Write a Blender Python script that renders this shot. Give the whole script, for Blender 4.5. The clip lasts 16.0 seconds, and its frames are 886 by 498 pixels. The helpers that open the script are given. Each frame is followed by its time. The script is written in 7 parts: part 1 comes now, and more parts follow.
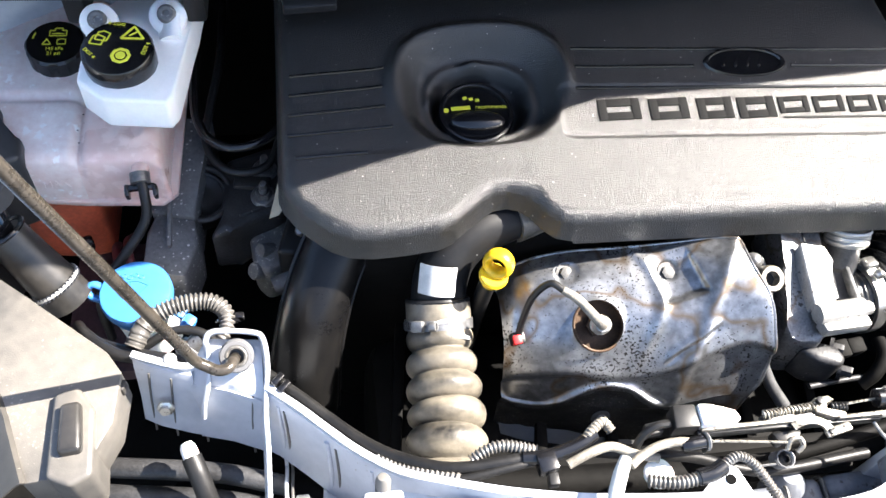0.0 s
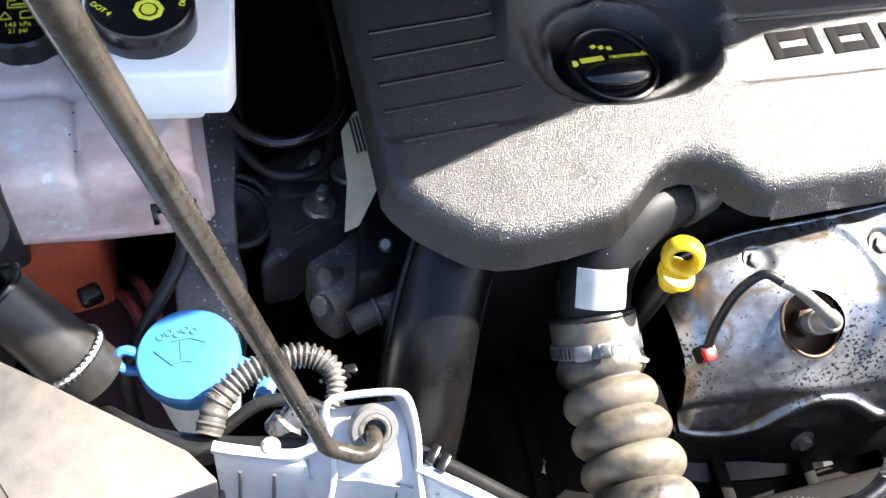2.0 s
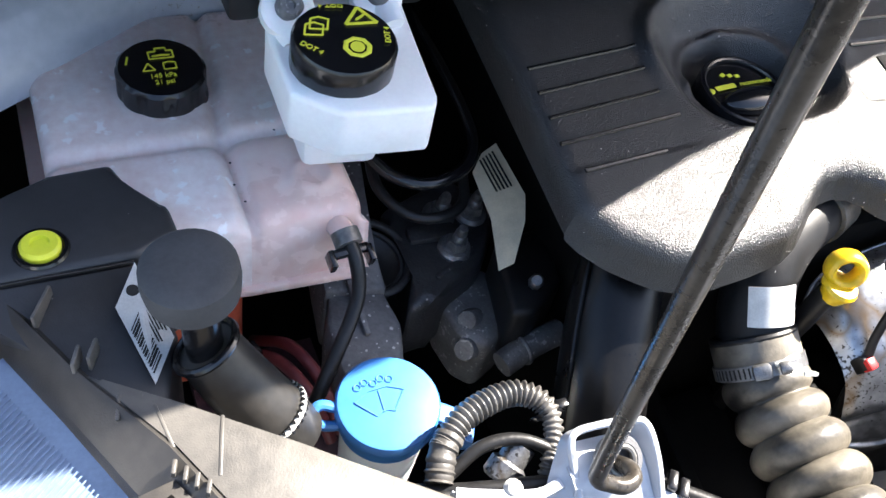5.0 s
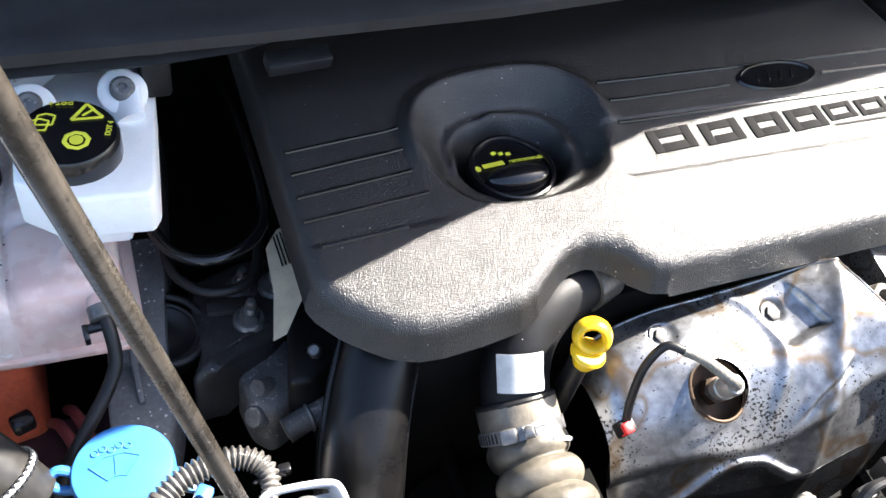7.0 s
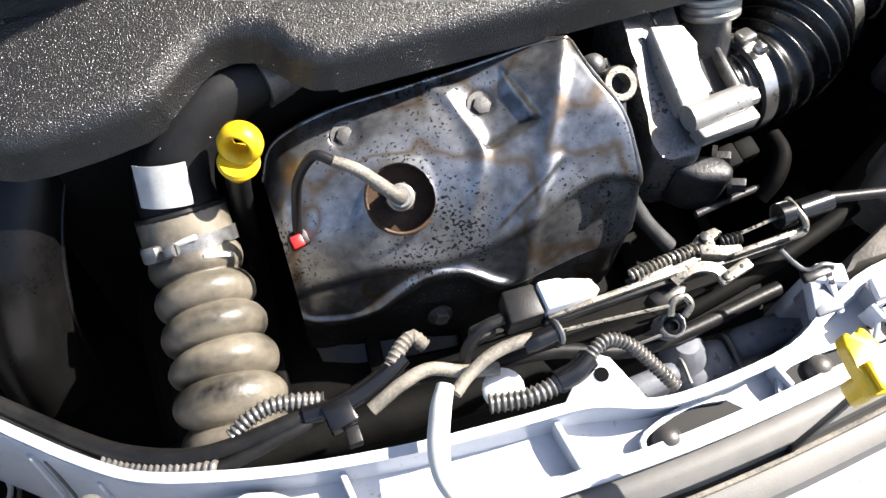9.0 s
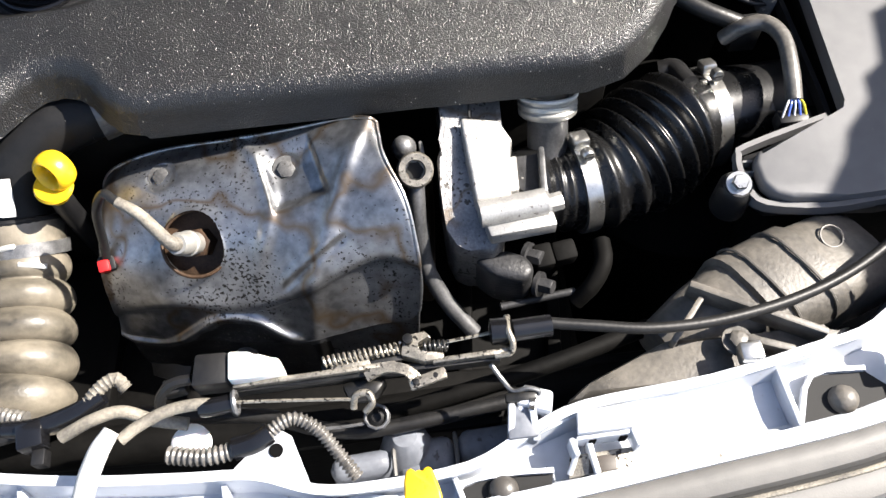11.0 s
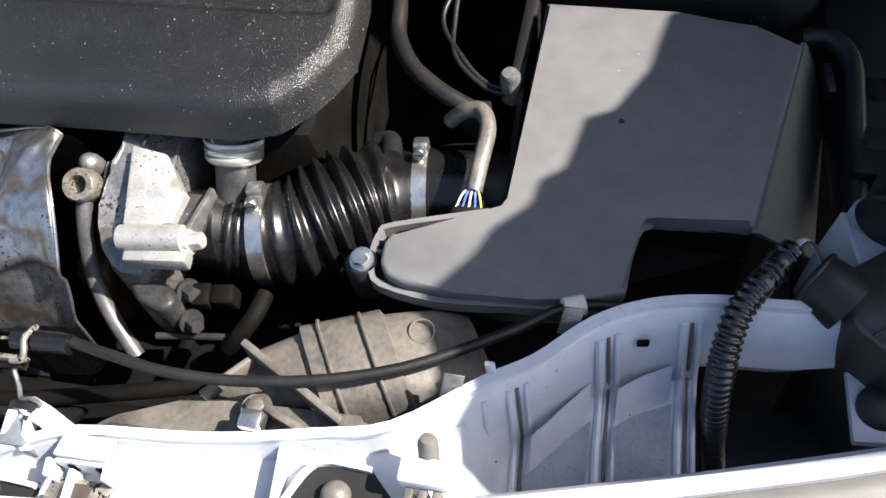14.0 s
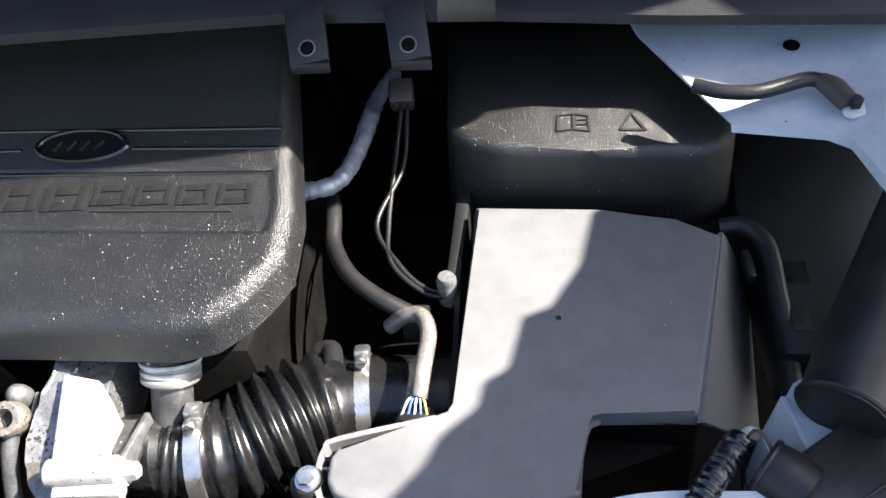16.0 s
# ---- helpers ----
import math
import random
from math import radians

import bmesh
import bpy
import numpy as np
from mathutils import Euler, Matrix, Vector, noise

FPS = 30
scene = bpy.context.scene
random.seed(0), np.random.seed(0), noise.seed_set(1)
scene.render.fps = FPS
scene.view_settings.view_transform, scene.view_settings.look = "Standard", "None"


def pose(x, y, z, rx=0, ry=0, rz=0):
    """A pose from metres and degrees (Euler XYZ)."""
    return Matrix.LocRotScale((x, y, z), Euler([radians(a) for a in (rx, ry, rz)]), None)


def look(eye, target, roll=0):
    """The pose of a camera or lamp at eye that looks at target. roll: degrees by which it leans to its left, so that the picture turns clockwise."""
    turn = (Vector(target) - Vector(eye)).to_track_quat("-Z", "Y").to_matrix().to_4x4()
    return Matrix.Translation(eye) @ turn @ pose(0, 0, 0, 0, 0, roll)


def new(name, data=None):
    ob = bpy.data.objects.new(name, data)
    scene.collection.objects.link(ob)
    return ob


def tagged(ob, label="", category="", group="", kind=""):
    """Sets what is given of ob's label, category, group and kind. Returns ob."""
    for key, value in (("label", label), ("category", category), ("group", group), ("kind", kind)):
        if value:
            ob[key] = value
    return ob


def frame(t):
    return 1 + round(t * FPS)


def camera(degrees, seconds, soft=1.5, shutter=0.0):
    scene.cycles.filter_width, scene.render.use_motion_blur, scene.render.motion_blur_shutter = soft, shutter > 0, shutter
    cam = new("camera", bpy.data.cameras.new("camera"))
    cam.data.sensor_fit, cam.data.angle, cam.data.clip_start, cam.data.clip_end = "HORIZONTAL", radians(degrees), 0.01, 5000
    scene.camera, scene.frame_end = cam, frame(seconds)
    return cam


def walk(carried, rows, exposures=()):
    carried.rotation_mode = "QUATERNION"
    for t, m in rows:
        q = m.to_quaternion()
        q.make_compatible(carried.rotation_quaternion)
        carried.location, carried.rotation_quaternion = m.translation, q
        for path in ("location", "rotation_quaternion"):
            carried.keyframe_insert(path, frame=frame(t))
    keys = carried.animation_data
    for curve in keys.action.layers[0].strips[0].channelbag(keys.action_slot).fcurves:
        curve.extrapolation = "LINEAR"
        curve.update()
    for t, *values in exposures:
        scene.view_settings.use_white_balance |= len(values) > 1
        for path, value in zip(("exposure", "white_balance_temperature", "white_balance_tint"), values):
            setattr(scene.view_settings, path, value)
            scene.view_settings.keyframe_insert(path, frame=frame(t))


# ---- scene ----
cam = camera(54.3, 16.0)
PATH = [
    (0, (-0.257, 0.077, 1.441), (0.012, 1.172, -0.211), 8.9),
    (0.5, (-0.297, 0.121, 1.402), (0.044, 1.203, -0.246), 9.6),
    (1, (-0.34, 0.161, 1.342), (0.064, 1.243, -0.29), 10.5),
    (1.5, (-0.353, 0.2, 1.276), (0.084, 1.27, -0.356), 10.6),
    (2, (-0.409, 0.224, 1.242), (0.104, 1.298, -0.365), 12.2),
    (2.5, (-0.495, 0.238, 1.227), (0.11, 1.265, -0.38), 15.2),
    (3, (-0.565, 0.258, 1.206), (0.112, 1.254, -0.391), 17.2),
    (3.5, (-0.576, 0.274, 1.189), (0.136, 1.263, -0.397), 17.5),
    (4, (-0.585, 0.276, 1.188), (0.153, 1.262, -0.388), 17.3),
    (4.2, (-0.587, 0.277, 1.19), (0.156, 1.268, -0.38), 17.1),
    (6.3, (-0.510, 0.214, 1.233), (0.196, 1.524, -0.103), 10.6),
    (6.5, (-0.479, 0.193, 1.248), (0.219, 1.501, -0.095), 10.3),
    (7, (-0.411, 0.179, 1.257), (0.283, 1.436, -0.136), 10.3),
    (7.5, (-0.348, 0.163, 1.253), (0.294, 1.278, -0.279), 10.6),
    (8, (-0.297, 0.147, 1.234), (0.252, 1.041, -0.469), 11.4),
    (8.5, (-0.202, 0.166, 1.253), (0.271, 0.928, -0.535), 12.0),
    (8.7, (-0.163, 0.173, 1.261), (0.293, 0.928, -0.534), 11.6),
    (9, (-0.107, 0.167, 1.253), (0.289, 0.983, -0.53), 6.8),
    (9.2, (-0.095, 0.17, 1.261), (0.303, 0.973, -0.527), 7.3),
    (11.3, (0.202, 0.136, 1.297), (0.168, 1.036, -0.489), -5.8),
    (11.5, (0.239, 0.133, 1.292), (0.147, 1.035, -0.492), -7.5),
    (11.7, (0.288, 0.137, 1.281), (0.14, 1.043, -0.496), -8.8),
    (12, (0.368, 0.142, 1.271), (0.128, 1.042, -0.498), -11.6),
    (12.5, (0.443, 0.13, 1.269), (0.113, 1.049, -0.476), -12.5),
    (13, (0.512, 0.134, 1.264), (0.139, 1.045, -0.477), -13.5),
    (13.5, (0.544, 0.143, 1.256), (0.142, 1.033, -0.489), -15.1),
    (14, (0.542, 0.147, 1.257), (0.141, 1.175, -0.412), -12.4),
    (14.5, (0.544, 0.159, 1.254), (0.109, 1.435, -0.223), -10.4),
    (15, (0.537, 0.156, 1.242), (0.117, 1.532, -0.147), -9.0),
    (15.5, (0.541, 0.158, 1.247), (0.212, 1.541, -0.16), -8.7),
    (16, (0.537, 0.16, 1.268), (0.263, 1.536, -0.158), -8.3),
]
EXPOSURES = [(0, 2.75), (3, 2.62), (3.5, 2.54), (7, 2.80), (8.5, 2.02), (9.2, 1.75), (11.5, 1.82), (13.5, 1.75), (14.5, 1.93), (15, 2.28), (16, 2.68)]
walk(cam, [(t, look(eye, target, roll)) for t, eye, target, roll in PATH], [(t, stops, 6450, 12) for t, stops in EXPOSURES])

# ---- light ----
SUN = Vector((0.70, 0.07, 0.70)).normalized()
world = bpy.data.worlds.new("sky")
scene.world = world
world.use_nodes = True
wn = world.node_tree.nodes
sky = wn.new("ShaderNodeTexSky")
sky.sky_type, sky.sun_disc = 'NISHITA', False
sky.dust_density, sky.ozone_density = 1.8, 1.0
sky.sun_elevation, sky.sun_rotation = math.asin(SUN.z), math.atan2(SUN.x, SUN.y)
wn["Background"].inputs["Strength"].default_value = 0.074
world.node_tree.links.new(sky.outputs[0], wn["Background"].inputs["Color"])
sun = new("sun", bpy.data.lights.new("sun", "SUN"))
sun.data.energy, sun.data.angle, sun.data.color = 5.0, radians(0.45), (1.0, 0.94, 0.84)
sun.matrix_basis = look(SUN * 5, (0, 0, 0))


# ---- materials ----
def mat(name, colour, rough=0.5, metal=0.0, vary=0.15, scale=40.0, bump=0.0, bump_scale=400.0, second=None, spots=0.0, spot_scale=60.0,
        spot_colour=(0.02, 0.018, 0.015), spec=0.5, sss=0.0, coat=0.0, rvary=0.1, tide=None, tide_scale=14.0, stretch=None, detail=2, fine=0.35, tide_width=0.06, cells=False, dust=None):
    m = bpy.data.materials.new(name)
    m.use_nodes = True
    nt, b = m.node_tree, m.node_tree.nodes["Principled BSDF"]
    N = lambda kind: nt.nodes.new("ShaderNode" + kind)
    tc = N("TexCoord")
    n1, n2 = N("TexNoise"), N("TexNoise")
    n1.inputs["Scale"].default_value, n1.inputs["Detail"].default_value = scale, 6
    n2.inputs["Scale"].default_value, n2.inputs["Detail"].default_value = scale * 9, 3
    src = tc.outputs["Object"]
    if stretch:
        mp = N("Mapping")
        mp.inputs["Scale"].default_value = stretch
        nt.links.new(src, mp.inputs["Vector"])
        src = mp.outputs[0]
    nt.links.new(src, n1.inputs["Vector"])
    nt.links.new(tc.outputs["Object"], n2.inputs["Vector"])
    mix = N("MixRGB")
    mix.inputs[0].default_value = fine
    nt.links.new(n1.outputs["Fac"], mix.inputs[1])
    nt.links.new(n2.outputs["Fac"], mix.inputs[2])
    ramp = N("ValToRGB")
    c2 = second or tuple(min(1, c * (1 + vary)) for c in colour)
    c1 = tuple(c * (1 - vary) for c in colour)
    ramp.color_ramp.elements[0].position, ramp.color_ramp.elements[1].position = 0.36, 0.64
    ramp.color_ramp.elements[0].color, ramp.color_ramp.elements[1].color = (*c1, 1), (*c2, 1)
    nt.links.new(mix.outputs[0], ramp.inputs[0])
    out = ramp.outputs[0]
    if spots:
        n3 = N("TexNoise")
        n3.inputs["Scale"].default_value, n3.inputs["Detail"].default_value = spot_scale, 5
        nt.links.new(tc.outputs["Object"], n3.inputs["Vector"])
        r3 = N("ValToRGB")
        r3.color_ramp.elements[0].position, r3.color_ramp.elements[1].position = 0.66 - spots * 0.2, 0.72 - spots * 0.2
        clump = N("Math")
        clump.operation = 'MULTIPLY_ADD'
        clump.inputs[1].default_value = 0.55
        nt.links.new(n1.outputs["Fac"], clump.inputs[0])
        nt.links.new(n3.outputs["Fac"], clump.inputs[2])
        drop = N("Math")
        drop.operation = 'SUBTRACT'
        drop.inputs[1].default_value = 0.275
        nt.links.new(clump.outputs[0], drop.inputs[0])
        nt.links.new(drop.outputs[0], r3.inputs[0])
        m3 = N("MixRGB")
        m3.inputs[2].default_value = (*spot_colour, 1)
        nt.links.new(r3.outputs[0], m3.inputs[0])
        nt.links.new(out, m3.inputs[1])
        out = m3.outputs[0]
    if tide:
        n4 = N("TexNoise")
        n4.inputs["Scale"].default_value, n4.inputs["Detail"].default_value = tide_scale, 3
        nt.links.new(tc.outputs["Object"], n4.inputs["Vector"])
        r4 = N("ValToRGB")
        r4.color_ramp.elements[0].position, r4.color_ramp.elements[1].position = 0.5 - tide_width, 0.5 + tide_width
        r4.color_ramp.elements[0].color = r4.color_ramp.elements[1].color = (0, 0, 0, 1)
        e4 = r4.color_ramp.elements.new(0.5)
        e4.color = (0.8, 0.8, 0.8, 1)
        nt.links.new(n4.outputs["Fac"], r4.inputs[0])
        m4 = N("MixRGB")
        m4.inputs[2].default_value = (*tide, 1)
        nt.links.new(r4.outputs[0], m4.inputs[0])
        nt.links.new(out, m4.inputs[1])
        out = m4.outputs[0]
    if dust:
        # sparse crisp flecks: (cells in a metre, size, share of cells, colour)
        vd = N("TexVoronoi")
        vd.inputs["Scale"].default_value = dust[0]
        nt.links.new(tc.outputs["Object"], vd.inputs["Vector"])
        sep = N("SeparateColor")
        nt.links.new(vd.outputs["Color"], sep.inputs[0])
        size = N("Math")
        size.operation = 'MULTIPLY'
        size.inputs[1].default_value = dust[1]
        nt.links.new(sep.outputs[1], size.inputs[0])
        near = N("Math")
        near.operation = 'LESS_THAN'
        nt.links.new(vd.outputs["Distance"], near.inputs[0])
        nt.links.new(size.outputs[0], near.inputs[1])
        some = N("Math")
        some.operation = 'LESS_THAN'
        some.inputs[1].default_value = dust[2]
        nt.links.new(sep.outputs[0], some.inputs[0])
        both = N("Math")
        both.operation = 'MULTIPLY'
        nt.links.new(near.outputs[0], both.inputs[0])
        nt.links.new(some.outputs[0], both.inputs[1])
        m5 = N("MixRGB")
        m5.inputs[2].default_value = (*dust[3], 1)
        nt.links.new(both.outputs[0], m5.inputs[0])
        nt.links.new(out, m5.inputs[1])
        out = m5.outputs[0]
    nt.links.new(out, b.inputs["Base Color"])
    rr = N("MapRange")
    rr.inputs["To Min"].default_value, rr.inputs["To Max"].default_value = max(0.03, rough - rvary), min(1, rough + rvary)
    nt.links.new(mix.outputs[0], rr.inputs["Value"])
    nt.links.new(rr.outputs[0], b.inputs["Roughness"])
    b.inputs["Metallic"].default_value = metal
    b.inputs["Specular IOR Level"].default_value = spec
    if sss:
        b.inputs["Subsurface Weight"].default_value = sss
        b.inputs["Subsurface Radius"].default_value = (0.02, 0.012, 0.01)
    b.inputs["Coat Weight"].default_value = coat
    if bump:
        nb = N("TexVoronoi" if cells else "TexNoise")
        nb.inputs["Scale"].default_value = bump_scale
        if not cells:
            nb.inputs["Detail"].default_value = detail
        nt.links.new(tc.outputs["Object"], nb.inputs["Vector"])
        bp = N("Bump")
        bp.inputs["Strength"].default_value, bp.inputs["Distance"].default_value = bump, 0.001
        nt.links.new(nb.outputs["Distance" if cells else "Fac"], bp.inputs["Height"])
        nt.links.new(bp.outputs[0], b.inputs["Normal"])
    return m


M_COVER = mat("grained_black_plastic", (0.009, 0.009, 0.0095), 0.31, bump=0.9, bump_scale=1050, spec=0.75, second=(0.012, 0.0118, 0.0115), rvary=0.05, detail=1, dust=(330, 0.18, 0.12, (0.5, 0.48, 0.44)))
M_LINER = mat("dark_felt", (0.02, 0.02, 0.02), 0.9, bump=0.6, bump_scale=200)
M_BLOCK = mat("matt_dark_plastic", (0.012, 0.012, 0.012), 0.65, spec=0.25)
M_GRAIN = mat("dusty_grained_plastic", (0.014, 0.0135, 0.013), 0.32, bump=0.85, bump_scale=1000, second=(0.018, 0.0175, 0.017), spec=0.65, detail=1, dust=(330, 0.18, 0.12, (0.5, 0.48, 0.44)))
M_SMOOTH = mat("smooth_black_plastic", (0.006, 0.006, 0.007), 0.22, bump=0.08, bump_scale=200, spec=0.6)
M_SATIN = mat("satin_grey_black_plastic", (0.014, 0.0135, 0.013), 0.36, bump=0.12, bump_scale=150, second=(0.03, 0.028, 0.026), scale=20, spec=0.5)
M_COWL = mat("matt_cowl_plastic", (0.012, 0.012, 0.0135), 0.45, bump=0.2, bump_scale=900, second=(0.018, 0.018, 0.019), spec=0.4)
M_MATT = mat("matt_grey_rubber", (0.050, 0.052, 0.055), 0.7, bump=0.15, bump_scale=900, second=(0.062, 0.063, 0.065), spec=0.3)
M_BLACK = mat("matt_black_plastic", (0.008, 0.008, 0.009), 0.45, bump=0.12, bump_scale=800, second=(0.013, 0.0127, 0.0125), spec=0.35)
M_PIPE = mat("satin_black_pipe", (0.006, 0.0062, 0.0068), 0.5, second=(0.010, 0.010, 0.0105), spec=0.25, bump=0.1, bump_scale=600, dust=(160, 0.12, 0.3, (0.55, 0.53, 0.49)))
M_RUBBER = mat("black_rubber", (0.008, 0.008, 0.009), 0.42, bump=0.2, bump_scale=300, second=(0.016, 0.0155, 0.015), spec=0.4)
M_DUSTY = mat("dusty_black_plastic", (0.060, 0.056, 0.050), 0.5, scale=25, bump=0.3, second=(0.135, 0.122, 0.104))
M_TRIM = mat("faded_lamp_plastic", (0.065, 0.061, 0.056), 0.45, scale=9, bump=0.15, bump_scale=900, second=(0.12, 0.11, 0.096), spec=0.6, spots=-0.3, spot_scale=400, spot_colour=(0.2, 0.185, 0.16))
M_AIRBOX = mat("grey_airbox_plastic", (0.118, 0.118, 0.122), 0.55, scale=7, bump=0.3, bump_scale=1500, second=(0.132, 0.131, 0.133), spec=0.5, fine=0.5, dust=(150, 0.07, 0.35, (0.55, 0.53, 0.49)))
M_TANK = mat("milky_pink_plastic", (0.75, 0.585, 0.53), 0.30, scale=16, vary=0.08, second=(0.86, 0.77, 0.73), sss=0.35, bump=0.12, bump_scale=60, spots=0.14, spot_scale=85, spot_colour=(0.9, 0.87, 0.85))
M_TANKLOW = mat("rosy_milky_plastic", (0.76, 0.53, 0.47), 0.28, scale=9, vary=0.06, second=(0.84, 0.70, 0.64), sss=0.4, bump=0.06, bump_scale=70)
M_UNDERCOAT = mat("grainy_undercoat", (0.19, 0.215, 0.26), 0.6, scale=40, vary=0.12, second=(0.27, 0.295, 0.34), bump=0.5, bump_scale=1100, spots=-0.1, spot_scale=700, spot_colour=(0.10, 0.11, 0.125))
M_COOLANT = mat("orange_coolant_plastic", (0.50, 0.10, 0.05), 0.4, scale=30, vary=0.3)
M_WHITE = mat("white_plastic", (0.84, 0.84, 0.83), 0.4, vary=0.04, sss=0.25)
M_PAINT = mat("white_body_paint", (0.43, 0.455, 0.50), 0.33, vary=0.09, scale=11, coat=0.3, second=(0.51, 0.53, 0.57), spots=-0.3, spot_scale=260, spot_colour=(0.34, 0.33, 0.31), dust=(90, 0.10, 0.25, (0.16, 0.14, 0.11)))
M_STEEL = mat("stained_heat_shield_steel", (0.24, 0.245, 0.255), 0.36, 0.9, scale=14, vary=0.3, second=(0.50, 0.51, 0.53), spots=0.26, spot_scale=420, spot_colour=(0.06, 0.056, 0.052), bump=0.14, bump_scale=90, tide=(0.20, 0.135, 0.075), tide_scale=10, tide_width=0.03, fine=0.35)
# shield steel darkened for the shade and dark reflection of its undercut front
M_UNDERCUT = mat("shaded_undercut_steel", (0.030, 0.029, 0.028), 0.36, 0.6, scale=16, vary=0.3, second=(0.085, 0.083, 0.082), spots=0.15, spot_scale=420, spot_colour=(0.18, 0.17, 0.16), bump=0.14, bump_scale=90)
M_STAINED = mat("heat_stained_bolt_steel", (0.050, 0.049, 0.049), 0.6, 0.2, scale=60, vary=0.3, second=(0.10, 0.10, 0.10), spots=0.3, spot_scale=420, spot_colour=(0.03, 0.028, 0.026), bump=0.2, bump_scale=900)
M_CAST = mat("cast_aluminium", (0.19, 0.19, 0.195), 0.42, 0.7, scale=50, vary=0.3, second=(0.29, 0.29, 0.29), spots=0.28, spot_scale=330, spot_colour=(0.06, 0.055, 0.05), bump=0.35, bump_scale=700, tide=(0.13, 0.10, 0.07), tide_scale=14, tide_width=0.02)
M_DULL = mat("dull_grey_casting", (0.13, 0.13, 0.13), 0.55, 0.3, scale=50, vary=0.3, spots=0.2, spot_scale=250, spot_colour=(0.34, 0.33, 0.32), bump=0.5, bump_scale=300)
M_ZINC = mat("zinc_plated_steel", (0.6, 0.59, 0.56), 0.3, 0.95, scale=80, vary=0.2)
M_ROD = mat("worn_dark_rod", (0.05, 0.043, 0.035), 0.28, 0.4, scale=40, vary=0.5)
M_YELLOW = mat("yellow_plastic", (0.70, 0.44, 0.012), 0.30, vary=0.12, scale=60)
M_LEMON = mat("lemon_plastic", (0.75, 0.78, 0.05), 0.4, vary=0.06)
M_PRINT = mat("yellow_print", (0.75, 0.72, 0.05), 0.6, vary=0.05)
M_BLUE = mat("blue_plastic", (0.038, 0.17, 0.44), 0.42, vary=0.08, sss=0.1)
M_RED = mat("red_plastic", (0.65, 0.02, 0.02), 0.4, vary=0.1)
M_REDPIPE = mat("dark_red_pipe", (0.16, 0.035, 0.038), 0.45, vary=0.2)
M_CORR = mat("dusty_corrugated_hose", (0.011, 0.0108, 0.0105), 0.40, scale=24, vary=0.2, second=(0.20, 0.176, 0.136), bump=0.2, bump_scale=420, stretch=(0.55, 1.2, 0.8), fine=0.12)
M_BRAID = mat("cream_braid", (0.12, 0.11, 0.095), 0.6, scale=60, vary=0.3, second=(0.26, 0.235, 0.19), bump=0.5, bump_scale=700)
M_CONDUIT = mat("grey_conduit", (0.055, 0.052, 0.048), 0.32, vary=0.3, second=(0.17, 0.16, 0.145), spec=0.9)
# white body paint darkened to hold the shade behind the rim, plus dirt specks
M_PAINT_SHADE = mat("shaded_white_paint", (0.115, 0.125, 0.148), 0.5, vary=0.2, scale=24, second=(0.175, 0.188, 0.215), spots=0.05, spot_scale=180, spot_colour=(0.05, 0.05, 0.052), dust=(120, 0.12, 0.3, (0.4, 0.38, 0.35)))
M_PAPER = mat("paper_label", (0.50, 0.50, 0.48), 0.6, vary=0.14, scale=90)
M_INK = mat("dark_ink", (0.02, 0.02, 0.02), 0.7, spec=0.2)
M_VOID = mat("dark_opening", (0.004, 0.004, 0.004), 0.95, spec=0.05)
M_BOOT = mat("pale_zinc", (0.42, 0.41, 0.38), 0.38, 0.6, scale=80, vary=0.15)
M_TAG = mat("cream_card", (0.58, 0.50, 0.35), 0.6, vary=0.12, scale=70)
# near-black: the deep shade low in the bay is put into this colour
M_DEEP_SHADE = mat("deep_shade_black", (0.0022, 0.0021, 0.002), 0.7, 0.0, scale=30, vary=0.4, bump=0.4, bump_scale=120, second=(0.0045, 0.0042, 0.0038), spec=0.1)
M_GROUND = mat("asphalt", (0.05, 0.05, 0.05), 0.9, scale=8, vary=0.3, bump=0.8, bump_scale=80)
M_RUST = mat("rusty_brown_steel", (0.055, 0.032, 0.018), 0.55, 0.5, scale=60, vary=0.5)
M_SEAL = mat("weathered_rubber_seal", (0.095, 0.092, 0.087), 0.5, scale=9, vary=0.12, second=(0.122, 0.117, 0.109), bump=0.1, bump_scale=900)
M_LATCH = mat("greasy_dark_steel", (0.006, 0.006, 0.0058), 0.34, 0.0, scale=90, vary=0.4, second=(0.018, 0.017, 0.015), bump=0.06, bump_scale=900, spec=0.5)
M_BELLOWS = mat("shiny_black_rubber", (0.004, 0.004, 0.0045), 0.27, bump=0.05, bump_scale=300, second=(0.008, 0.008, 0.008), spec=0.5)
M_ALU = mat("machined_aluminium", (0.36, 0.355, 0.34), 0.42, 0.55, scale=70, vary=0.15, second=(0.48, 0.47, 0.45), spots=0.10, spot_scale=330, spot_colour=(0.13, 0.12, 0.11), bump=0.25, bump_scale=900)
# dark mount casting; also stands for shade on the turbo's foot and bolts
M_MOUNT = mat("oily_and_shaded_casting", (0.022, 0.022, 0.023), 0.48, 0.2, scale=40, vary=0.3, second=(0.045, 0.045, 0.047), bump=0.4, bump_scale=420, dust=(150, 0.14, 0.4, (0.22, 0.21, 0.20)))
M_NUT = mat("dull_plated_nut", (0.17, 0.17, 0.172), 0.42, 0.7, scale=120, vary=0.3, second=(0.27, 0.27, 0.27))
M_WORN = mat("worn_bare_steel", (0.24, 0.22, 0.185), 0.36, 0.65, scale=110, vary=0.3, second=(0.46, 0.42, 0.35), spots=0.42, spot_scale=420, spot_colour=(0.03, 0.027, 0.024), bump=0.3, bump_scale=700)
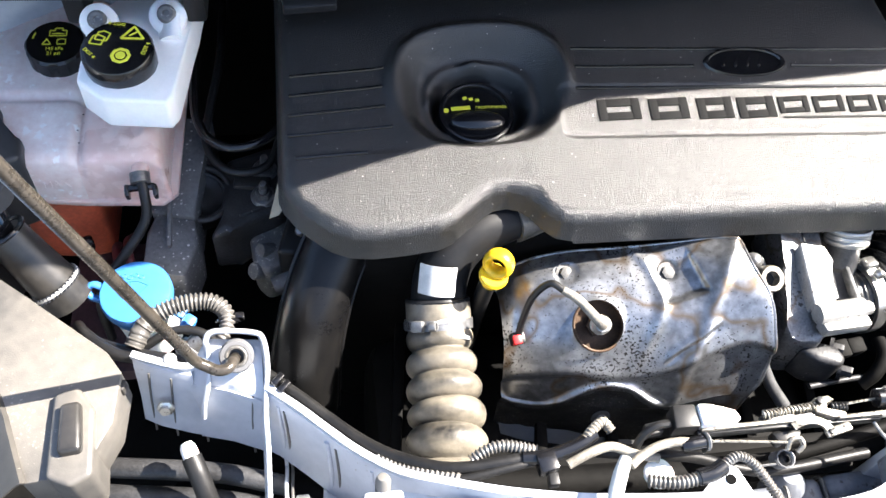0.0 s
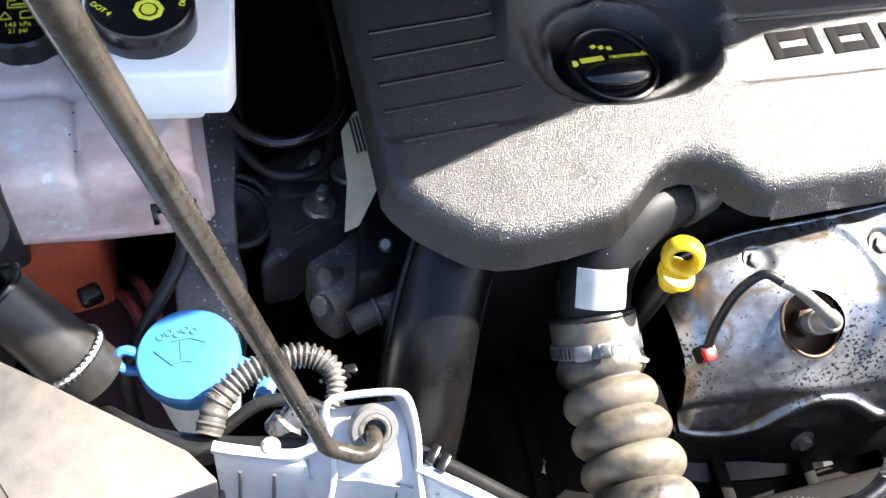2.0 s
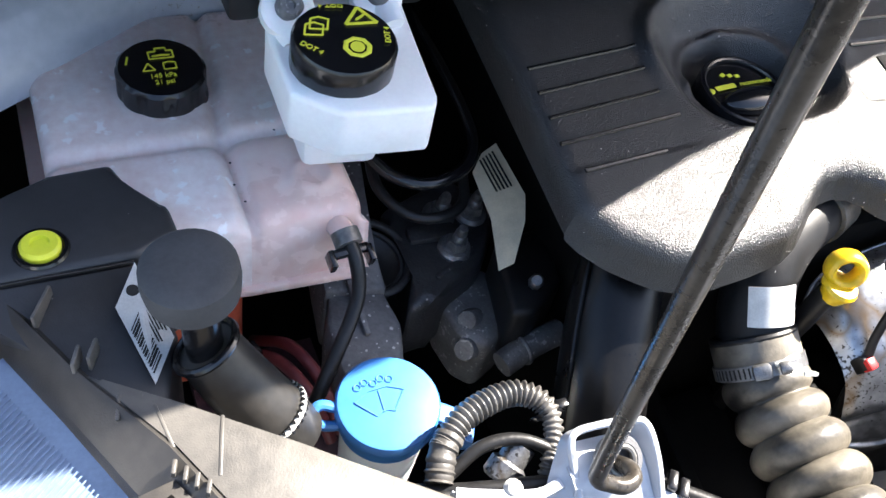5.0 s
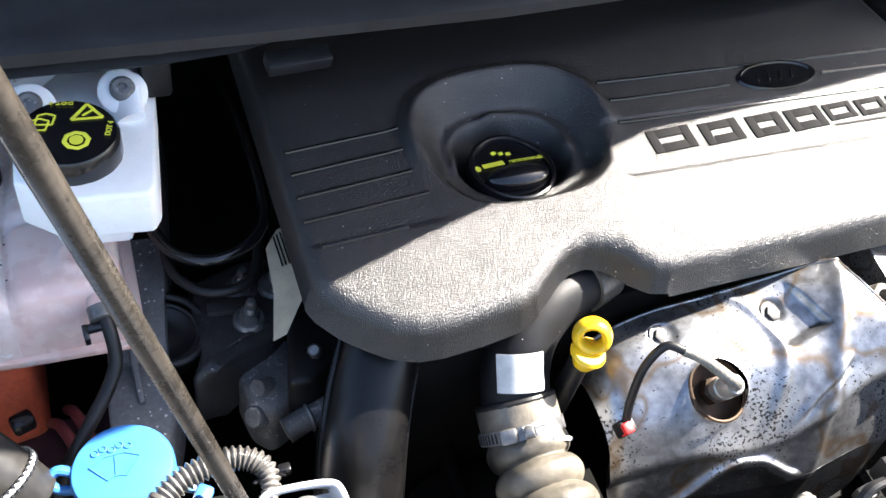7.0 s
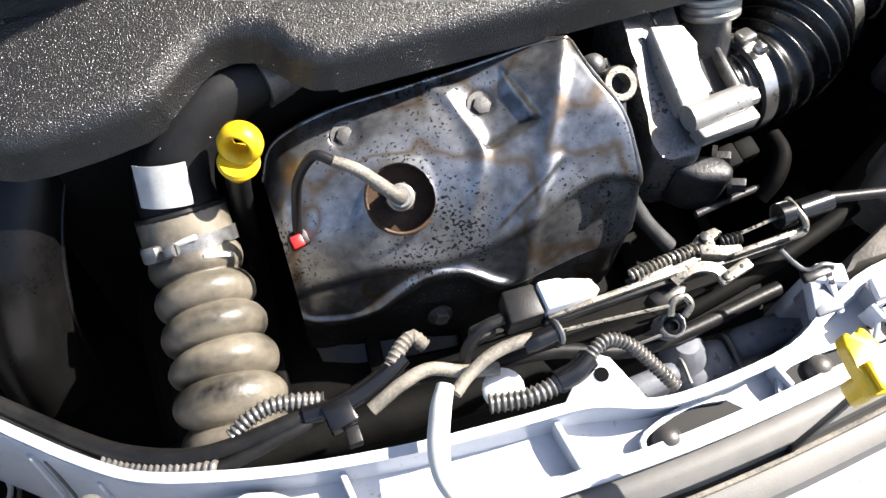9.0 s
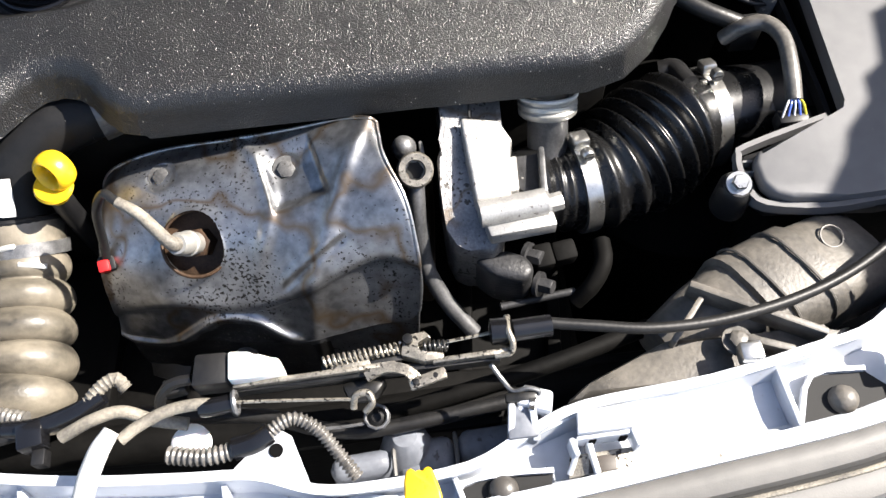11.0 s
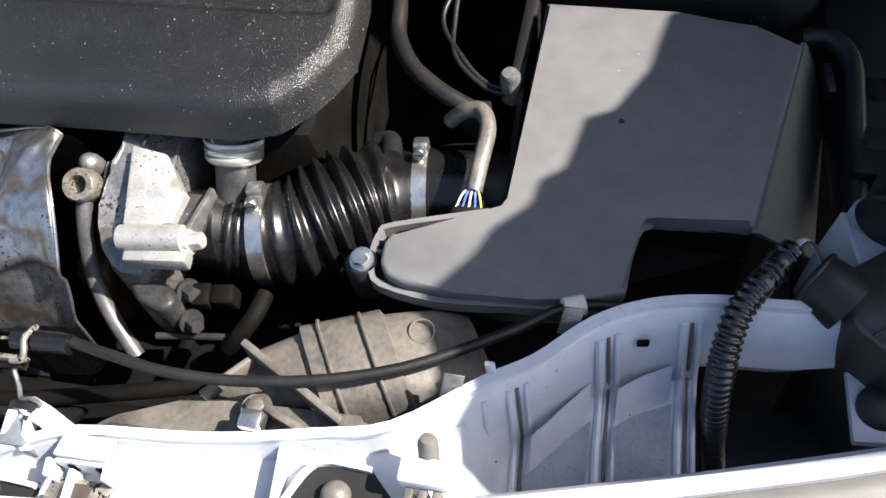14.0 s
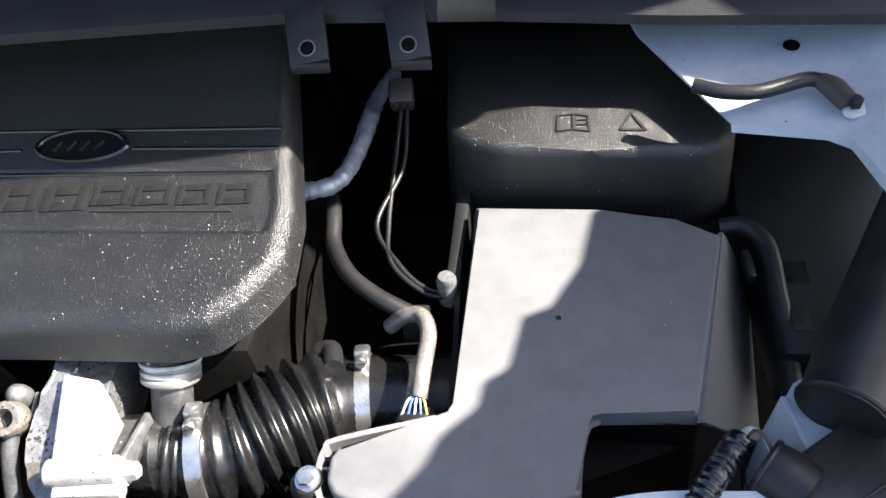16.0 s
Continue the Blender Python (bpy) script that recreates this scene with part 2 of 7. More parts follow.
M_LETTER = mat("dull_dark_lettering", (0.010, 0.010, 0.010), 0.8, spec=0.08)
M_FOIL = mat("silver_wrapping_tape", (0.30, 0.325, 0.37), 0.32, 0.45, scale=60, vary=0.25, second=(0.45, 0.47, 0.51), bump=0.5, bump_scale=160)
M_BROWN = mat("brown_plug_plastic", (0.045, 0.036, 0.028), 0.5, vary=0.2)
# darker lamp trim: the outer band's shade is put into this colour
M_BAND = mat("dark_lamp_band", (0.030, 0.028, 0.026), 0.42, scale=12, bump=0.15, bump_scale=900, second=(0.055, 0.050, 0.044), dust=(120, 0.10, 0.3, (0.3, 0.28, 0.25)))
M_LINING = mat("mauve_shaded_paint", (0.060, 0.034, 0.040), 0.45, scale=30, vary=0.35)
M_LAMP = mat("lamp_housing_plastic", (0.030, 0.031, 0.033), 0.42, scale=14, bump=0.12, bump_scale=900, second=(0.038, 0.0385, 0.040), spec=0.5, dust=(120, 0.06, 0.3, (0.25, 0.24, 0.22)))
M_CABLE = mat("black_cable_sheath", (0.006, 0.006, 0.0065), 0.45, bump=0.15, bump_scale=400, second=(0.014, 0.0135, 0.013), spec=0.3)
M_INTAKE = mat("glossy_intake_pipe", (0.004, 0.004, 0.0045), 0.30, bump=0.06, bump_scale=200, spec=0.3, second=(0.008, 0.0075, 0.007))
M_FEED = mat("dull_feed_pipe_steel", (0.085, 0.085, 0.088), 0.45, 0.5, scale=60, vary=0.25, second=(0.14, 0.14, 0.142))
M_LENS = mat("clear_lens_plastic", (0.16, 0.22, 0.33), 0.12, 0.0, vary=0.15, coat=1.0, spec=0.8)
M_WIRES = [mat("wire_" + n, c, 0.4) for n, c in (("green", (0.1, 0.4, 0.1)), ("purple", (0.3, 0.1, 0.4)), ("yellow", (0.7, 0.6, 0.05)), ("blue", (0.08, 0.15, 0.6)), ("white", (0.7, 0.7, 0.7)))]


# ---- mesh helpers ----
def part(name, bm, material, parent=None, label="", smooth=True, angle=40):
    bmesh.ops.recalc_face_normals(bm, faces=bm.faces)
    if smooth:
        lim = radians(angle)
        for f in bm.faces:
            f.smooth = True
        for e in bm.edges:
            if len(e.link_faces) == 2 and e.calc_face_angle(0) > lim:
                e.smooth = False
    me = bpy.data.meshes.new(name)
    bm.to_mesh(me)
    bm.free()
    me.materials.append(material)
    ob = new(name, me)
    if parent:
        ob.parent = parent
        ob.matrix_parent_inverse = Matrix.Translation(-parent.location)
    if label:
        ob["label"] = label
    return ob


def thing(name, label, category, base, group="", kind=""):
    ob = new(name)
    ob.location = base
    ob.empty_display_size = 0.02
    return tagged(ob, label, category, group, kind)


def solo(name, bm, material, label, category, group="", kind="", **k):
    return tagged(part(name, bm, material, **k), label, category, group, kind)


def spline(pts, sub=8):
    P = [Vector(p) for p in pts]
    if len(P) < 3:
        return P
    Q = [2 * P[0] - P[1]] + P + [2 * P[-1] - P[-2]]
    out = []
    for i in range(1, len(Q) - 2):
        a, b, c, d = Q[i - 1:i + 3]
        for k in range(sub):
            t = k / sub
            out.append(0.5 * (2 * b + (c - a) * t + (2 * a - 5 * b + 4 * c - d) * t * t + (3 * b - a - 3 * c + d) * t ** 3))
    out.append(P[-1])
    return out


def even(pts, step):
    """Points at even steps along a line of points."""
    L = [0]
    for a, b in zip(pts, pts[1:]):
        L.append(L[-1] + (b - a).length)
    n = max(2, round(L[-1] / step))
    out, j = [], 0
    for i in range(n + 1):
        s = L[-1] * i / n
        while j < len(pts) - 2 and L[j + 1] < s:
            j += 1
        f = (s - L[j]) / max(1e-9, L[j + 1] - L[j])
        out.append(pts[j].lerp(pts[j + 1], min(1, f)))
    return out, L[-1]


def tube(pts, r, seg=12, sub=8, step=None, rfun=None, flat=1.0, bm=None, raw=False):
    """A round bar along points. r: one radius or one for each point. rfun(s): factor on it at s metres along."""
    bm = bm or bmesh.new()
    line = [Vector(p) for p in pts] if raw else spline(pts, sub)
    if isinstance(r, (list, tuple)):
        n0 = len(r) - 1
        rs = lambda f: r[min(n0 - 1, int(f * n0))] * (1 - (f * n0 - min(n0 - 1, int(f * n0)))) + r[min(n0 - 1, int(f * n0)) + 1] * (f * n0 - min(n0 - 1, int(f * n0)))
    else:
        rs = lambda f: r
    if step:
        line, total = even(line, step)
    else:
        total = sum((b - a).length for a, b in zip(line, line[1:]))
    tan = [(line[min(i + 1, len(line) - 1)] - line[max(i - 1, 0)]).normalized() for i in range(len(line))]
    nrm = tan[0].orthogonal().normalized()
    rings, s = [], 0
    for i, p in enumerate(line):
        if i:
            s += (p - line[i - 1]).length
        nrm = (nrm - tan[i] * nrm.dot(tan[i])).normalized()
        bi = tan[i].cross(nrm)
        rad = rs(i / (len(line) - 1)) * (rfun(s) if rfun else 1)
        rings.append([bm.verts.new(p + (nrm * math.cos(a) + bi * math.sin(a) * flat) * rad) for a in (2 * math.pi * k / seg for k in range(seg))])
    for a, b in zip(rings, rings[1:]):
        for k in range(seg):
            bm.faces.new((a[k], a[(k + 1) % seg], b[(k + 1) % seg], b[k]))
    bm.faces.new(rings[0][::-1])
    bm.faces.new(rings[-1])
    return bm


def lathe(profile, at, axis=(0, 0, 1), seg=32, bm=None, wave=None):
    """Turns a profile of (radius, height) about an axis through at. wave(angle, radius, height): factor on the radius."""
    bm = bm or bmesh.new()
    q = Vector((0, 0, 1)).rotation_difference(Vector(axis).normalized()).to_matrix()
    at = Vector(at)
    rings = []
    for r, h in profile:
        if r <= 1e-6:
            rings.append([bm.verts.new(at + q @ Vector((0, 0, h)))])
        else:
            rings.append([bm.verts.new(at + q @ Vector((r * (wave(a, r, h) if wave else 1) * math.cos(a), r * (wave(a, r, h) if wave else 1) * math.sin(a), h)))
                          for a in (2 * math.pi * k / seg for k in range(seg))])
    for a, b in zip(rings, rings[1:]):
        for k in range(seg):
            va, vb = (a[k], a[(k + 1) % seg]) if len(a) > 1 else (a[0],), (b[k], b[(k + 1) % seg]) if len(b) > 1 else (b[0],)
            vs = list(va) + list(vb)[::-1]
            if len(vs) >= 3:
                bm.faces.new(vs)
    for ring in (rings[0], rings[-1]):
        if len(ring) > 2:
            bm.faces.new(ring)
    return bm


def torus(at, axis, R, r, seg=32, rs=10, squash=1.0, bm=None):
    bm = bm or bmesh.new()
    q = Vector((0, 0, 1)).rotation_difference(Vector(axis).normalized()).to_matrix()
    at = Vector(at)
    v = [[bm.verts.new(at + q @ Vector(((R + r * math.cos(b)) * math.cos(a), (R + r * math.cos(b)) * math.sin(a), r * squash * math.sin(b))))
          for b in (2 * math.pi * j / rs for j in range(rs))] for a in (2 * math.pi * i / seg for i in range(seg))]
    for i in range(seg):
        for j in range(rs):
            bm.faces.new((v[i][j], v[(i + 1) % seg][j], v[(i + 1) % seg][(j + 1) % rs], v[i][(j + 1) % rs]))
    return bm


def prism(poly, z0, z1, bev=0.0, segs=2, bm=None, taper=0.0):
    """An upright prism on an outline of (x, y) or (x, y, z): z0 and z1 are heights, or depths below a z that the point has."""
    bm = bm or bmesh.new()
    c = Vector((sum(p[0] for p in poly) / len(poly), sum(p[1] for p in poly) / len(poly)))
    low = [bm.verts.new((p[0] + (p[0] - c.x) * taper, p[1] + (p[1] - c.y) * taper, z0 + (p[2] if len(p) > 2 else 0))) for p in poly]
    top = [bm.verts.new((p[0], p[1], z1 + (p[2] if len(p) > 2 else 0))) for p in poly]
    n = len(poly)
    made = [bm.faces.new(low[::-1]), bm.faces.new(top)]
    for i in range(n):
        made.append(bm.faces.new((low[i], low[(i + 1) % n], top[(i + 1) % n], top[i])))
    if bev:
        edges = {e for f in made for e in f.edges}
        bmesh.ops.bevel(bm, geom=list(edges), offset=bev, segments=segs, affect='EDGES', profile=0.5, clamp_overlap=True)
    return bm


def box(at, size, bev=0.0, rot=(0, 0, 0), bm=None, segs=2):
    bm = bm or bmesh.new()
    made = bmesh.ops.create_cube(bm, size=1, matrix=Matrix.Translation(at) @ Euler([radians(a) for a in rot]).to_matrix().to_4x4() @ Matrix.Diagonal((*size, 1)))
    if bev:
        bmesh.ops.bevel(bm, geom=list({e for v in made["verts"] for e in v.link_edges}), offset=bev, segments=segs, affect='EDGES', profile=0.5)
    return bm


def bar(a, b, w, h, bev=0.0, up=(0, 0, 1), bm=None):
    """A straight bar from a to b, w wide and h high."""
    a, b = Vector(a), Vector(b)
    x = (b - a).normalized()
    y = Vector(up).cross(x).normalized()
    z = x.cross(y)
    m = Matrix((x, y, z)).transposed().to_4x4()
    bm = bm or bmesh.new()
    made = bmesh.ops.create_cube(bm, size=1, matrix=Matrix.Translation((a + b) / 2) @ m @ Matrix.Diagonal(((b - a).length, w, h, 1)))
    if bev:
        bmesh.ops.bevel(bm, geom=list({e for v in made["verts"] for e in v.link_edges}), offset=bev, segments=2, affect='EDGES', profile=0.5)
    return bm


def ribbon(pts, w, h, up=(0, 0, 1), sub=6):
    """A flat strip along a curved line."""
    bm = bmesh.new()
    line = spline(pts, sub)
    rows = []
    for i, p in enumerate(line):
        t = (line[min(i + 1, len(line) - 1)] - line[max(i - 1, 0)]).normalized()
        s = t.cross(Vector(up)).normalized()
        u = s.cross(t)
        rows.append([bm.verts.new(p + s * a * w / 2 + u * b * h / 2) for a, b in ((-1, -1), (1, -1), (1, 1), (-1, 1))])
    for a, b in zip(rows, rows[1:]):
        for k in range(4):
            bm.faces.new((a[k], a[(k + 1) % 4], b[(k + 1) % 4], b[k]))
    bm.faces.new(rows[0][::-1])
    bm.faces.new(rows[-1])
    return bm


def sheet(rows, thick=0.0, bm=None):
    """A skin over rows of points, with a thickness downwards."""
    bm = bm or bmesh.new()
    v = [[bm.verts.new(p) for p in r] for r in rows]
    for a, b in zip(v, v[1:]):
        for k in range(len(a) - 1):
            bm.faces.new((a[k], a[k + 1], b[k + 1], b[k]))
    if thick:
        bmesh.ops.recalc_face_normals(bm, faces=bm.faces)
        bmesh.ops.solidify(bm, geom=bm.faces[:], thickness=thick)
    return bm


def rounded(x0, y0, x1, y1, r, n=5):
    out = []
    for cx, cy, a0 in ((x1 - r, y1 - r, 0), (x0 + r, y1 - r, 90), (x0 + r, y0 + r, 180), (x1 - r, y0 + r, 270)):
        for k in range(n + 1):
            a = radians(a0 + 90 * k / n)
            out.append((cx + r * math.cos(a), cy + r * math.sin(a)))
    return out


def bolt(at, axis, r, h, parent, name="bolt", material=None, washer=1.6, socket=False):
    """A hexagon bolt head on a washer."""
    m = material or M_ZINC
    ob = part(name, lathe([(r * 0.99, 0), (r, h * 0.9), (r * 0.88, h), (0, h)] if not socket else [(r, 0), (r, h), (r * 0.62, h), (r * 0.55, h * 0.35), (0, h * 0.35)], at, axis, 6 if not socket else 20), m, parent)
    if washer:
        part("washer", lathe([(r * washer, -h * 0.1), (r * washer, h * 0.18), (0, h * 0.18)], at, axis, 20), m, ob)
    return ob


def clamp_band(at, axis, R, w, parent, screw_dir, material=None):
    """A worm-drive hose clamp: band, housing and screw."""
    m = material or M_ZINC
    ax = Vector(axis).normalized()
    band = part("clamp_band", lathe([(R, -w / 2), (R + 0.0012, -w / 2), (R + 0.0012, w / 2), (R, w / 2)], at, ax, 40), m, parent)
    d = (Vector(screw_dir) - ax * Vector(screw_dir).dot(ax)).normalized()
    t = ax.cross(d)
    c = Vector(at) + d * (R + 0.005)
    part("clamp_housing", bar(c - t * 0.009, c + t * 0.004, w * 1.1, 0.009, 0.0025, up=d), m, band)
    for k in range(9):
        part("thread_slot", bar(Vector(at) + (d * math.cos(0.11 * k + 0.32) - t * math.sin(0.11 * k + 0.32)) * (R + 0.0014) - ax * w * 0.36, Vector(at) + (d * math.cos(0.11 * k + 0.32) - t * math.sin(0.11 * k + 0.32)) * (R + 0.0014) + ax * w * 0.36, 0.0012, 0.0006, up=d), M_INK, band)
    part("clamp_screw", lathe([(0.0045, 0), (0.0048, 0.001), (0.0048, 0.006), (0.004, 0.007), (0, 0.007)], c + t * 0.010, t, 12), m, band)
    part("screw_slot", bar(c + t * 0.0171 - ax * 0.0035, c + t * 0.0171 + ax * 0.0035, 0.0012, 0.0006, up=t), M_INK, band)
    return band


def text(body, size, at, rot, material, parent, name="lettering", label="", depth=0.0003):
    cu = bpy.data.curves.new(name, "FONT")
    cu.body, cu.size, cu.extrude, cu.align_x, cu.align_y = body, size, depth, "CENTER", "CENTER"
    tmp = bpy.data.objects.new("tmp", cu)
    me = bpy.data.meshes.new_from_object(tmp)
    bpy.data.objects.remove(tmp)
    me.transform(pose(*at, *rot))
    me.materials.append(material)
    ob = new(name, me)
    ob.parent = parent
    ob.matrix_parent_inverse = Matrix.Translation(-parent.location)
    if label:
        ob["label"] = label
    return ob


# ---- ground, car body and bay ----
solo("ground", prism([(-60, -60), (60, -60), (60, 60), (-60, 60)], -0.2, 0.0), M_GROUND, "grey asphalt ground under the car", "ground", kind="structure")
solo("bay_floor", prism([(-0.85, 0.30), (1.05, 0.30), (1.05, 1.1), (-0.85, 1.1)], 0.40, 0.42), M_DEEP_SHADE, "undertray coloured near-black for the deep shade of the bay", "undertray", kind="structure")
solo("wall_bulkhead", prism([(-0.85, 0.98), (1.05, 0.98), (1.05, 1.02), (-0.85, 1.02)], 0.40, 0.93), M_DEEP_SHADE, "dark bulkhead at the rear of the bay", "bulkhead", kind="structure")
solo("wall_inner_wing", prism([(-0.74, 0.42), (-0.70, 0.42), (-0.70, 0.98), (-0.74, 0.98)], 0.40, 0.86, 0.01), M_PAINT, "white painted inner wing panel", "inner wing", kind="structure")

# bonnet, propped open over the rear of the bay
rows = []
EDGE = [(-0.62, 0.706), (-0.45, 0.631), (-0.25, 0.588), (-0.05, 0.571), (0.02, 0.577), (0.10, 0.598), (0.212, 0.614), (0.279, 0.635), (0.343, 0.651), (0.48, 0.688), (0.60, 0.691), (0.77, 0.700), (0.87, 0.731), (0.96, 0.796)]
for k in range(9):
    f = k / 8
    rows.append([(x, y + (1.25 - y) * f, 1.34 - 0.34 * f + 0.03 * math.sin(math.pi * f)) for x, y in EDGE])
bon = thing("bonnet", "white car bonnet propped open above the engine", "bonnet", (0.17, 1.2, 1.0))
part("outer_skin", sheet(rows, 0.02), M_PAINT, bon)
part("liner", sheet([[(x * 0.93 + 0.012, y + 0.012, z - 0.030) for x, y, z in r] for r in rows[:8]], 0.006), M_LINER, bon, "dark felt liner under the bonnet")
# added shade panel, out of view, outlined to cast the airbox shadow
SHADE_EDGE = [(1.006, 0.839), (1.050, 0.804), (1.151, 0.821), (1.266, 0.774), (1.200, 0.731), (1.189, 0.673), (1.167, 0.632), (1.148, 0.623), (1.139, 0.577), (1.123, 0.565), (1.120, 0.545), (1.097, 0.522), (1.088, 0.500),
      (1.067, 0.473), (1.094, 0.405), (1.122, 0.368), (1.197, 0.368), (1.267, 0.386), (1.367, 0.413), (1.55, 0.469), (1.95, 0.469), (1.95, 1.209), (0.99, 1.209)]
shade_panel = thing("awning", "added unseen grey panel on posts that shades the airbox", "awning", (1.9, 0.9, 0))
part("roof", prism(SHADE_EDGE, 1.404, 1.424), M_SEAL, shade_panel)
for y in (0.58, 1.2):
    part("post", box((1.90, y, 0.702), (0.06, 0.06, 1.404), 0.005), M_SEAL, shade_panel)


# ---- front panel, seal, bumper ----
REAR = [(-0.60, 0.53), (-0.478, 0.470), (-0.4115, 0.4325), (-0.382, 0.423), (-0.345, 0.4135), (-0.309, 0.3985), (-0.285, 0.3785), (-0.261, 0.3570), (-0.235, 0.334), (-0.205, 0.311), (-0.168, 0.294), (-0.118, 0.281), (-0.06, 0.272),
        (0.0, 0.267), (0.04, 0.264), (0.075, 0.252), (0.11, 0.250), (0.165, 0.255), (0.20, 0.270), (0.237, 0.283), (0.316, 0.290), (0.38, 0.302), (0.424, 0.313), (0.472, 0.348), (0.500, 0.366),
        (0.531, 0.395), (0.563, 0.411), (0.60, 0.418), (0.65, 0.420), (0.70, 0.43), (0.80, 0.47)]
RIM = [(-0.60, 0.40), (-0.45, 0.325), (-0.31, 0.282), (-0.197, 0.256), (-0.098, 0.237), (-0.02, 0.229), (0.09, 0.227), (0.20, 0.234), (0.30, 0.245), (0.40, 0.257), (0.47, 0.273), (0.53, 0.289), (0.60, 0.308), (0.694, 0.336), (0.80, 0.375)]


def lookup(table, x):
    for (a, ya), (b, yb) in zip(table, table[1:]):
        if x <= b:
            return ya + (yb - ya) * (x - a) / (b - a)
    return table[-1][1]


panel = thing("front_panel", "white painted front cross panel with stamped ribs and brackets", "front panel", (0.115, 0.27, 0.70))
xs = [-0.60 + 1.40 * k / 140 for k in range(141)]


def deep(x):
    """How far the panel at x is the tall sloping wall at its ends (1) or the shallow tray in the middle (0)."""
    return max(ss0(-0.200, -0.232, x), ss0(0.458, 0.482, x))


def ss0(a, b, v):
    t = min(1, max(0, (v - a) / (b - a)))
    return t * t * (3 - 2 * t)


def lip_fall(x):
    """How far the rear lip lies below its height in the middle, towards the prop bracket."""
    return 0.034 * ss0(-0.150, -0.255, x)


def wall_rows(x):
    """Section of the panel at x: the tall end wall, folded down from the rear lip."""
    yr, yf = lookup(REAR, x), lookup(RIM, x)
    return [(yr, -0.09), (yr, -0.002), (yr - 0.003, 0.0), (yr - 0.007, -0.001), (yr - 0.011, -0.008), (yr - 0.015, -0.025), (yr - 0.021, -0.045), (yr - 0.026 - 0.2 * lip_fall(x), -0.058 - 0.65 * lip_fall(x)),
            (yr + (yf - yr) * 0.55, -0.066), (yf + 0.012, -0.072), (yf + 0.010, -0.018), (yf + 0.006, -0.013), (yf, -0.014), (yf, -0.07)]


def tray_rows(x):
    yr, yf = lookup(REAR, x), lookup(RIM, x)
    return [(yr + (yf - yr) * f, d) for f, d in ((0.0, -0.085), (0.0, -0.002), (0.05, 0.0), (0.12, -0.001), (0.15, -0.008), (0.20, -0.018), (0.40, -0.019), (0.55, -0.019), (0.70, -0.019), (0.82, -0.018), (0.86, -0.014), (0.93, -0.012), (1.0, -0.014), (1.0, -0.07))]


def skin(x0, x1, keep=slice(None)):
    n = max(3, round((x1 - x0) / 0.008))
    cols = []
    for step in range(n + 1):
        x = x0 + (x1 - x0) * step / n
        k = deep(x)
        cols.append([(x, a[0] + (b[0] - a[0]) * k, 0.79 + a[1] + (b[1] - a[1]) * k - lip_fall(x) * min(1, max(0, (9 - i) / 3))) for i, (a, b) in enumerate(zip(tray_rows(x), wall_rows(x)))][keep])
    return sheet(cols, 0.0015)


part("pressed_panel", skin(-0.268, 0.597), M_PAINT, panel)
part("end_wall", skin(-0.425, -0.374, slice(0, 8)), M_PAINT, panel)
part("end_wall", skin(-0.374, -0.314, slice(4, 8)), M_PAINT, panel)
part("end_wall", skin(-0.314, -0.268, slice(0, 8)), M_PAINT, panel)
part("end_wall", skin(0.597, 0.80, slice(0, 7)), M_PAINT, panel)
part("end_rim", skin(0.597, 0.80, slice(10, 14)), M_PAINT, panel)
# bright folded lip along the rear edge
part("folded_lip", ribbon([(-0.425, 0.4360, 0.758), (-0.4115, 0.4305, 0.758), (-0.382, 0.4210, 0.758), (-0.366, 0.4215, 0.762)], 0.006, 0.005, sub=4), M_PAINT, panel)
part("folded_lip", ribbon([(-0.312, lookup(REAR, -0.312) - 0.002, 0.758)] + [(x, y - 0.002, 0.792 - lip_fall(x)) for x, y in REAR[6:-1]], 0.006, 0.005, sub=4), M_PAINT, panel)


def wall_line(x, lift, dx=0.006):
    """A line down the end wall and over the floor to the rim, a little proud of them."""
    yf, d = lookup(RIM, x + dx), lip_fall(x)
    at = lambda f, y, z: (x + dx * f, lookup(REAR, x + dx * f) - y, z - d)
    return [at(0, 0.0105, 0.782 + lift), at(0.2, 0.0155 + lift, 0.765), at(0.4, 0.0215 + lift, 0.745), at(0.5, 0.0270 + 0.2 * d + lift, 0.7315 - 0.6 * d),
            (x + dx * 0.7, lookup(REAR, x) * 0.4 + yf * 0.6, 0.7235 + lift - d * 0.4), (x + dx, yf + 0.013, 0.719 + lift)]


for x, w in ((-0.263, 0.0026), (-0.303, 0.0018), (-0.228, 0.0016), (0.472, 0.0018), (0.486, 0.0024), (0.495, 0.0016), (0.535, 0.0030), (0.545, 0.0020), (0.584, 0.0030), (0.593, 0.0018)):
    part("rib", tube(wall_line(x, 0.001), w, 8, 5), M_PAINT, panel)
for x in (-0.256, -0.298, 0.490, 0.5400, 0.5885):
    part("seam", tube(wall_line(x, 0.0), 0.0014, 6, 5), M_SEAL, panel, "dark sealed seam")
for x, w in ((-0.412, 0.0022), (-0.393, 0.0016), (-0.366, 0.0018), (-0.324, 0.0016)):
    part("seam", tube([Vector(q) + Vector((0, -0.0006, 0.0006)) for q in wall_line(x, 0.0, -0.008)[:4]], 0.0011, 6, 5), M_SEAL, panel, "dark sealed seam")
for x in (-0.10, 0.02, 0.155, 0.235, 0.36):
    yr, yf = lookup(REAR, x), lookup(RIM, x)
    part("rib", bar((x, yr - 0.004, 0.778), (x + 0.004, yf + 0.004, 0.778), 0.0035, 0.016, 0.001), M_PAINT, panel)
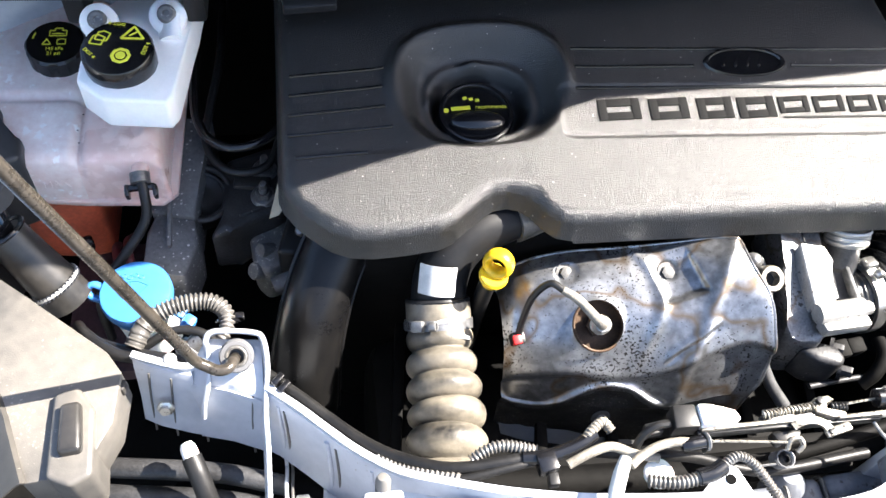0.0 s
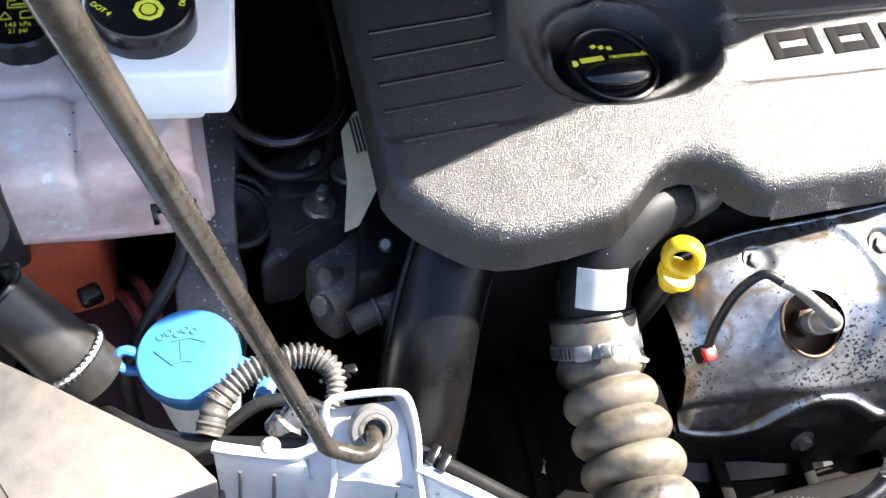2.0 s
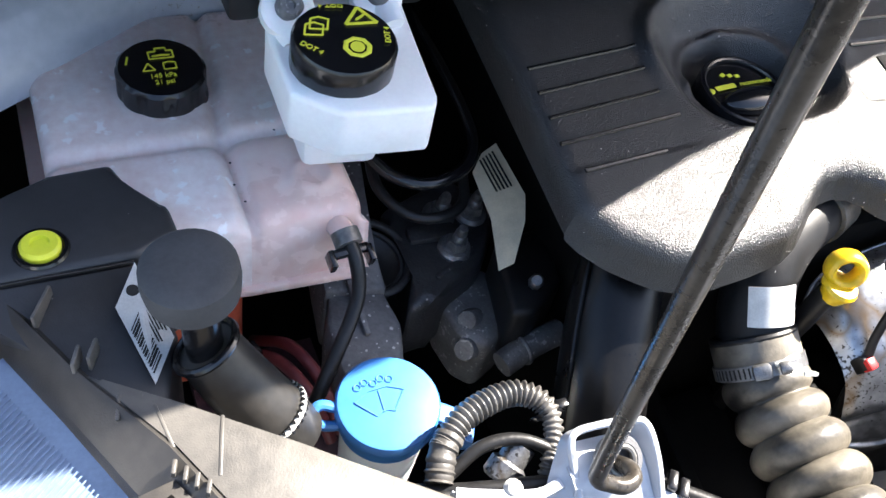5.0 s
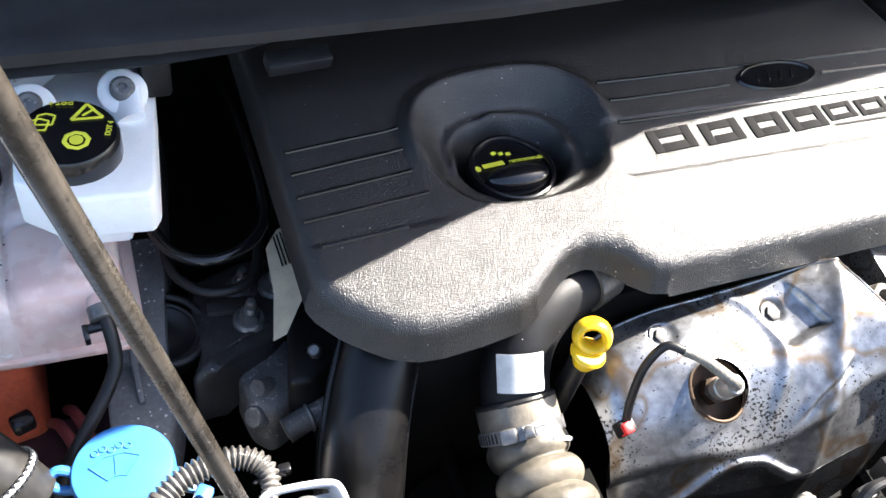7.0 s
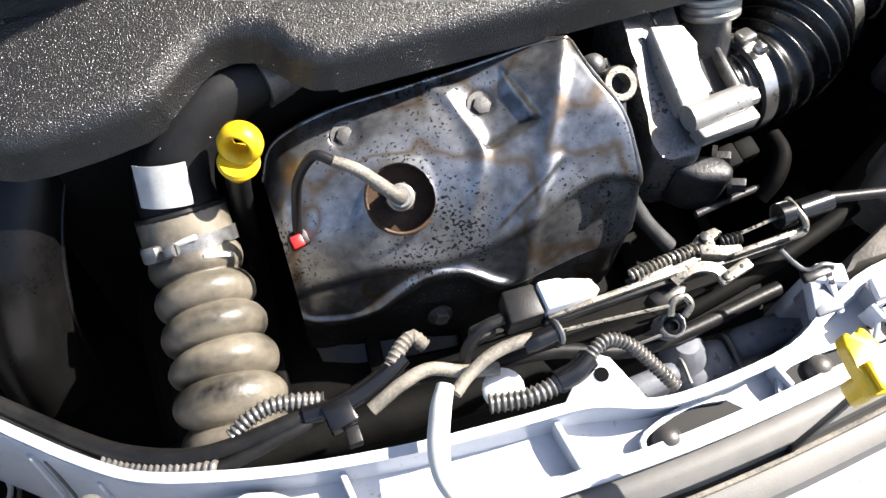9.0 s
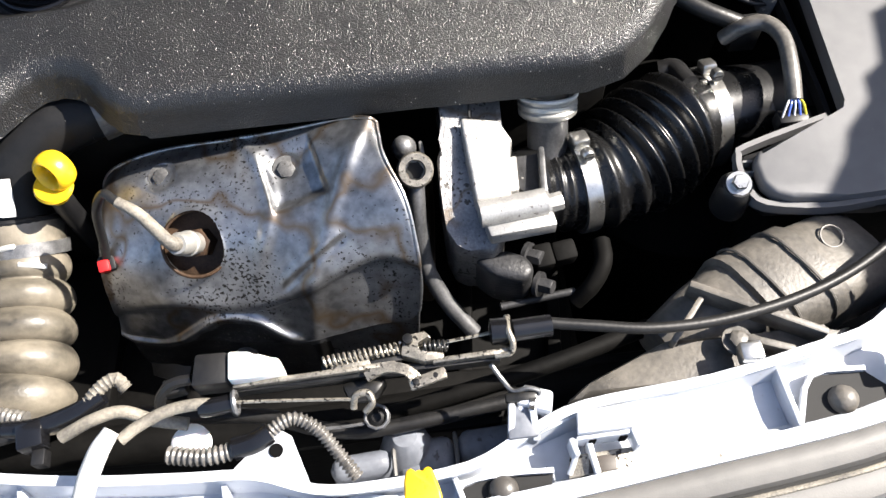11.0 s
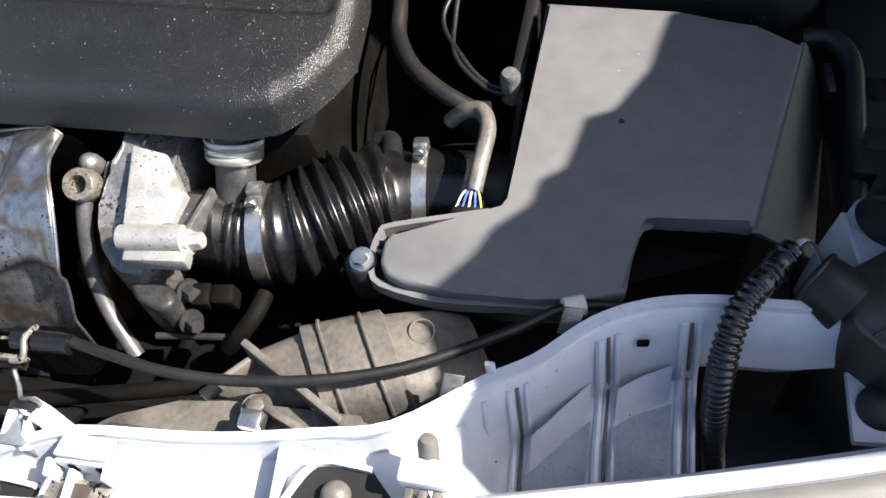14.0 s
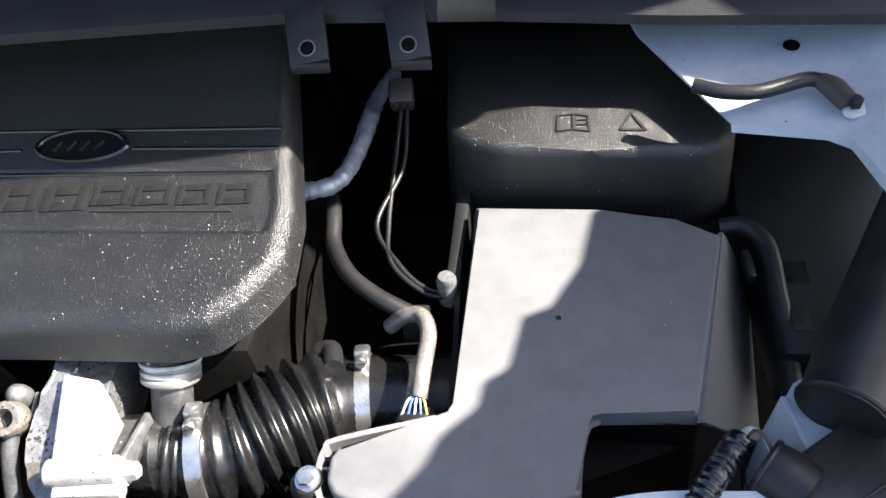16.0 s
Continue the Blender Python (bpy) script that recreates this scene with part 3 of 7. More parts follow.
# stamped lower steps in the end wall
for x0, x1 in ((0.500, 0.532), (0.549, 0.581)):
    st = []
    for k in range(7):
        x = x0 + (x1 - x0) * k / 6
        yr, yf = lookup(REAR, x), lookup(RIM, x)
        st.append([(x, yr - 0.030 - 0.010 * (1 - k / 6) - d, 0.7365 + e) for d, e in ((-0.006, 0.012), (0.0, 0.004), (0.004, -0.004), (0.012, -0.010))])
    part("stamped_step", sheet(st, 0.001), M_PAINT, panel)
    uc = []
    for k in range(9):
        x = x0 - 0.002 + (x1 - x0 + 0.004) * k / 8
        yr, yf = lookup(REAR, x), lookup(RIM, x)
        ya = yr - 0.041 - 0.010 * (1 - k / 8)
        uc.append([(x, ya, 0.7290), (x, ya + (yf + 0.013 - ya) * 0.5, 0.7250), (x, yf + 0.013, 0.7215)])
    part("coated_floor", sheet(uc, 0.001), M_UNDERCOAT, panel, "grey grainy undercoat")
part("square_hole", box((0.561, 0.3935, 0.7700), (0.007, 0.002, 0.011), 0, (14, 0, 8)), M_VOID, panel, "square punched hole")
for x, y in ((0.452, 0.334), (0.515, 0.386)):
    part("tab", bar((x, y, 0.785), (x + 0.004, y + 0.009, 0.803), 0.012, 0.0012, 0.0004, up=(0.2, -1, 0.4)), M_NUT, panel, "grey spring clip")
part("tab", box((0.475, 0.352, 0.797), (0.006, 0.003, 0.016), 0.001), M_PAINT, panel)
# sockets with round rubber stops
for x, y, poly in ((0.397, 0.271, [(0.366, 0.258), (0.381, 0.287), (0.415, 0.288), (0.438, 0.266)]), (-0.165, 0.260, [(-0.190, 0.262), (-0.150, 0.278), (-0.112, 0.256), (-0.18, 0.253)]),
                   (0.078, 0.2315, [(0.062, 0.2285), (0.067, 0.238), (0.097, 0.2450), (0.121, 0.242), (0.134, 0.2285)]), (0.183, 0.2405, [(0.152, 0.2330), (0.160, 0.2460), (0.186, 0.2490), (0.214, 0.2480), (0.211, 0.2360)])):
    so = part("stop_socket", prism(poly, 0.768, 0.7765), M_BLOCK, panel, "black recessed socket")
    part("socket_lip", ribbon([(px, py, 0.7785) for px, py in poly[:-1]], 0.003, 0.005, sub=3), M_PAINT, so)
    part("rubber_stop", lathe([(0.0090, 0), (0.0092, 0.003), (0.0080, 0.0070), (0.0045, 0.0100), (0, 0.0108)], (x, y, 0.7745), (0, -0.15, 1), 24), M_DUSTY if x > 0.3 else M_BAND, so)
# grille clips
for x, y, s in ((0.449, 0.292, 1), (-0.222, 0.285, -1)):
    cl = part("grille_clip", box((x, y - 0.006, 0.794), (0.030, 0.016, 0.012), 0.003), M_PAINT, panel, "white plastic grille clip")
    part("clip_tongue", lathe([(0.006, 0), (0.006, 0.014), (0.004, 0.018), (0, 0.019)], (x, y + 0.004, 0.792), (0, 0.3, 1), 14), M_SEAL, cl)
    for d in (-0.008, 0.0, 0.008):
        part("clip_leg", box((x + d, y - 0.018, 0.781), (0.005, 0.010, 0.022), 0.001), M_DUSTY, cl)
# prop bracket
GC = Vector((-0.335, 0.4175, 0.7790))
BF = spline([(-0.368, 0.390, 0.7205), (-0.3655, 0.3945, 0.739), (-0.3605, 0.4050, 0.756), (-0.3590, 0.4260, 0.772), (-0.3605, 0.4320, 0.781), (-0.3570, 0.4375, 0.785), (-0.3470, 0.4380, 0.787), (-0.3210, 0.4345, 0.788), (-0.3125, 0.4285, 0.786), (-0.3100, 0.4120, 0.772), (-0.3120, 0.394, 0.757), (-0.3130, 0.374, 0.747), (-0.3120, 0.357, 0.742), (-0.3115, 0.338, 0.736), (-0.3110, 0.297, 0.728), (-0.3110, 0.278, 0.724)], 5)
BB = spline([(-0.3690, 0.3910, 0.7195), (-0.3745, 0.4020, 0.732), (-0.3790, 0.4125, 0.744), (-0.3740, 0.4235, 0.757), (-0.3615, 0.4400, 0.770), (-0.3560, 0.4445, 0.772), (-0.3460, 0.4455, 0.773), (-0.3220, 0.4420, 0.773), (-0.3150, 0.4360, 0.772), (-0.3130, 0.415, 0.759), (-0.3145, 0.396, 0.742), (-0.3160, 0.376, 0.732), (-0.3150, 0.359, 0.727), (-0.3145, 0.340, 0.719), (-0.3140, 0.299, 0.710), (-0.3140, 0.280, 0.706)], 5)
br = part("prop_bracket", sheet([list(BF), list(BB)], 0.0022), M_PAINT, panel, "folded bracket with a pointed leg")
part("bracket_edge", tube(BF, 0.0023, 8, raw=True), M_PAINT, br)
wb0 = []
for k in range(9):
    f = k / 8
    x = -0.3625 + 0.0480 * f
    y = 0.4400 - 0.004 * f
    wb0.append([(x, y, 0.771), (x, 0.4195, 0.7695), (x, 0.4140, 0.7665), (x, lookup(REAR, x) - 0.0085, 0.752), (x, lookup(REAR, x) - 0.0115, 0.746)])
part("bracket_web", sheet(wb0, 0.0015), M_PAINT, br)
GA = Vector((0.0, -0.60, 0.80)).normalized()
gr = part("grommet", lathe([(0.0142, -0.006), (0.0145, -0.001), (0.0130, 0.002), (0.0100, 0.0022), (0.0085, 0.0005), (0.0085, -0.004), (0, -0.005)], GC, GA, 32), M_AIRBOX, br, "pale grey rubber grommet")
part("grommet_collar", torus(GC + GA * 0.001, GA, 0.0080, 0.0018, 24, 8), M_CONDUIT, gr)
# centre bracket with hole
cb = part("centre_bracket", prism([(0.024, 0.264), (0.046, 0.284), (0.056, 0.287), (0.062, 0.283), (0.072, 0.254), (0.05, 0.258)], 0.7905, 0.7935, 0.0008), M_PAINT, panel)
part("bracket_hole", lathe([(0.0042, 0), (0.0042, 0.0008), (0, 0.0008)], (0.053, 0.275, 0.7935), (0, 0, 1), 16), M_VOID, cb)
# latch side bracket: a folded box with two notches over a dirty shelf
lb = part("latch_bracket", prism([(0.229, 0.263), (0.231, 0.277), (0.264, 0.278), (0.263, 0.264)], 0.7925, 0.7985, 0.0015), M_PAINT, panel, "folded painted box bracket with two notches")
part("bracket_face", prism([(0.2285, 0.2605), (0.2290, 0.2635), (0.2635, 0.2645), (0.2635, 0.2615)], 0.776, 0.7935, 0.001), M_PAINT, lb)
for x in (0.2385, 0.2570):
    part("bracket_notch", box((x, 0.2607, 0.7855), (0.0045, 0.0015, 0.010), 0.0006), M_VOID, lb)
part("bracket_shelf", prism([(0.222, 0.242), (0.225, 0.2555), (0.263, 0.2565), (0.262, 0.244)], 0.776, 0.7800, 0.001), M_WORN, lb, "dirty shelf")
part("shelf_recess", prism([(0.234, 0.2435), (0.236, 0.2530), (0.252, 0.2535), (0.251, 0.2440)], 0.7795, 0.7806, 0.0003), M_BROWN, lb)
for x, y in ((0.2265, 0.2570), (0.2635, 0.2590)):
    part("bracket_ear", box((x, y, 0.786), (0.0035, 0.011, 0.018), 0.0012, (0, 0, 12)), M_PAINT, lb)
part("ear_tongue", tube([(0.2275, 0.262, 0.792), (0.2265, 0.252, 0.787), (0.2225, 0.244, 0.782)], 0.0017, 8), M_PAINT, lb)
# post core takes the shade-darkened paint between its white flanges
sb = part("stand_bracket", prism([(0.1885, 0.265), (0.1920, 0.286), (0.2070, 0.286), (0.2075, 0.265)], 0.775, 0.797, 0.002), M_PAINT_SHADE, panel, "folded post below the latch")
for a, b in (((0.1905, 0.265, 0.789), (0.1935, 0.286, 0.798)), ((0.2055, 0.265, 0.789), (0.2050, 0.286, 0.798))):
    part("post_flange", bar(a, b, 0.0042, 0.010, 0.0012), M_PAINT, sb)
part("post_fold", bar((0.1985, 0.265, 0.786), (0.1990, 0.286, 0.796), 0.0040, 0.006, 0.0015), M_PAINT, sb)
part("post_cap", box((0.1995, 0.2885, 0.7995), (0.0190, 0.006, 0.005), 0.0015), M_LATCH, sb, "greasy black cap")
part("bolt_head", lathe([(0.008, 0), (0.008, 0.002), (0.005, 0.003), (0.005, 0.006), (0, 0.006)], (-0.402, 0.404, 0.716), (0, -0.9, 0.4), 6), M_ZINC, panel)
part("bolt_head", lathe([(0.009, 0), (0.009, 0.004), (0.006, 0.005), (0.006, 0.008), (0, 0.008)], (-0.285, 0.305, 0.728), (0.2, -0.7, 0.7), 6), M_ZINC, panel)

# crossmember shade is put into its paint colour
for x0, x1, y0, y1, z in ((0.078, 0.118, 0.262, 0.279, 0.752), (0.120, 0.158, 0.258, 0.286, 0.742), (0.160, 0.222, 0.268, 0.289, 0.744)):
    cm = part("crossmember", prism([(x0, y0), (x1, y0 + 0.003), (x1, y1 + 0.002), (x0, y1)], 0.68, z, 0.008, 3), M_PAINT_SHADE, panel, "painted crossmember behind the rim")
    part("weld_seam", tube([(x1 + 0.001, y0, z - 0.003), (x1 + 0.001, y1, z - 0.003), (x1 + 0.001, y1 + 0.003, z - 0.03)], 0.0015, 6), M_SEAL, cm)
part("crossmember_boss", lathe([(0.020, -0.03), (0.015, -0.008), (0.008, 0.0), (0, 0.001)], (0.127, 0.286, 0.752), (0, 0.2, 1), 20), M_PAINT_SHADE, panel)
part("latch_post", prism([(0.196, 0.285), (0.216, 0.277), (0.219, 0.290), (0.202, 0.296)], 0.72, 0.801, 0.002), M_PAINT, panel, "folded painted latch post")
part("post_slot", prism([(0.203, 0.2805), (0.206, 0.2793), (0.208, 0.288), (0.205, 0.289)], 0.77, 0.8018), M_INK, panel)
seal = thing("bonnet_seal", "weathered dark rubber bonnet seal along the front edge", "rubber seal", (0.115, 0.22, 0.74))
RL = [(-0.325, lookup(RIM, -0.325)), (-0.27, lookup(RIM, -0.27))] + [(x, y) for x, y in RIM[3:]]
part("white_edge", ribbon([(x, y - 0.001, 0.780) for x, y in RL], 0.010, 0.008, sub=4), M_PAINT, seal, "white painted edge beneath the seal")
band = lambda prof: sheet([[(x, y - d, z) for x, y in spline2(RL)] for d, z in prof], 0.002)
spline2 = lambda pts: [(p[0], p[1]) for p in spline([(x, y, 0) for x, y in pts], 4)]
part("seal_lip", band(((0.004, 0.768), (0.0055, 0.7775), (0.009, 0.7795), (0.016, 0.7790), (0.0225, 0.7765), (0.0245, 0.771))), M_SEAL, seal)
part("seal_groove", band(((0.0235, 0.7705), (0.0265, 0.7690), (0.0290, 0.7695))), M_INK, seal, "black groove")
part("seal_bead", tube([(x, y - 0.0285, 0.7715) for x, y in RL], 0.0017, 8, 4), M_BRAID, seal, "pale tan bead")
part("seal_foot", band(((0.0285, 0.7695), (0.0305, 0.7725), (0.0360, 0.7730), (0.0440, 0.7705), (0.0475, 0.765), (0.048, 0.755))), M_SEAL, seal)
solo("bumper", sheet([[(x, y - d, z) for x, y in RL] for d, z in ((0.026, 0.75), (0.044, 0.764), (0.08, 0.760), (0.13, 0.735), (0.17, 0.68), (0.19, 0.60), (0.19, 0.30))], 0.003), M_PAINT,
     "white painted front bumper skin", "bumper")

# ---- prop rod ----
rod = thing("prop_rod", "dark metal rod propping the bonnet open", "prop rod", (-0.338, 0.412, 0.779))
part("rod", tube([(-0.336, 0.4190, 0.7740), (-0.337, 0.409, 0.786), (-0.340, 0.402, 0.789), (-0.348, 0.400, 0.790), (-0.357, 0.403, 0.793), (-0.365, 0.405, 0.800), (-0.371, 0.404, 0.825), (-0.399, 0.393, 0.96), (-0.428, 0.381, 1.10), (-0.452, 0.371, 1.22), (-0.486, 0.358, 1.418)], 0.0048, 14, 6), M_ROD, rod)
part("upper_rod", tube([(-0.486, 0.358, 1.418), (-0.492, 0.372, 1.430), (-0.49, 0.46, 1.400), (-0.485, 0.66, 1.318)], 0.0048, 14), M_ROD, rod)

# ---- cowl ----
cowl = thing("cowl", "dark plastic windscreen cowl at the rear of the bay", "cowl", (0.1, 0.72, 0.93))
CW = [(-0.75, 0.70), (-0.46, 0.698), (-0.30, 0.700), (-0.10, 0.705), (0.10, 0.722), (0.32, 0.735), (0.445, 0.729), (0.485, 0.772), (0.624, 0.756), (0.765, 0.747), (1.0, 0.745)]
dip = lambda x: -0.0275 * min(1, max(0, (x - 0.445) / 0.04))
rowsc = lambda prof, cw=CW: sheet([[(x, y + d, z + dip(x)) for x, y in cw] for d, z in prof], 0.003)
part("cowl_panel", rowsc(((0.014, 0.916), (0.0, 0.924), (0.001, 0.932), (0.012, 0.940), (0.030, 0.947), (0.034, 0.9505), (0.052, 0.956))), M_COWL, cowl)
part("cowl_step", rowsc(((0.052, 0.956), (0.055, 0.962), (0.075, 0.966), (0.098, 0.969), (0.101, 0.974), (0.108, 0.975))), M_COWL, cowl)
part("cowl_trough", rowsc(((0.106, 0.972), (0.118, 0.966), (0.132, 0.970), (0.40, 0.99))), M_COWL, cowl)
part("cowl_lip", rowsc(((0.02, 0.915), (0.05, 0.912), (0.09, 0.93))), M_COWL, cowl)
part("cowl_flange", sheet([[(x, 0.712, 0.918) for x in (-0.75, -0.60, -0.45, -0.36, -0.31, -0.285)], [(-0.75, 0.706, 0.913), (-0.60, 0.705, 0.912), (-0.45, 0.705, 0.912), (-0.36, 0.705, 0.912), (-0.312, 0.707, 0.914), (-0.288, 0.711, 0.917)]], 0.002), M_COWL, cowl)
part("rear_bracket", box((-0.262, 0.722, 0.893), (0.05, 0.016, 0.012), 0.002, (20, 0, 6)), M_COWL, cowl)
gm = bmesh.new()
for k in range(34):
    bar((-0.72 + 0.0105 * k, 0.845, 0.982), (-0.7 + 0.0105 * k, 0.93, 0.987), 0.0022, 0.003, bm=gm)
for k in range(9):
    bar((-0.73, 0.848 + 0.010 * k, 0.9835 + 0.0006 * k), (-0.36, 0.848 + 0.010 * k, 0.9835 + 0.0006 * k), 0.0022, 0.003, bm=gm)
part("air_grille", gm, M_CONDUIT, cowl, "grey mesh air grille")
for x in (0.345, 0.422):
    tb = part("cowl_tab", bar((x - 0.002, 0.733, 0.938), (x + 0.005, 0.697, 0.912), 0.030, 0.006, 0.001, up=(0, -0.6, 0.8)), M_COWL, cowl)
    part("tab_hole", lathe([(0.0058, 0), (0.0058, 0.001), (0, 0.001)], (x + 0.003, 0.7045, 0.9205), (0, -0.6, 0.8), 18), M_VOID, tb)
    part("hole_rim", torus((x + 0.003, 0.7040, 0.9215), (0, -0.6, 0.8), 0.0060, 0.0007, 20, 6), M_CONDUIT, tb)
    part("tab_lip", box((x + 0.005, 0.6955, 0.9095), (0.030, 0.004, 0.009), 0.0015), M_COWL, tb)

# ---- engine cover ----
FRONT = [(-0.294, 0.566), (-0.290, 0.556), (-0.278, 0.540), (-0.262, 0.526), (-0.250, 0.517), (-0.233, 0.510), (-0.215, 0.508), (-0.185, 0.509), (-0.155, 0.512), (-0.140, 0.518), (-0.128, 0.527), (-0.115, 0.537), (-0.103, 0.5435), (-0.088, 0.545),
         (-0.075, 0.541), (-0.066, 0.534), (-0.056, 0.521), (-0.045, 0.512), (-0.033, 0.509), (0.03, 0.5075), (0.087, 0.506), (0.16, 0.5045), (0.221, 0.502), (0.275, 0.500), (0.301, 0.506), (0.321, 0.521), (0.336, 0.540), (0.345, 0.556)]


def plane(x, y):
    return 0.845 + 0.2 * (y - 0.6) + 0.05 * x


def ss(a, b, v):
    t = min(1, max(0, (v - a) / (b - a)))
    return t * t * (3 - 2 * t)


def cover_z(x, y, d):
    z = plane(x, y)
    r = 0.013
    if d < r:
        z -= r - math.sqrt(max(0, r * r - (r - d) ** 2))
    # front slope
    # filler well
    ex, ey = (x + 0.103) / 0.078, (y - 0.652) / 0.062
    e = (abs(ex) ** 2.7 + abs(ey) ** 2.7) ** (1 / 2.7) * ss(0.3, 0.9, math.hypot(ex, ey)) + math.hypot(ex, ey) * (1 - ss(0.3, 0.9, math.hypot(ex, ey)))
    if e < 1.35:
        lip = 0.0055 * math.exp(-((e - 1.08) / 0.085) ** 2) * ss(-0.5, 0.4, ey)
        z += lip - 0.020 * ss(1.02, 0.72, e) - 0.026 * ss(0.66, 0.50, e)
        # inner crest with a blunt point at its rear
        gx, gy = abs(x + 0.104) / 0.052, (y - 0.640) / 0.050
        if gy > 0:
            q = (gx ** 1.45 + gy ** 1.45) ** (1 / 1.45)
            z += 0.0065 * math.exp(-((q - 1.0) / 0.10) ** 2) * ss(0.05, 0.45, gy)
    # lettering band, a shallow step
    if x > -0.035:
        top, bot = 0.647 - 0.055 * x, 0.594 - 0.052 * x
        z -= 0.002 * ss(bot - 0.001, bot + 0.001, y) * ss(top + 0.001, top - 0.001, y) * ss(-0.032, -0.026, x) * ss(0.333, 0.328, x)
        z -= 0.002 * math.exp(-((y - bot) / 0.0022) ** 2) * ss(-0.03, -0.02, x) * ss(0.332, 0.325, x)
    # panel of the ribs, slightly sunk
    z -= 0.0012 * ss(-0.291, -0.286, x) * ss(-0.17, -0.20, x) * ss(0.588, 0.592, y)
    return z


XL, XR, YB = -0.294, 0.346, 0.86
NX, NY = 300, 190
verts, faces = [], []
for i in range(NX + 1):
    fx = i / NX
    x = XL + (XR - XL) * fx
    yf = lookup(FRONT, x)
    slope = abs(lookup(FRONT, min(XR, x + 0.003)) - lookup(FRONT, max(XL, x - 0.003))) / 0.006
    c = 1 / math.hypot(1, slope)
    col = []
    for j in range(NY + 1):
        v = j / NY
        y = yf + (YB - yf) * v ** 1.15
        d = min((y - yf) * c, x - XL + 0.0005, XR - x + 0.0005)
        col.append((x - max(0, y - 0.60) * 0.20 * ss(0.2, XR, x), y, cover_z(x, y, max(0, d))))
    verts.append(col)
# skirt: rows below the edge, flared outwards
flat, NYT = [], NY + 1
for c in verts:
    flat += c
for i in range(NX):
    for j in range(NY):
        a = i * NYT + j
        faces.append((a, a + NYT, a + NYT + 1, a + 1))
loop = [(0, j) for j in range(NY, -1, -1)] + [(i, 0) for i in range(1, NX + 1)] + [(NX, j) for j in range(1, NY + 1)]
ring = [i * NYT + j for i, j in loop]
pts = [Vector(flat[k]) for k in ring]
for drop, flare in ((0.008, 0.0015), (0.018, 0.004)):
    nxt = []
    for k in range(len(pts)):
        t = pts[min(k + 4, len(pts) - 1)] - pts[max(k - 4, 0)]
        o = Vector((t.y, -t.x, 0)).normalized()
        p = pts[k] + o * flare
        dr = drop
        if -0.14 < p.x < -0.03 and p.y < 0.56:
            dr = drop * 0.75
        flat.append((p.x, p.y, p.z - dr))
        nxt.append(len(flat) - 1)
    for k in range(len(ring) - 1):
        faces.append((ring[k], nxt[k], nxt[k + 1], ring[k + 1]))
    ring = nxt
me = bpy.data.meshes.new("cover_shell")
me.from_pydata(flat, [], faces)
for p in me.polygons:
    p.use_smooth = True
me.materials.append(M_COVER)
cover = thing("engine_cover", "black grained plastic engine cover with raised ribs", "engine cover", (0.02, 0.65, 0.80))
sh = new("cover_shell", me)
sh.parent, sh.matrix_parent_inverse = cover, Matrix.Translation(-cover.location)


def on_cover(x, y, up=0.0):
    return (x, y, cover_z(x, y, 1) + up)


def rib(a, b, w=0.0022, h=0.0022):
    n = 8
    bm = bmesh.new()
    P = [Vector(on_cover(a[0] + (b[0] - a[0]) * k / n, a[1] + (b[1] - a[1]) * k / n, 0.0002)) for k in range(n + 1)]
    part("rib", tube(P, w * 0.8, 8, raw=True, bm=bm), M_SMOOTH, cover)


for a, b in (((-0.284, 0.675), (-0.194, 0.679)), ((-0.285, 0.654), (-0.197, 0.659)), ((-0.286, 0.633), (-0.196, 0.638)), ((-0.287, 0.612), (-0.190, 0.616)), ((-0.280, 0.588), (-0.215, 0.590)),
             ((-0.012, 0.689), (0.326, 0.668)), ((-0.010, 0.668), (0.108, 0.662)), ((0.206, 0.657), (0.327, 0.649)), ((-0.012, 0.646), (0.328, 0.628))):
    rib(a, b)


def ring_shape(x0, y0, x1, y1, w):
    """A plain hollow block in place of a letter."""
    bm = bmesh.new()

    def strip(ax, ay, bx, by):
        bar(on_cover(ax, ay, 0.0004), on_cover(bx, by, 0.0004), w, 0.0012, 0.0003, bm=bm, up=(-0.05, -0.2, 1))
    strip(x0 + w / 2, y0, x0 + w / 2, y1)
    strip(x1 - w / 2, y0, x1 - w / 2, y1)
    strip(x0 + w, y0 + w / 2, x1 - w, y0 + w / 2)
    strip(x0 + w, y1 - w / 2, x1 - w, y1 - w / 2)
    return bm


for x0, x1, h, w in ((0.006, 0.047, 0.023, 0.0085), (0.056, 0.094, 0.023, 0.0085), (0.103, 0.138, 0.023, 0.0085), (0.143, 0.180, 0.023, 0.0085), (0.184, 0.214, 0.018, 0.0055), (0.219, 0.249, 0.018, 0.0055), (0.254, 0.281, 0.018, 0.0055), (0.286, 0.313, 0.018, 0.0055)):
    y0 = 0.609 - 0.045 * x0 + (0.0 if h > 0.02 else 0.005)
    part("embossed_block", ring_shape(x0, y0, x1, y0 + h, w), M_LETTER, cover)
part("underline", bar(on_cover(0.186, 0.6015, 0.0004), on_cover(0.30, 0.5955, 0.0004), 0.002, 0.0008), M_BLOCK, cover)
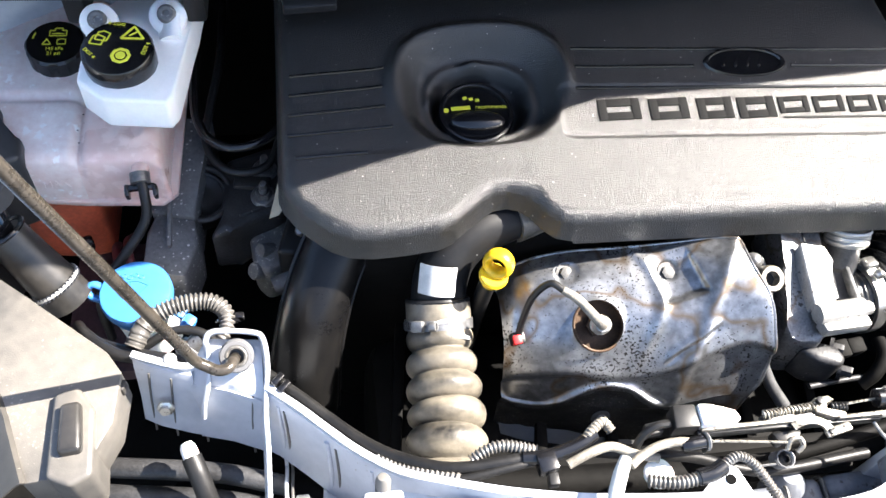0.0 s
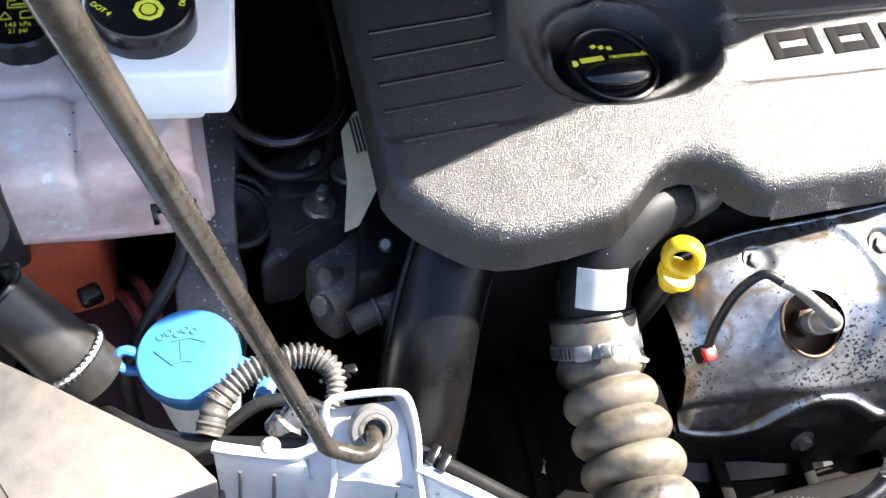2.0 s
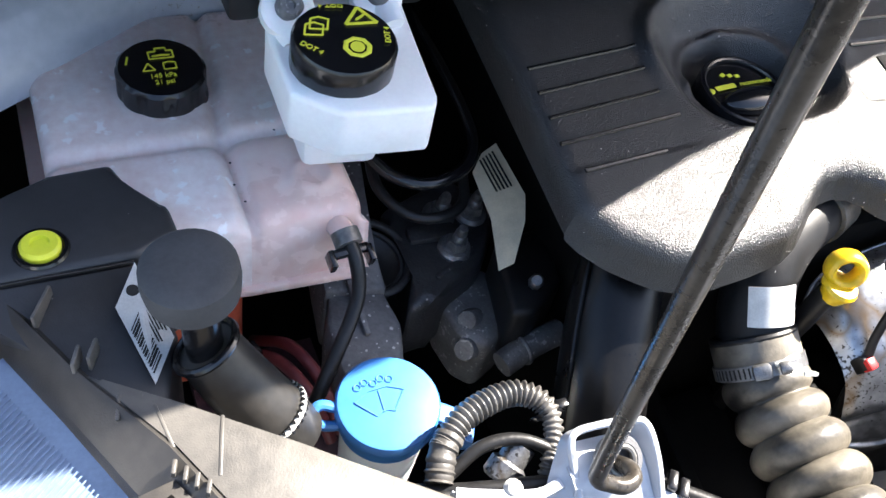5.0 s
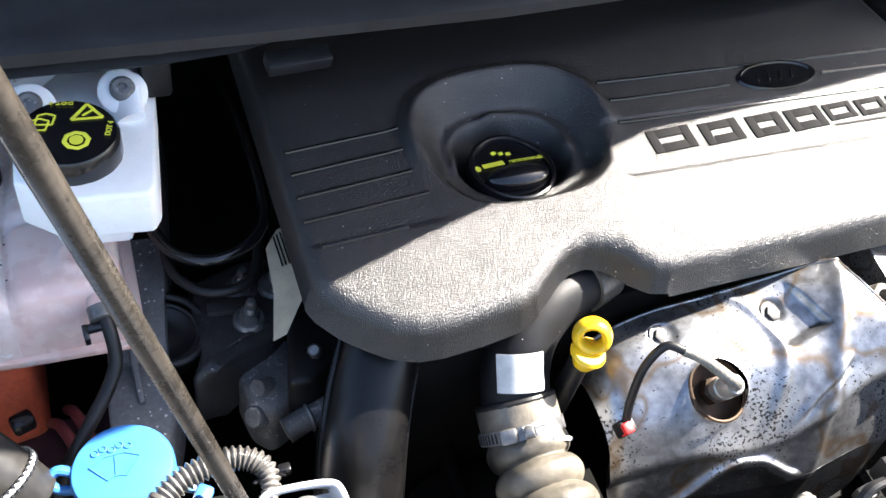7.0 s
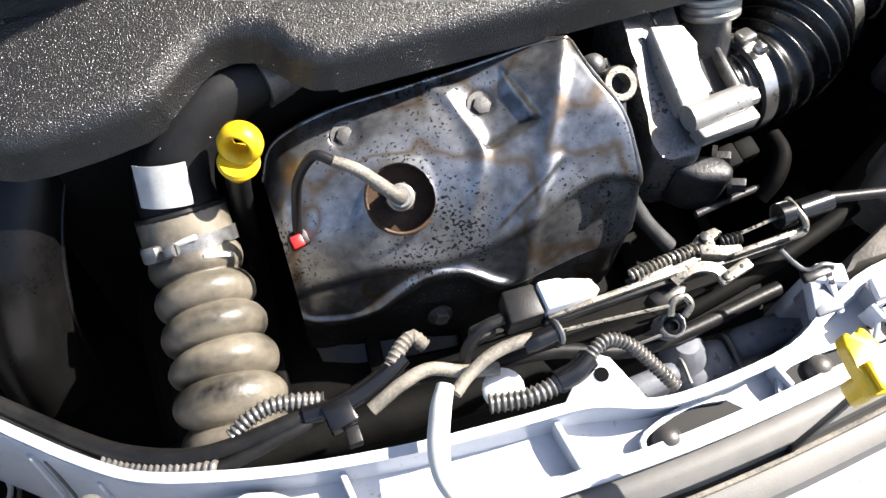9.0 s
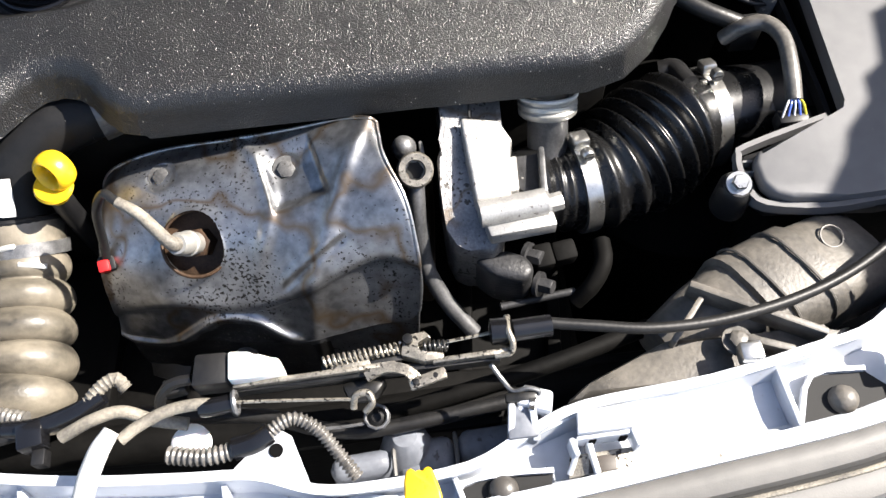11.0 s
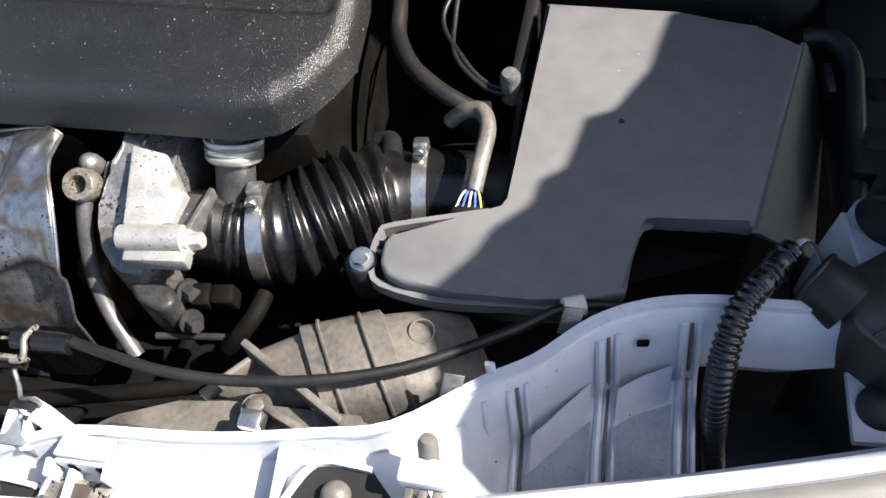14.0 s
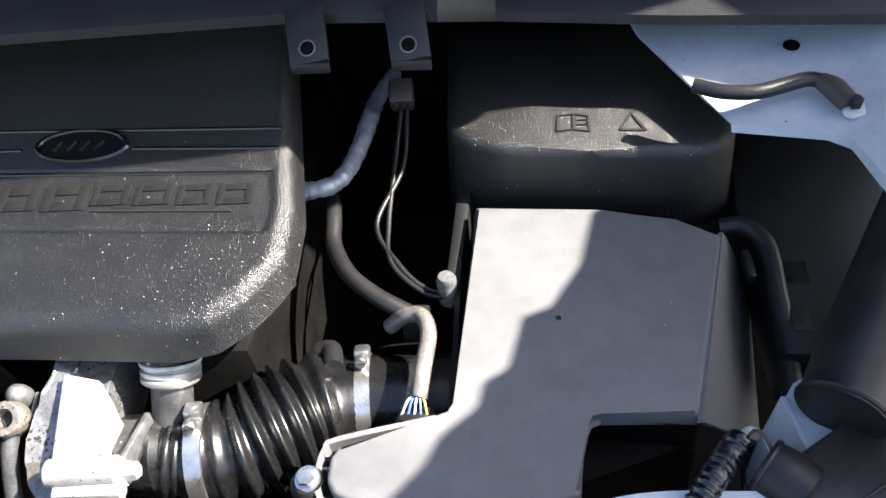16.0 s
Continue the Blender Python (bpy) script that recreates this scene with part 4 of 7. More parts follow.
# oval badge
bm = bmesh.new()
for k in range(48):
    a, b = 2 * math.pi * k / 48, 2 * math.pi * (k + 1) / 48
    q = [on_cover(0.160 + 0.042 * s * math.cos(t), 0.663 + 0.0165 * s * math.sin(t) - 0.045 * 0.042 * s * math.cos(t), u) for t, s, u in ((a, 1, 0.0002), (b, 1, 0.0002), (b, 0.96, 0.0022), (a, 0.96, 0.0022), (b, 0.88, 0.0022), (a, 0.88, 0.0022), (b, 0.85, 0.0008), (a, 0.85, 0.0008), (b, 0.0, 0.0012), )]
    v = [bm.verts.new(p) for p in q]
    bm.faces.new((v[0], v[1], v[2], v[3]))
    bm.faces.new((v[3], v[2], v[4], v[5]))
    bm.faces.new((v[5], v[4], v[6], v[7]))
    bm.faces.new((v[7], v[6], v[8]))
bmesh.ops.remove_doubles(bm, verts=bm.verts, dist=0.0001)
badge = part("oval_badge", bm, M_SMOOTH, cover, "plain black oval badge")
for k in range(4):
    part("badge_stroke", bar(on_cover(0.137 + 0.012 * k, 0.659 - 0.0006 * k, 0.0016), on_cover(0.142 + 0.012 * k, 0.668 - 0.0006 * k, 0.0016), 0.0022, 0.0012, 0.0004), M_SMOOTH, badge)

# oil filler cap
CAPN = Vector((0.0, -0.10, 1.0)).normalized()
cap = thing("oil_filler_cap", "round black oil filler cap with a grip bar", "oil cap", (-0.107, 0.640, 0.80))
part("cap_disc", lathe([(0.036, -0.02), (0.037, -0.004), (0.036, 0.0), (0.033, 0.0), (0.032, -0.003), (0, -0.003)], (-0.107, 0.640, 0.828), CAPN, 40), M_SMOOTH, cap)
bm = bmesh.new()
bmesh.ops.create_uvsphere(bm, u_segments=28, v_segments=14, radius=1.0, matrix=Matrix.Translation((-0.107, 0.629, 0.8265)) @ Matrix.Diagonal((0.0275, 0.0125, 0.009, 1)))
part("grip_bar", bm, M_SMOOTH, cap)
part("grip_ring", torus((-0.107, 0.640, 0.8265), CAPN, 0.0335, 0.0022, 40, 8), M_SMOOTH, cap)
text("recommended", 0.0058, (-0.090, 0.6475, 0.8272), (6, 0, 0), M_PRINT, cap, label="small yellow lettering")
part("logo_dot", lathe([(0.0028, 0), (0.0028, 0.0006), (0, 0.0006)], (-0.136, 0.644, 0.8266), CAPN, 16), M_PRINT, cap)
part("logo_bar", bar((-0.131, 0.6455, 0.8272), (-0.112, 0.647, 0.8272), 0.0048, 0.0005), M_PRINT, cap)
for k in range(3):
    part("oil_can_mark", bar((-0.118 + 0.006 * k, 0.658 - 0.001 * k, 0.8276), (-0.114 + 0.006 * k, 0.660 - 0.002 * k, 0.8276), 0.0035, 0.0005), M_PRINT, cap)


# ---- engine block and dark underparts ----
eb = thing("engine_block", "engine block coloured near-black for the shade under its cover", "engine", (0.0, 0.65, 0.42))
# block, sump and ribs carry the bay's shade in their colour
part("block", prism([(-0.25, 0.53), (0.31, 0.53), (0.31, 0.90), (-0.25, 0.90)], 0.42, 0.775, 0.02), M_DEEP_SHADE, eb)
part("sump", prism([(-0.22, 0.36), (0.28, 0.36), (0.28, 0.53), (-0.22, 0.53)], 0.42, 0.60, 0.03), M_DEEP_SHADE, eb)
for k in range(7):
    part("casting_rib", bar((-0.20 + 0.075 * k, 0.36, 0.603), (-0.18 + 0.075 * k, 0.53, 0.61), 0.012, 0.02, 0.003), M_DEEP_SHADE, eb)
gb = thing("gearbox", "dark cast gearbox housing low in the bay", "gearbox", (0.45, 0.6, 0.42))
part("housing", lathe([(0.02, 0), (0.12, 0.01), (0.13, 0.10), (0.11, 0.19), (0.06, 0.22), (0, 0.22)], (0.40, 0.56, 0.42), (0, 0, 1), 24), M_DEEP_SHADE, gb)
part("rib", bar((0.32, 0.50, 0.60), (0.48, 0.62, 0.60), 0.02, 0.06, 0.004), M_DEEP_SHADE, gb)
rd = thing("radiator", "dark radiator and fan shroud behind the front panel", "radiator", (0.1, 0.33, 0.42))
# radiator parts near-black too, as shade behind the front panel
part("core", prism([(-0.40, 0.325), (0.42, 0.325), (0.42, 0.355), (-0.40, 0.355)], 0.42, 0.665, 0.004), M_DEEP_SHADE, rd)
part("top_tank", tube([(-0.25, 0.335, 0.655), (0.0, 0.325, 0.66), (0.22, 0.33, 0.66), (0.40, 0.34, 0.655)], 0.016, 12), M_DEEP_SHADE, rd)
part("hose", tube([(0.05, 0.300, 0.715), (0.13, 0.306, 0.742), (0.22, 0.322, 0.748), (0.30, 0.345, 0.74)], 0.006, 10), M_DEEP_SHADE, rd)
for k in range(2):
    part("side_rail", tube([(-0.46, 0.345 + 0.02 * k, 0.675 + 0.012 * k), (-0.36, 0.33 + 0.02 * k, 0.68 + 0.012 * k), (-0.30, 0.315 + 0.02 * k, 0.675 + 0.012 * k)], 0.009, 10), M_MOUNT, rd)
part("drain_stub", tube([(-0.376, 0.352, 0.728), (-0.370, 0.338, 0.722), (-0.362, 0.318, 0.70), (-0.355, 0.30, 0.65)], 0.0085, 14), M_BLACK, rd, "black drain stub")
part("stub_tip", lathe([(0.0068, -0.002), (0.0070, 0.004), (0.0066, 0.010), (0.0045, 0.014), (0, 0.015)], (-0.3755, 0.351, 0.7275), (-0.3, 0.75, 0.35), 18), M_WHITE, rd, "white tip")

# ---- heat shield ----
COLS = [(-0.092, [(0.505, 0.715), (0.485, 0.722), (0.448, 0.712), (0.428, 0.685), (0.418, 0.655), (0.412, 0.60)]),
        (-0.078, [(0.516, 0.742), (0.490, 0.747), (0.450, 0.730), (0.424, 0.698), (0.412, 0.662), (0.405, 0.60)]),
        (-0.035, [(0.520, 0.757), (0.494, 0.763), (0.448, 0.750), (0.414, 0.716), (0.402, 0.665), (0.398, 0.60)]),
        (0.020, [(0.513, 0.772), (0.488, 0.774), (0.444, 0.764), (0.403, 0.720), (0.389, 0.670), (0.384, 0.60)]),
        (0.065, [(0.508, 0.784), (0.482, 0.782), (0.440, 0.773), (0.400, 0.745), (0.383, 0.685), (0.380, 0.61)]),
        (0.104, [(0.503, 0.797), (0.478, 0.799), (0.442, 0.790), (0.411, 0.764), (0.385, 0.696), (0.379, 0.62)]),
        (0.123, [(0.498, 0.802), (0.472, 0.803), (0.436, 0.793), (0.404, 0.766), (0.384, 0.700), (0.380, 0.64)]),
        (0.129, [(0.495, 0.800), (0.466, 0.802), (0.436, 0.791), (0.401, 0.764), (0.386, 0.712), (0.383, 0.65)])]


def creased(col):
    """Section of the shield with a sharp break between the lit top and the undercut front."""
    (ya, za), (yb, zb), (yc, zc), (yd, zd), (ye, ze), (yf, zf) = col
    return [(ya, za), (yb, zb), (yc, zc), (yd + (yc - yd) * 0.16, zd + (zc - zd) * 0.14), (yd - 0.0015, zd - 0.006), (yd - 0.001, zd - 0.014), ((yd + ye) / 2 + 0.001, (zd + ze) / 2 - 0.002), (ye + 0.001, ze + 0.006), (ye, ze - 0.004), (yf, zf)]


def flare(x, y, z):
    """The open side edge swings outwards below its top corner."""
    return x + ss(0.075, 0.125, x) * (0.019 * ss(0.482, 0.415, y) - 0.008 * ss(0.745, 0.68, z))


lines = [spline([(flare(x, y, z), y, z) for y, z in creased(col)], 18) for x, col in COLS]
grid = []
for j in range(len(lines[0])):
    grid.append(spline([c[j] for c in lines], 28))


def dent(p):
    """Pressed beads and pads of the shield: height over the smooth form."""
    x, y, z = p
    h = 0.0
    for cx, cy, r, d in ((-0.032, 0.493, 0.012, -0.0022), (0.061, 0.480, 0.011, -0.002), (-0.009, 0.443, 0.026, 0.0015)):
        q = math.hypot(x - cx, y - cy)
        h += d * ss(r, r * 0.72, q)
    u, v = (x - 0.066) + 0.25 * (y - 0.472), (y - 0.474) - 0.12 * (x - 0.066)
    h -= 0.0062 * ss(0.0212, 0.0182, abs(u)) * ss(0.0255, 0.0225, abs(v)) * ss(0.0, 1.0, 1.0 - max(0, v) / 0.03)
    c = 0.020 + 0.030 * math.sin((y - 0.40) * 26)
    h += 0.0035 * math.exp(-((x - c) / 0.006) ** 2) * ss(0.40, 0.43, y)
    c = 0.098 + 0.5 * (y - 0.45)
    h += 0.004 * math.exp(-((x - c) / 0.007) ** 2)
    q = (x - 0.0755) * 0.92 + (y - 0.414) * 0.39
    w = (y - 0.414) * 0.92 - (x - 0.0755) * 0.39
    h += (0.0028 * math.exp(-((w - 0.003) / 0.0025) ** 2) - 0.0025 * math.exp(-((w + 0.0008) / 0.0016) ** 2)) * ss(0.030, 0.020, abs(q))
    b = 0.656 + 0.044 * ss(-0.065, 0.008, x) - 0.012 * ss(0.02, 0.05, x)
    h += 0.0065 * math.exp(-((z - b) / 0.0055) ** 2) * ss(0.46, 0.42, y) * ss(0.066, 0.046, x)
    h -= 0.006 * ss(b - 0.004, b - 0.016, z) * ss(0.46, 0.42, y) * ss(0.066, 0.046, x)
    h += 0.0015 * noise.noise(Vector((x * 28, y * 28, z * 28)))
    return h


rows = []
for j, r in enumerate(grid):
    rows.append([Vector(p) + Vector((0, -0.55, 0.83)) * dent(p) for p in r])
HOLE = Vector((-0.009, 0.443, 0.749))
bm = bmesh.new()
vv = [[bm.verts.new(p) for p in r] for r in rows]
for a, b in zip(vv, vv[1:]):
    for k in range(len(a) - 1):
        if (sum((v.co for v in (a[k], a[k + 1], b[k], b[k + 1])), Vector()) / 4 - HOLE).length > 0.0230:
            bm.faces.new((a[k], a[k + 1], b[k + 1], b[k]))
for v in [v for v in bm.verts if not v.link_faces]:
    bm.verts.remove(v)
for e in [e for e in bm.edges if e.is_boundary]:
    for v in e.verts:
        d = v.co - HOLE
        if d.length < 0.031:
            v.co = HOLE + d.normalized() * 0.0240
bmesh.ops.recalc_face_normals(bm, faces=bm.faces)
hs = thing("exhaust_heat_shield", "pressed steel exhaust heat shield with dark heat stains", "heat shield", (0.03, 0.44, 0.60))
# faces below the ridge are split off to take the shade-darkened steel
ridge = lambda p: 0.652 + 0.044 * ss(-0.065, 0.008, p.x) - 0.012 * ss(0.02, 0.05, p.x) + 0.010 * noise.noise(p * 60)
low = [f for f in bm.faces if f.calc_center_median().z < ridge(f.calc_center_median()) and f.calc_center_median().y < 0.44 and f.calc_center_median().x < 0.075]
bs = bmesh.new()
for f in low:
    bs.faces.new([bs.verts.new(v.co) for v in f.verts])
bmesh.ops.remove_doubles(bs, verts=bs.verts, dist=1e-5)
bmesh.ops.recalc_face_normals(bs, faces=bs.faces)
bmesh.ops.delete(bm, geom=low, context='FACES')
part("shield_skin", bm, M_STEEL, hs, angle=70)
part("lower_skin", bs, M_UNDERCUT, hs, "lower skirt with the undercut's shade in its black colour", angle=70)
part("shield_lip", tube([r[-1] for r in rows[::8]] + [rows[-1][-1]], 0.0014, 8), M_STEEL, hs)
part("top_fold", tube([p for p in rows[0][::10]] + [rows[0][-1]], 0.0014, 8), M_STEEL, hs)
part("manifold", lathe([(0.035, -0.06), (0.036, -0.024), (0.030, -0.011), (0, -0.011)], HOLE, (0, -0.5, 0.85), 24), M_RUST, hs, "rusty brown manifold behind the opening")
part("opening_rim", torus(HOLE + Vector((0, -0.001, 0.001)), (0.05, -0.42, 0.9), 0.0240, 0.0014, 36, 8), M_RUST, hs)
for p in ((-0.032, 0.493, 0.7628), (0.061, 0.480, 0.7765)):
    bolt(Vector(p) - Vector((0, -0.0010, 0.0030)), (0.1, -0.35, 0.93), 0.0066, 0.0035, hs, material=M_STAINED, washer=1.55)
bolt((0.005, 0.3895, 0.655), (0, -0.95, 0.3), 0.006, 0.006, hs, material=M_CAST)
lf = part("lower_flange", sheet([[(-0.088, 0.418, 0.605), (-0.06, 0.405, 0.607), (-0.02, 0.398, 0.607), (0.03, 0.392, 0.606), (0.06, 0.392, 0.604)], [(-0.086, 0.402, 0.600), (-0.06, 0.391, 0.602), (-0.02, 0.384, 0.602), (0.03, 0.379, 0.601), (0.06, 0.380, 0.600)], [(-0.084, 0.398, 0.56), (-0.06, 0.387, 0.55), (-0.02, 0.380, 0.54), (0.03, 0.375, 0.54), (0.06, 0.376, 0.54)]], 0.002), M_LATCH, hs)
part("flange_hole", lathe([(0.013, 0), (0.013, 0.001), (0, 0.001)], (-0.036, 0.3815, 0.580), (0.1, -1, 0.15), 24), M_INK, lf)
part("flange_stud", tube([(-0.036, 0.3815, 0.584), (-0.037, 0.374, 0.572), (-0.037, 0.37, 0.54)], 0.0035, 8), M_DEEP_SHADE, lf)

# oxygen sensor, lead and clip
sen = thing("oxygen_sensor", "zinc oxygen sensor with a black lead in the heat shield", "oxygen sensor", HOLE)
ax = Vector((-0.16, -0.45, 0.86)).normalized()
part("hex_body", lathe([(0.011, -0.012), (0.011, 0.002), (0.009, 0.003), (0, 0.003)], HOLE, ax, 6), M_RUST, sen)
part("sensor_barrel", lathe([(0.0080, 0.0), (0.0080, 0.012), (0.0092, 0.013), (0.0092, 0.016), (0.0082, 0.017), (0.0082, 0.030), (0.0068, 0.033), (0, 0.033)], HOLE, ax, 24), M_BOOT, sen, "pale zinc sensor barrel")
tip = HOLE + ax * 0.031
part("lead_boot", tube([tip, tip + Vector((-0.004, -0.001, 0.006)), (-0.036, 0.446, 0.792), (-0.050, 0.455, 0.7965)], [0.0052, 0.0047, 0.0042, 0.0038], 14), M_BRAID, sen, "pale heat sleeve")
part("lead", tube([tip, tip + Vector((-0.004, -0.001, 0.006)), (-0.036, 0.446, 0.792), (-0.050, 0.455, 0.7965), (-0.060, 0.463, 0.795), (-0.072, 0.462, 0.775), (-0.078, 0.455, 0.745), (-0.081, 0.447, 0.725), (-0.084, 0.440, 0.69), (-0.080, 0.43, 0.65), (-0.07, 0.415, 0.61)], 0.0034, 10), M_RUBBER, sen)
cl = part("lead_clip", box((-0.081, 0.447, 0.7235), (0.013, 0.012, 0.014), 0.002, (20, 0, 10)), M_BLACK, sen)
part("red_tab", box((-0.0825, 0.4435, 0.7275), (0.0085, 0.009, 0.009), 0.0015, (20, 0, 10)), M_RED, cl, "red locking tab")

# ---- dipstick ----
dp = thing("oil_dipstick", "yellow plastic oil dipstick with a ring handle", "dipstick", (-0.10, 0.50, 0.60))
part("tube", tube([(-0.107, 0.490, 0.765), (-0.110, 0.492, 0.72), (-0.112, 0.50, 0.60)], 0.0085, 12), M_BLACK, dp)
part("stopper", lathe([(0.0085, -0.004), (0.010, 0.0), (0.0105, 0.006), (0.009, 0.009), (0, 0.009)], (-0.106, 0.487, 0.766), (0.1, -0.1, 1), 20), M_YELLOW, dp)
part("ring_handle", torus((-0.1005, 0.494, 0.7835), (-0.45, -0.75, 0.30), 0.0108, 0.0042, 36, 12, 2.0), M_YELLOW, dp)
part("handle_foot", lathe([(0.0135, 0), (0.0140, 0.002), (0.0125, 0.0045), (0, 0.0045)], (-0.105, 0.4875, 0.7715), (0.1, -0.1, 1), 24), M_YELLOW, dp)

# ---- charge air hose ----
ch = thing("charge_air_hose", "corrugated dusty rubber hose on a black elbow pipe", "air hose", (-0.155, 0.40, 0.60))
part("elbow_pipe", tube([(-0.055, 0.560, 0.775), (-0.085, 0.548, 0.776), (-0.115, 0.538, 0.773), (-0.138, 0.524, 0.760), (-0.149, 0.508, 0.742), (-0.152, 0.492, 0.724)], [0.020, 0.022, 0.024, 0.0255, 0.0265, 0.027], 24, 8), M_PIPE, ch, "smooth black elbow pipe")
part("elbow_collar", tube([(-0.055, 0.560, 0.775), (-0.080, 0.550, 0.776)], 0.0250, 24), M_CONDUIT, ch, "grey collar")
part("collar_bracket", box((-0.058, 0.545, 0.762), (0.012, 0.02, 0.03), 0.002, (0, 0, -20)), M_DUSTY, ch)
bm = bmesh.new()
# label wrapped on the pipe
ctr, axis = [Vector((-0.1475, 0.519, 0.757)), Vector((-0.151, 0.497, 0.731))], None
axis = (ctr[1] - ctr[0]).normalized()
e1 = (Vector((-0.25, -0.55, 0.8)) - axis * axis.dot(Vector((-0.25, -0.55, 0.8)))).normalized()
e2 = axis.cross(e1)
rws = []
for k in range(9):
    a = radians(-38 + 76 * k / 8)
    rws.append([ctr[0] + axis * s + (e1 * math.cos(a) + e2 * math.sin(a)) * 0.0285 for s in (0.0, 0.008, 0.018, 0.029)])
part("paper_label", sheet(rws, 0.0004), M_PAPER, ch, "blank worn white paper label")
HP = [(-0.152, 0.492, 0.722), (-0.152, 0.470, 0.708), (-0.152, 0.448, 0.700), (-0.152, 0.418, 0.694), (-0.152, 0.389, 0.689), (-0.154, 0.364, 0.685), (-0.156, 0.340, 0.676)]
part("cuff", tube(HP[:2], 0.0315, 28), M_CORR, ch)
part("corrugated_hose", tube(HP[1:], [0.031, 0.033, 0.035, 0.036, 0.037, 0.036], 32, 10, step=0.0012, rfun=lambda s: 0.76 + 0.27 * abs(math.sin(math.pi * (s + 0.004) / 0.0250)) ** 0.55), M_CORR, ch, "dusty corrugated rubber hose", angle=80)
part("joint_ring", torus((-0.152, 0.4935, 0.7235), (0, 0.72, 0.5), 0.029, 0.0028, 32, 8), M_BLACK, ch)
clamp_band((-0.152, 0.475, 0.7105), (0, 0.84, 0.54), 0.0318, 0.010, ch, (-0.55, -0.5, 0.62), M_NUT)
for k, a in enumerate((-10, 25)):
    d = (Vector((0.1, -0.54, 0.84)) * math.cos(radians(a)) + Vector((1, 0, 0)) * math.sin(radians(a)))
    part("white_mark", box(Vector((-0.152, 0.478 - 0.012 * k, 0.7125 - 0.008 * k)) + d * 0.0325, (0.020, 0.004, 0.003), 0.0006, (-32, a, 0)), M_PAPER, ch)

# ---- large left air pipe ----
ap = thing("intake_pipe", "large glossy black intake pipe with ribbed seams", "intake pipe", (-0.27, 0.50, 0.60))
PL = [(-0.222, 0.580, 0.768), (-0.240, 0.557, 0.750), (-0.258, 0.528, 0.727), (-0.272, 0.498, 0.697), (-0.281, 0.470, 0.655), (-0.284, 0.450, 0.600)]
part("pipe", tube(PL, [0.030, 0.0315, 0.0325, 0.033, 0.033, 0.033], 32, 8), M_INTAKE, ap)
for d in (-1, 1):
    for k in range(3):
        o = Vector((d * (0.0335 - 0.0018 * k), 0.004 * k - 0.004, 0.002 + 0.0065 * k))
        part("seam_rib", tube([Vector(p) + o for p in PL], 0.0019, 8), M_INTAKE, ap)

# ---- turbocharger side ----
tc = thing("turbocharger", "cast aluminium turbocharger housing with bolted flange", "turbocharger", (0.20, 0.47, 0.70))
T1 = [(0.172, 0.545, 0.800), (0.174, 0.515, 0.800), (0.177, 0.494, 0.797), (0.175, 0.480, 0.791), (0.168, 0.472, 0.789), (0.168, 0.449, 0.783), (0.169, 0.436, 0.775), (0.170, 0.427, 0.760), (0.173, 0.419, 0.746), (0.184, 0.414, 0.742), (0.203, 0.410, 0.748),
      (0.212, 0.424, 0.765), (0.214, 0.440, 0.770), (0.217, 0.480, 0.784), (0.218, 0.517, 0.797), (0.218, 0.545, 0.800)]
part("flange_plate", prism(T1, -0.060, -0.002, 0.010, 4), M_CAST, tc)
part("machined_face", prism([(0.187, 0.492, 0.799), (0.214, 0.490, 0.794), (0.223, 0.477, 0.786), (0.217, 0.468, 0.780), (0.218, 0.440, 0.773), (0.192, 0.436, 0.777)], -0.022, 0.001, 0.0022, 3), M_ALU, tc)
part("face_step", prism([(0.214, 0.473), (0.226, 0.475), (0.224, 0.446), (0.216, 0.444)], 0.752, 0.771, 0.002), M_ALU, tc)
part("casting_seam", bar((0.1965, 0.530, 0.7990), (0.1940, 0.493, 0.7965), 0.0014, 0.0016, 0.0003), M_INK, tc)
part("actuator_arm", tube([(0.193, 0.4275, 0.774), (0.215, 0.4300, 0.774), (0.240, 0.4325, 0.774)], 0.0095, 24), M_ALU, tc)
part("arm_lip", prism([(0.196, 0.4235), (0.2445, 0.4275), (0.246, 0.4150), (0.199, 0.4110)], 0.758, 0.7715, 0.002), M_ALU, tc)
# foot takes the darker casting in place of its shade
part("foot", prism([(0.186, 0.412), (0.200, 0.398), (0.222, 0.390), (0.231, 0.398), (0.227, 0.410), (0.212, 0.418)], 0.690, 0.738, 0.008, 3), M_MOUNT, tc)
part("lever", prism([(0.220, 0.478), (0.243, 0.479), (0.246, 0.440), (0.238, 0.439), (0.224, 0.452)], 0.758, 0.763, 0.001), M_MOUNT, tc)
part("lever_arm", bar((0.2445, 0.479, 0.766), (0.2405, 0.440, 0.769), 0.0045, 0.012, 0.0015), M_NUT, tc)
bolt((0.242, 0.4335, 0.768), (1, 0.1, 0.15), 0.0065, 0.011, tc, material=M_ALU, washer=1.45)
part("compressor_housing", lathe([(0.026, -0.03), (0.030, -0.01), (0.031, 0.015), (0.026, 0.02), (0, 0.02)], (0.232, 0.468, 0.732), (1, 0.1, 0.0), 32), M_BELLOWS, tc)
# bolts below the arm darkened likewise, as shade
for p in ((0.228, 0.418, 0.722), (0.234, 0.398, 0.712)):
    bolt(p, (0.8, -0.5, 0.3), 0.006, 0.012, tc, material=M_MOUNT)
# plug, connector and hose near-black for the shade they lie in
part("lower_plug", box((0.240, 0.417, 0.716), (0.014, 0.018, 0.018), 0.002, (10, 0, 8)), M_DEEP_SHADE, tc, "black wiring plug")
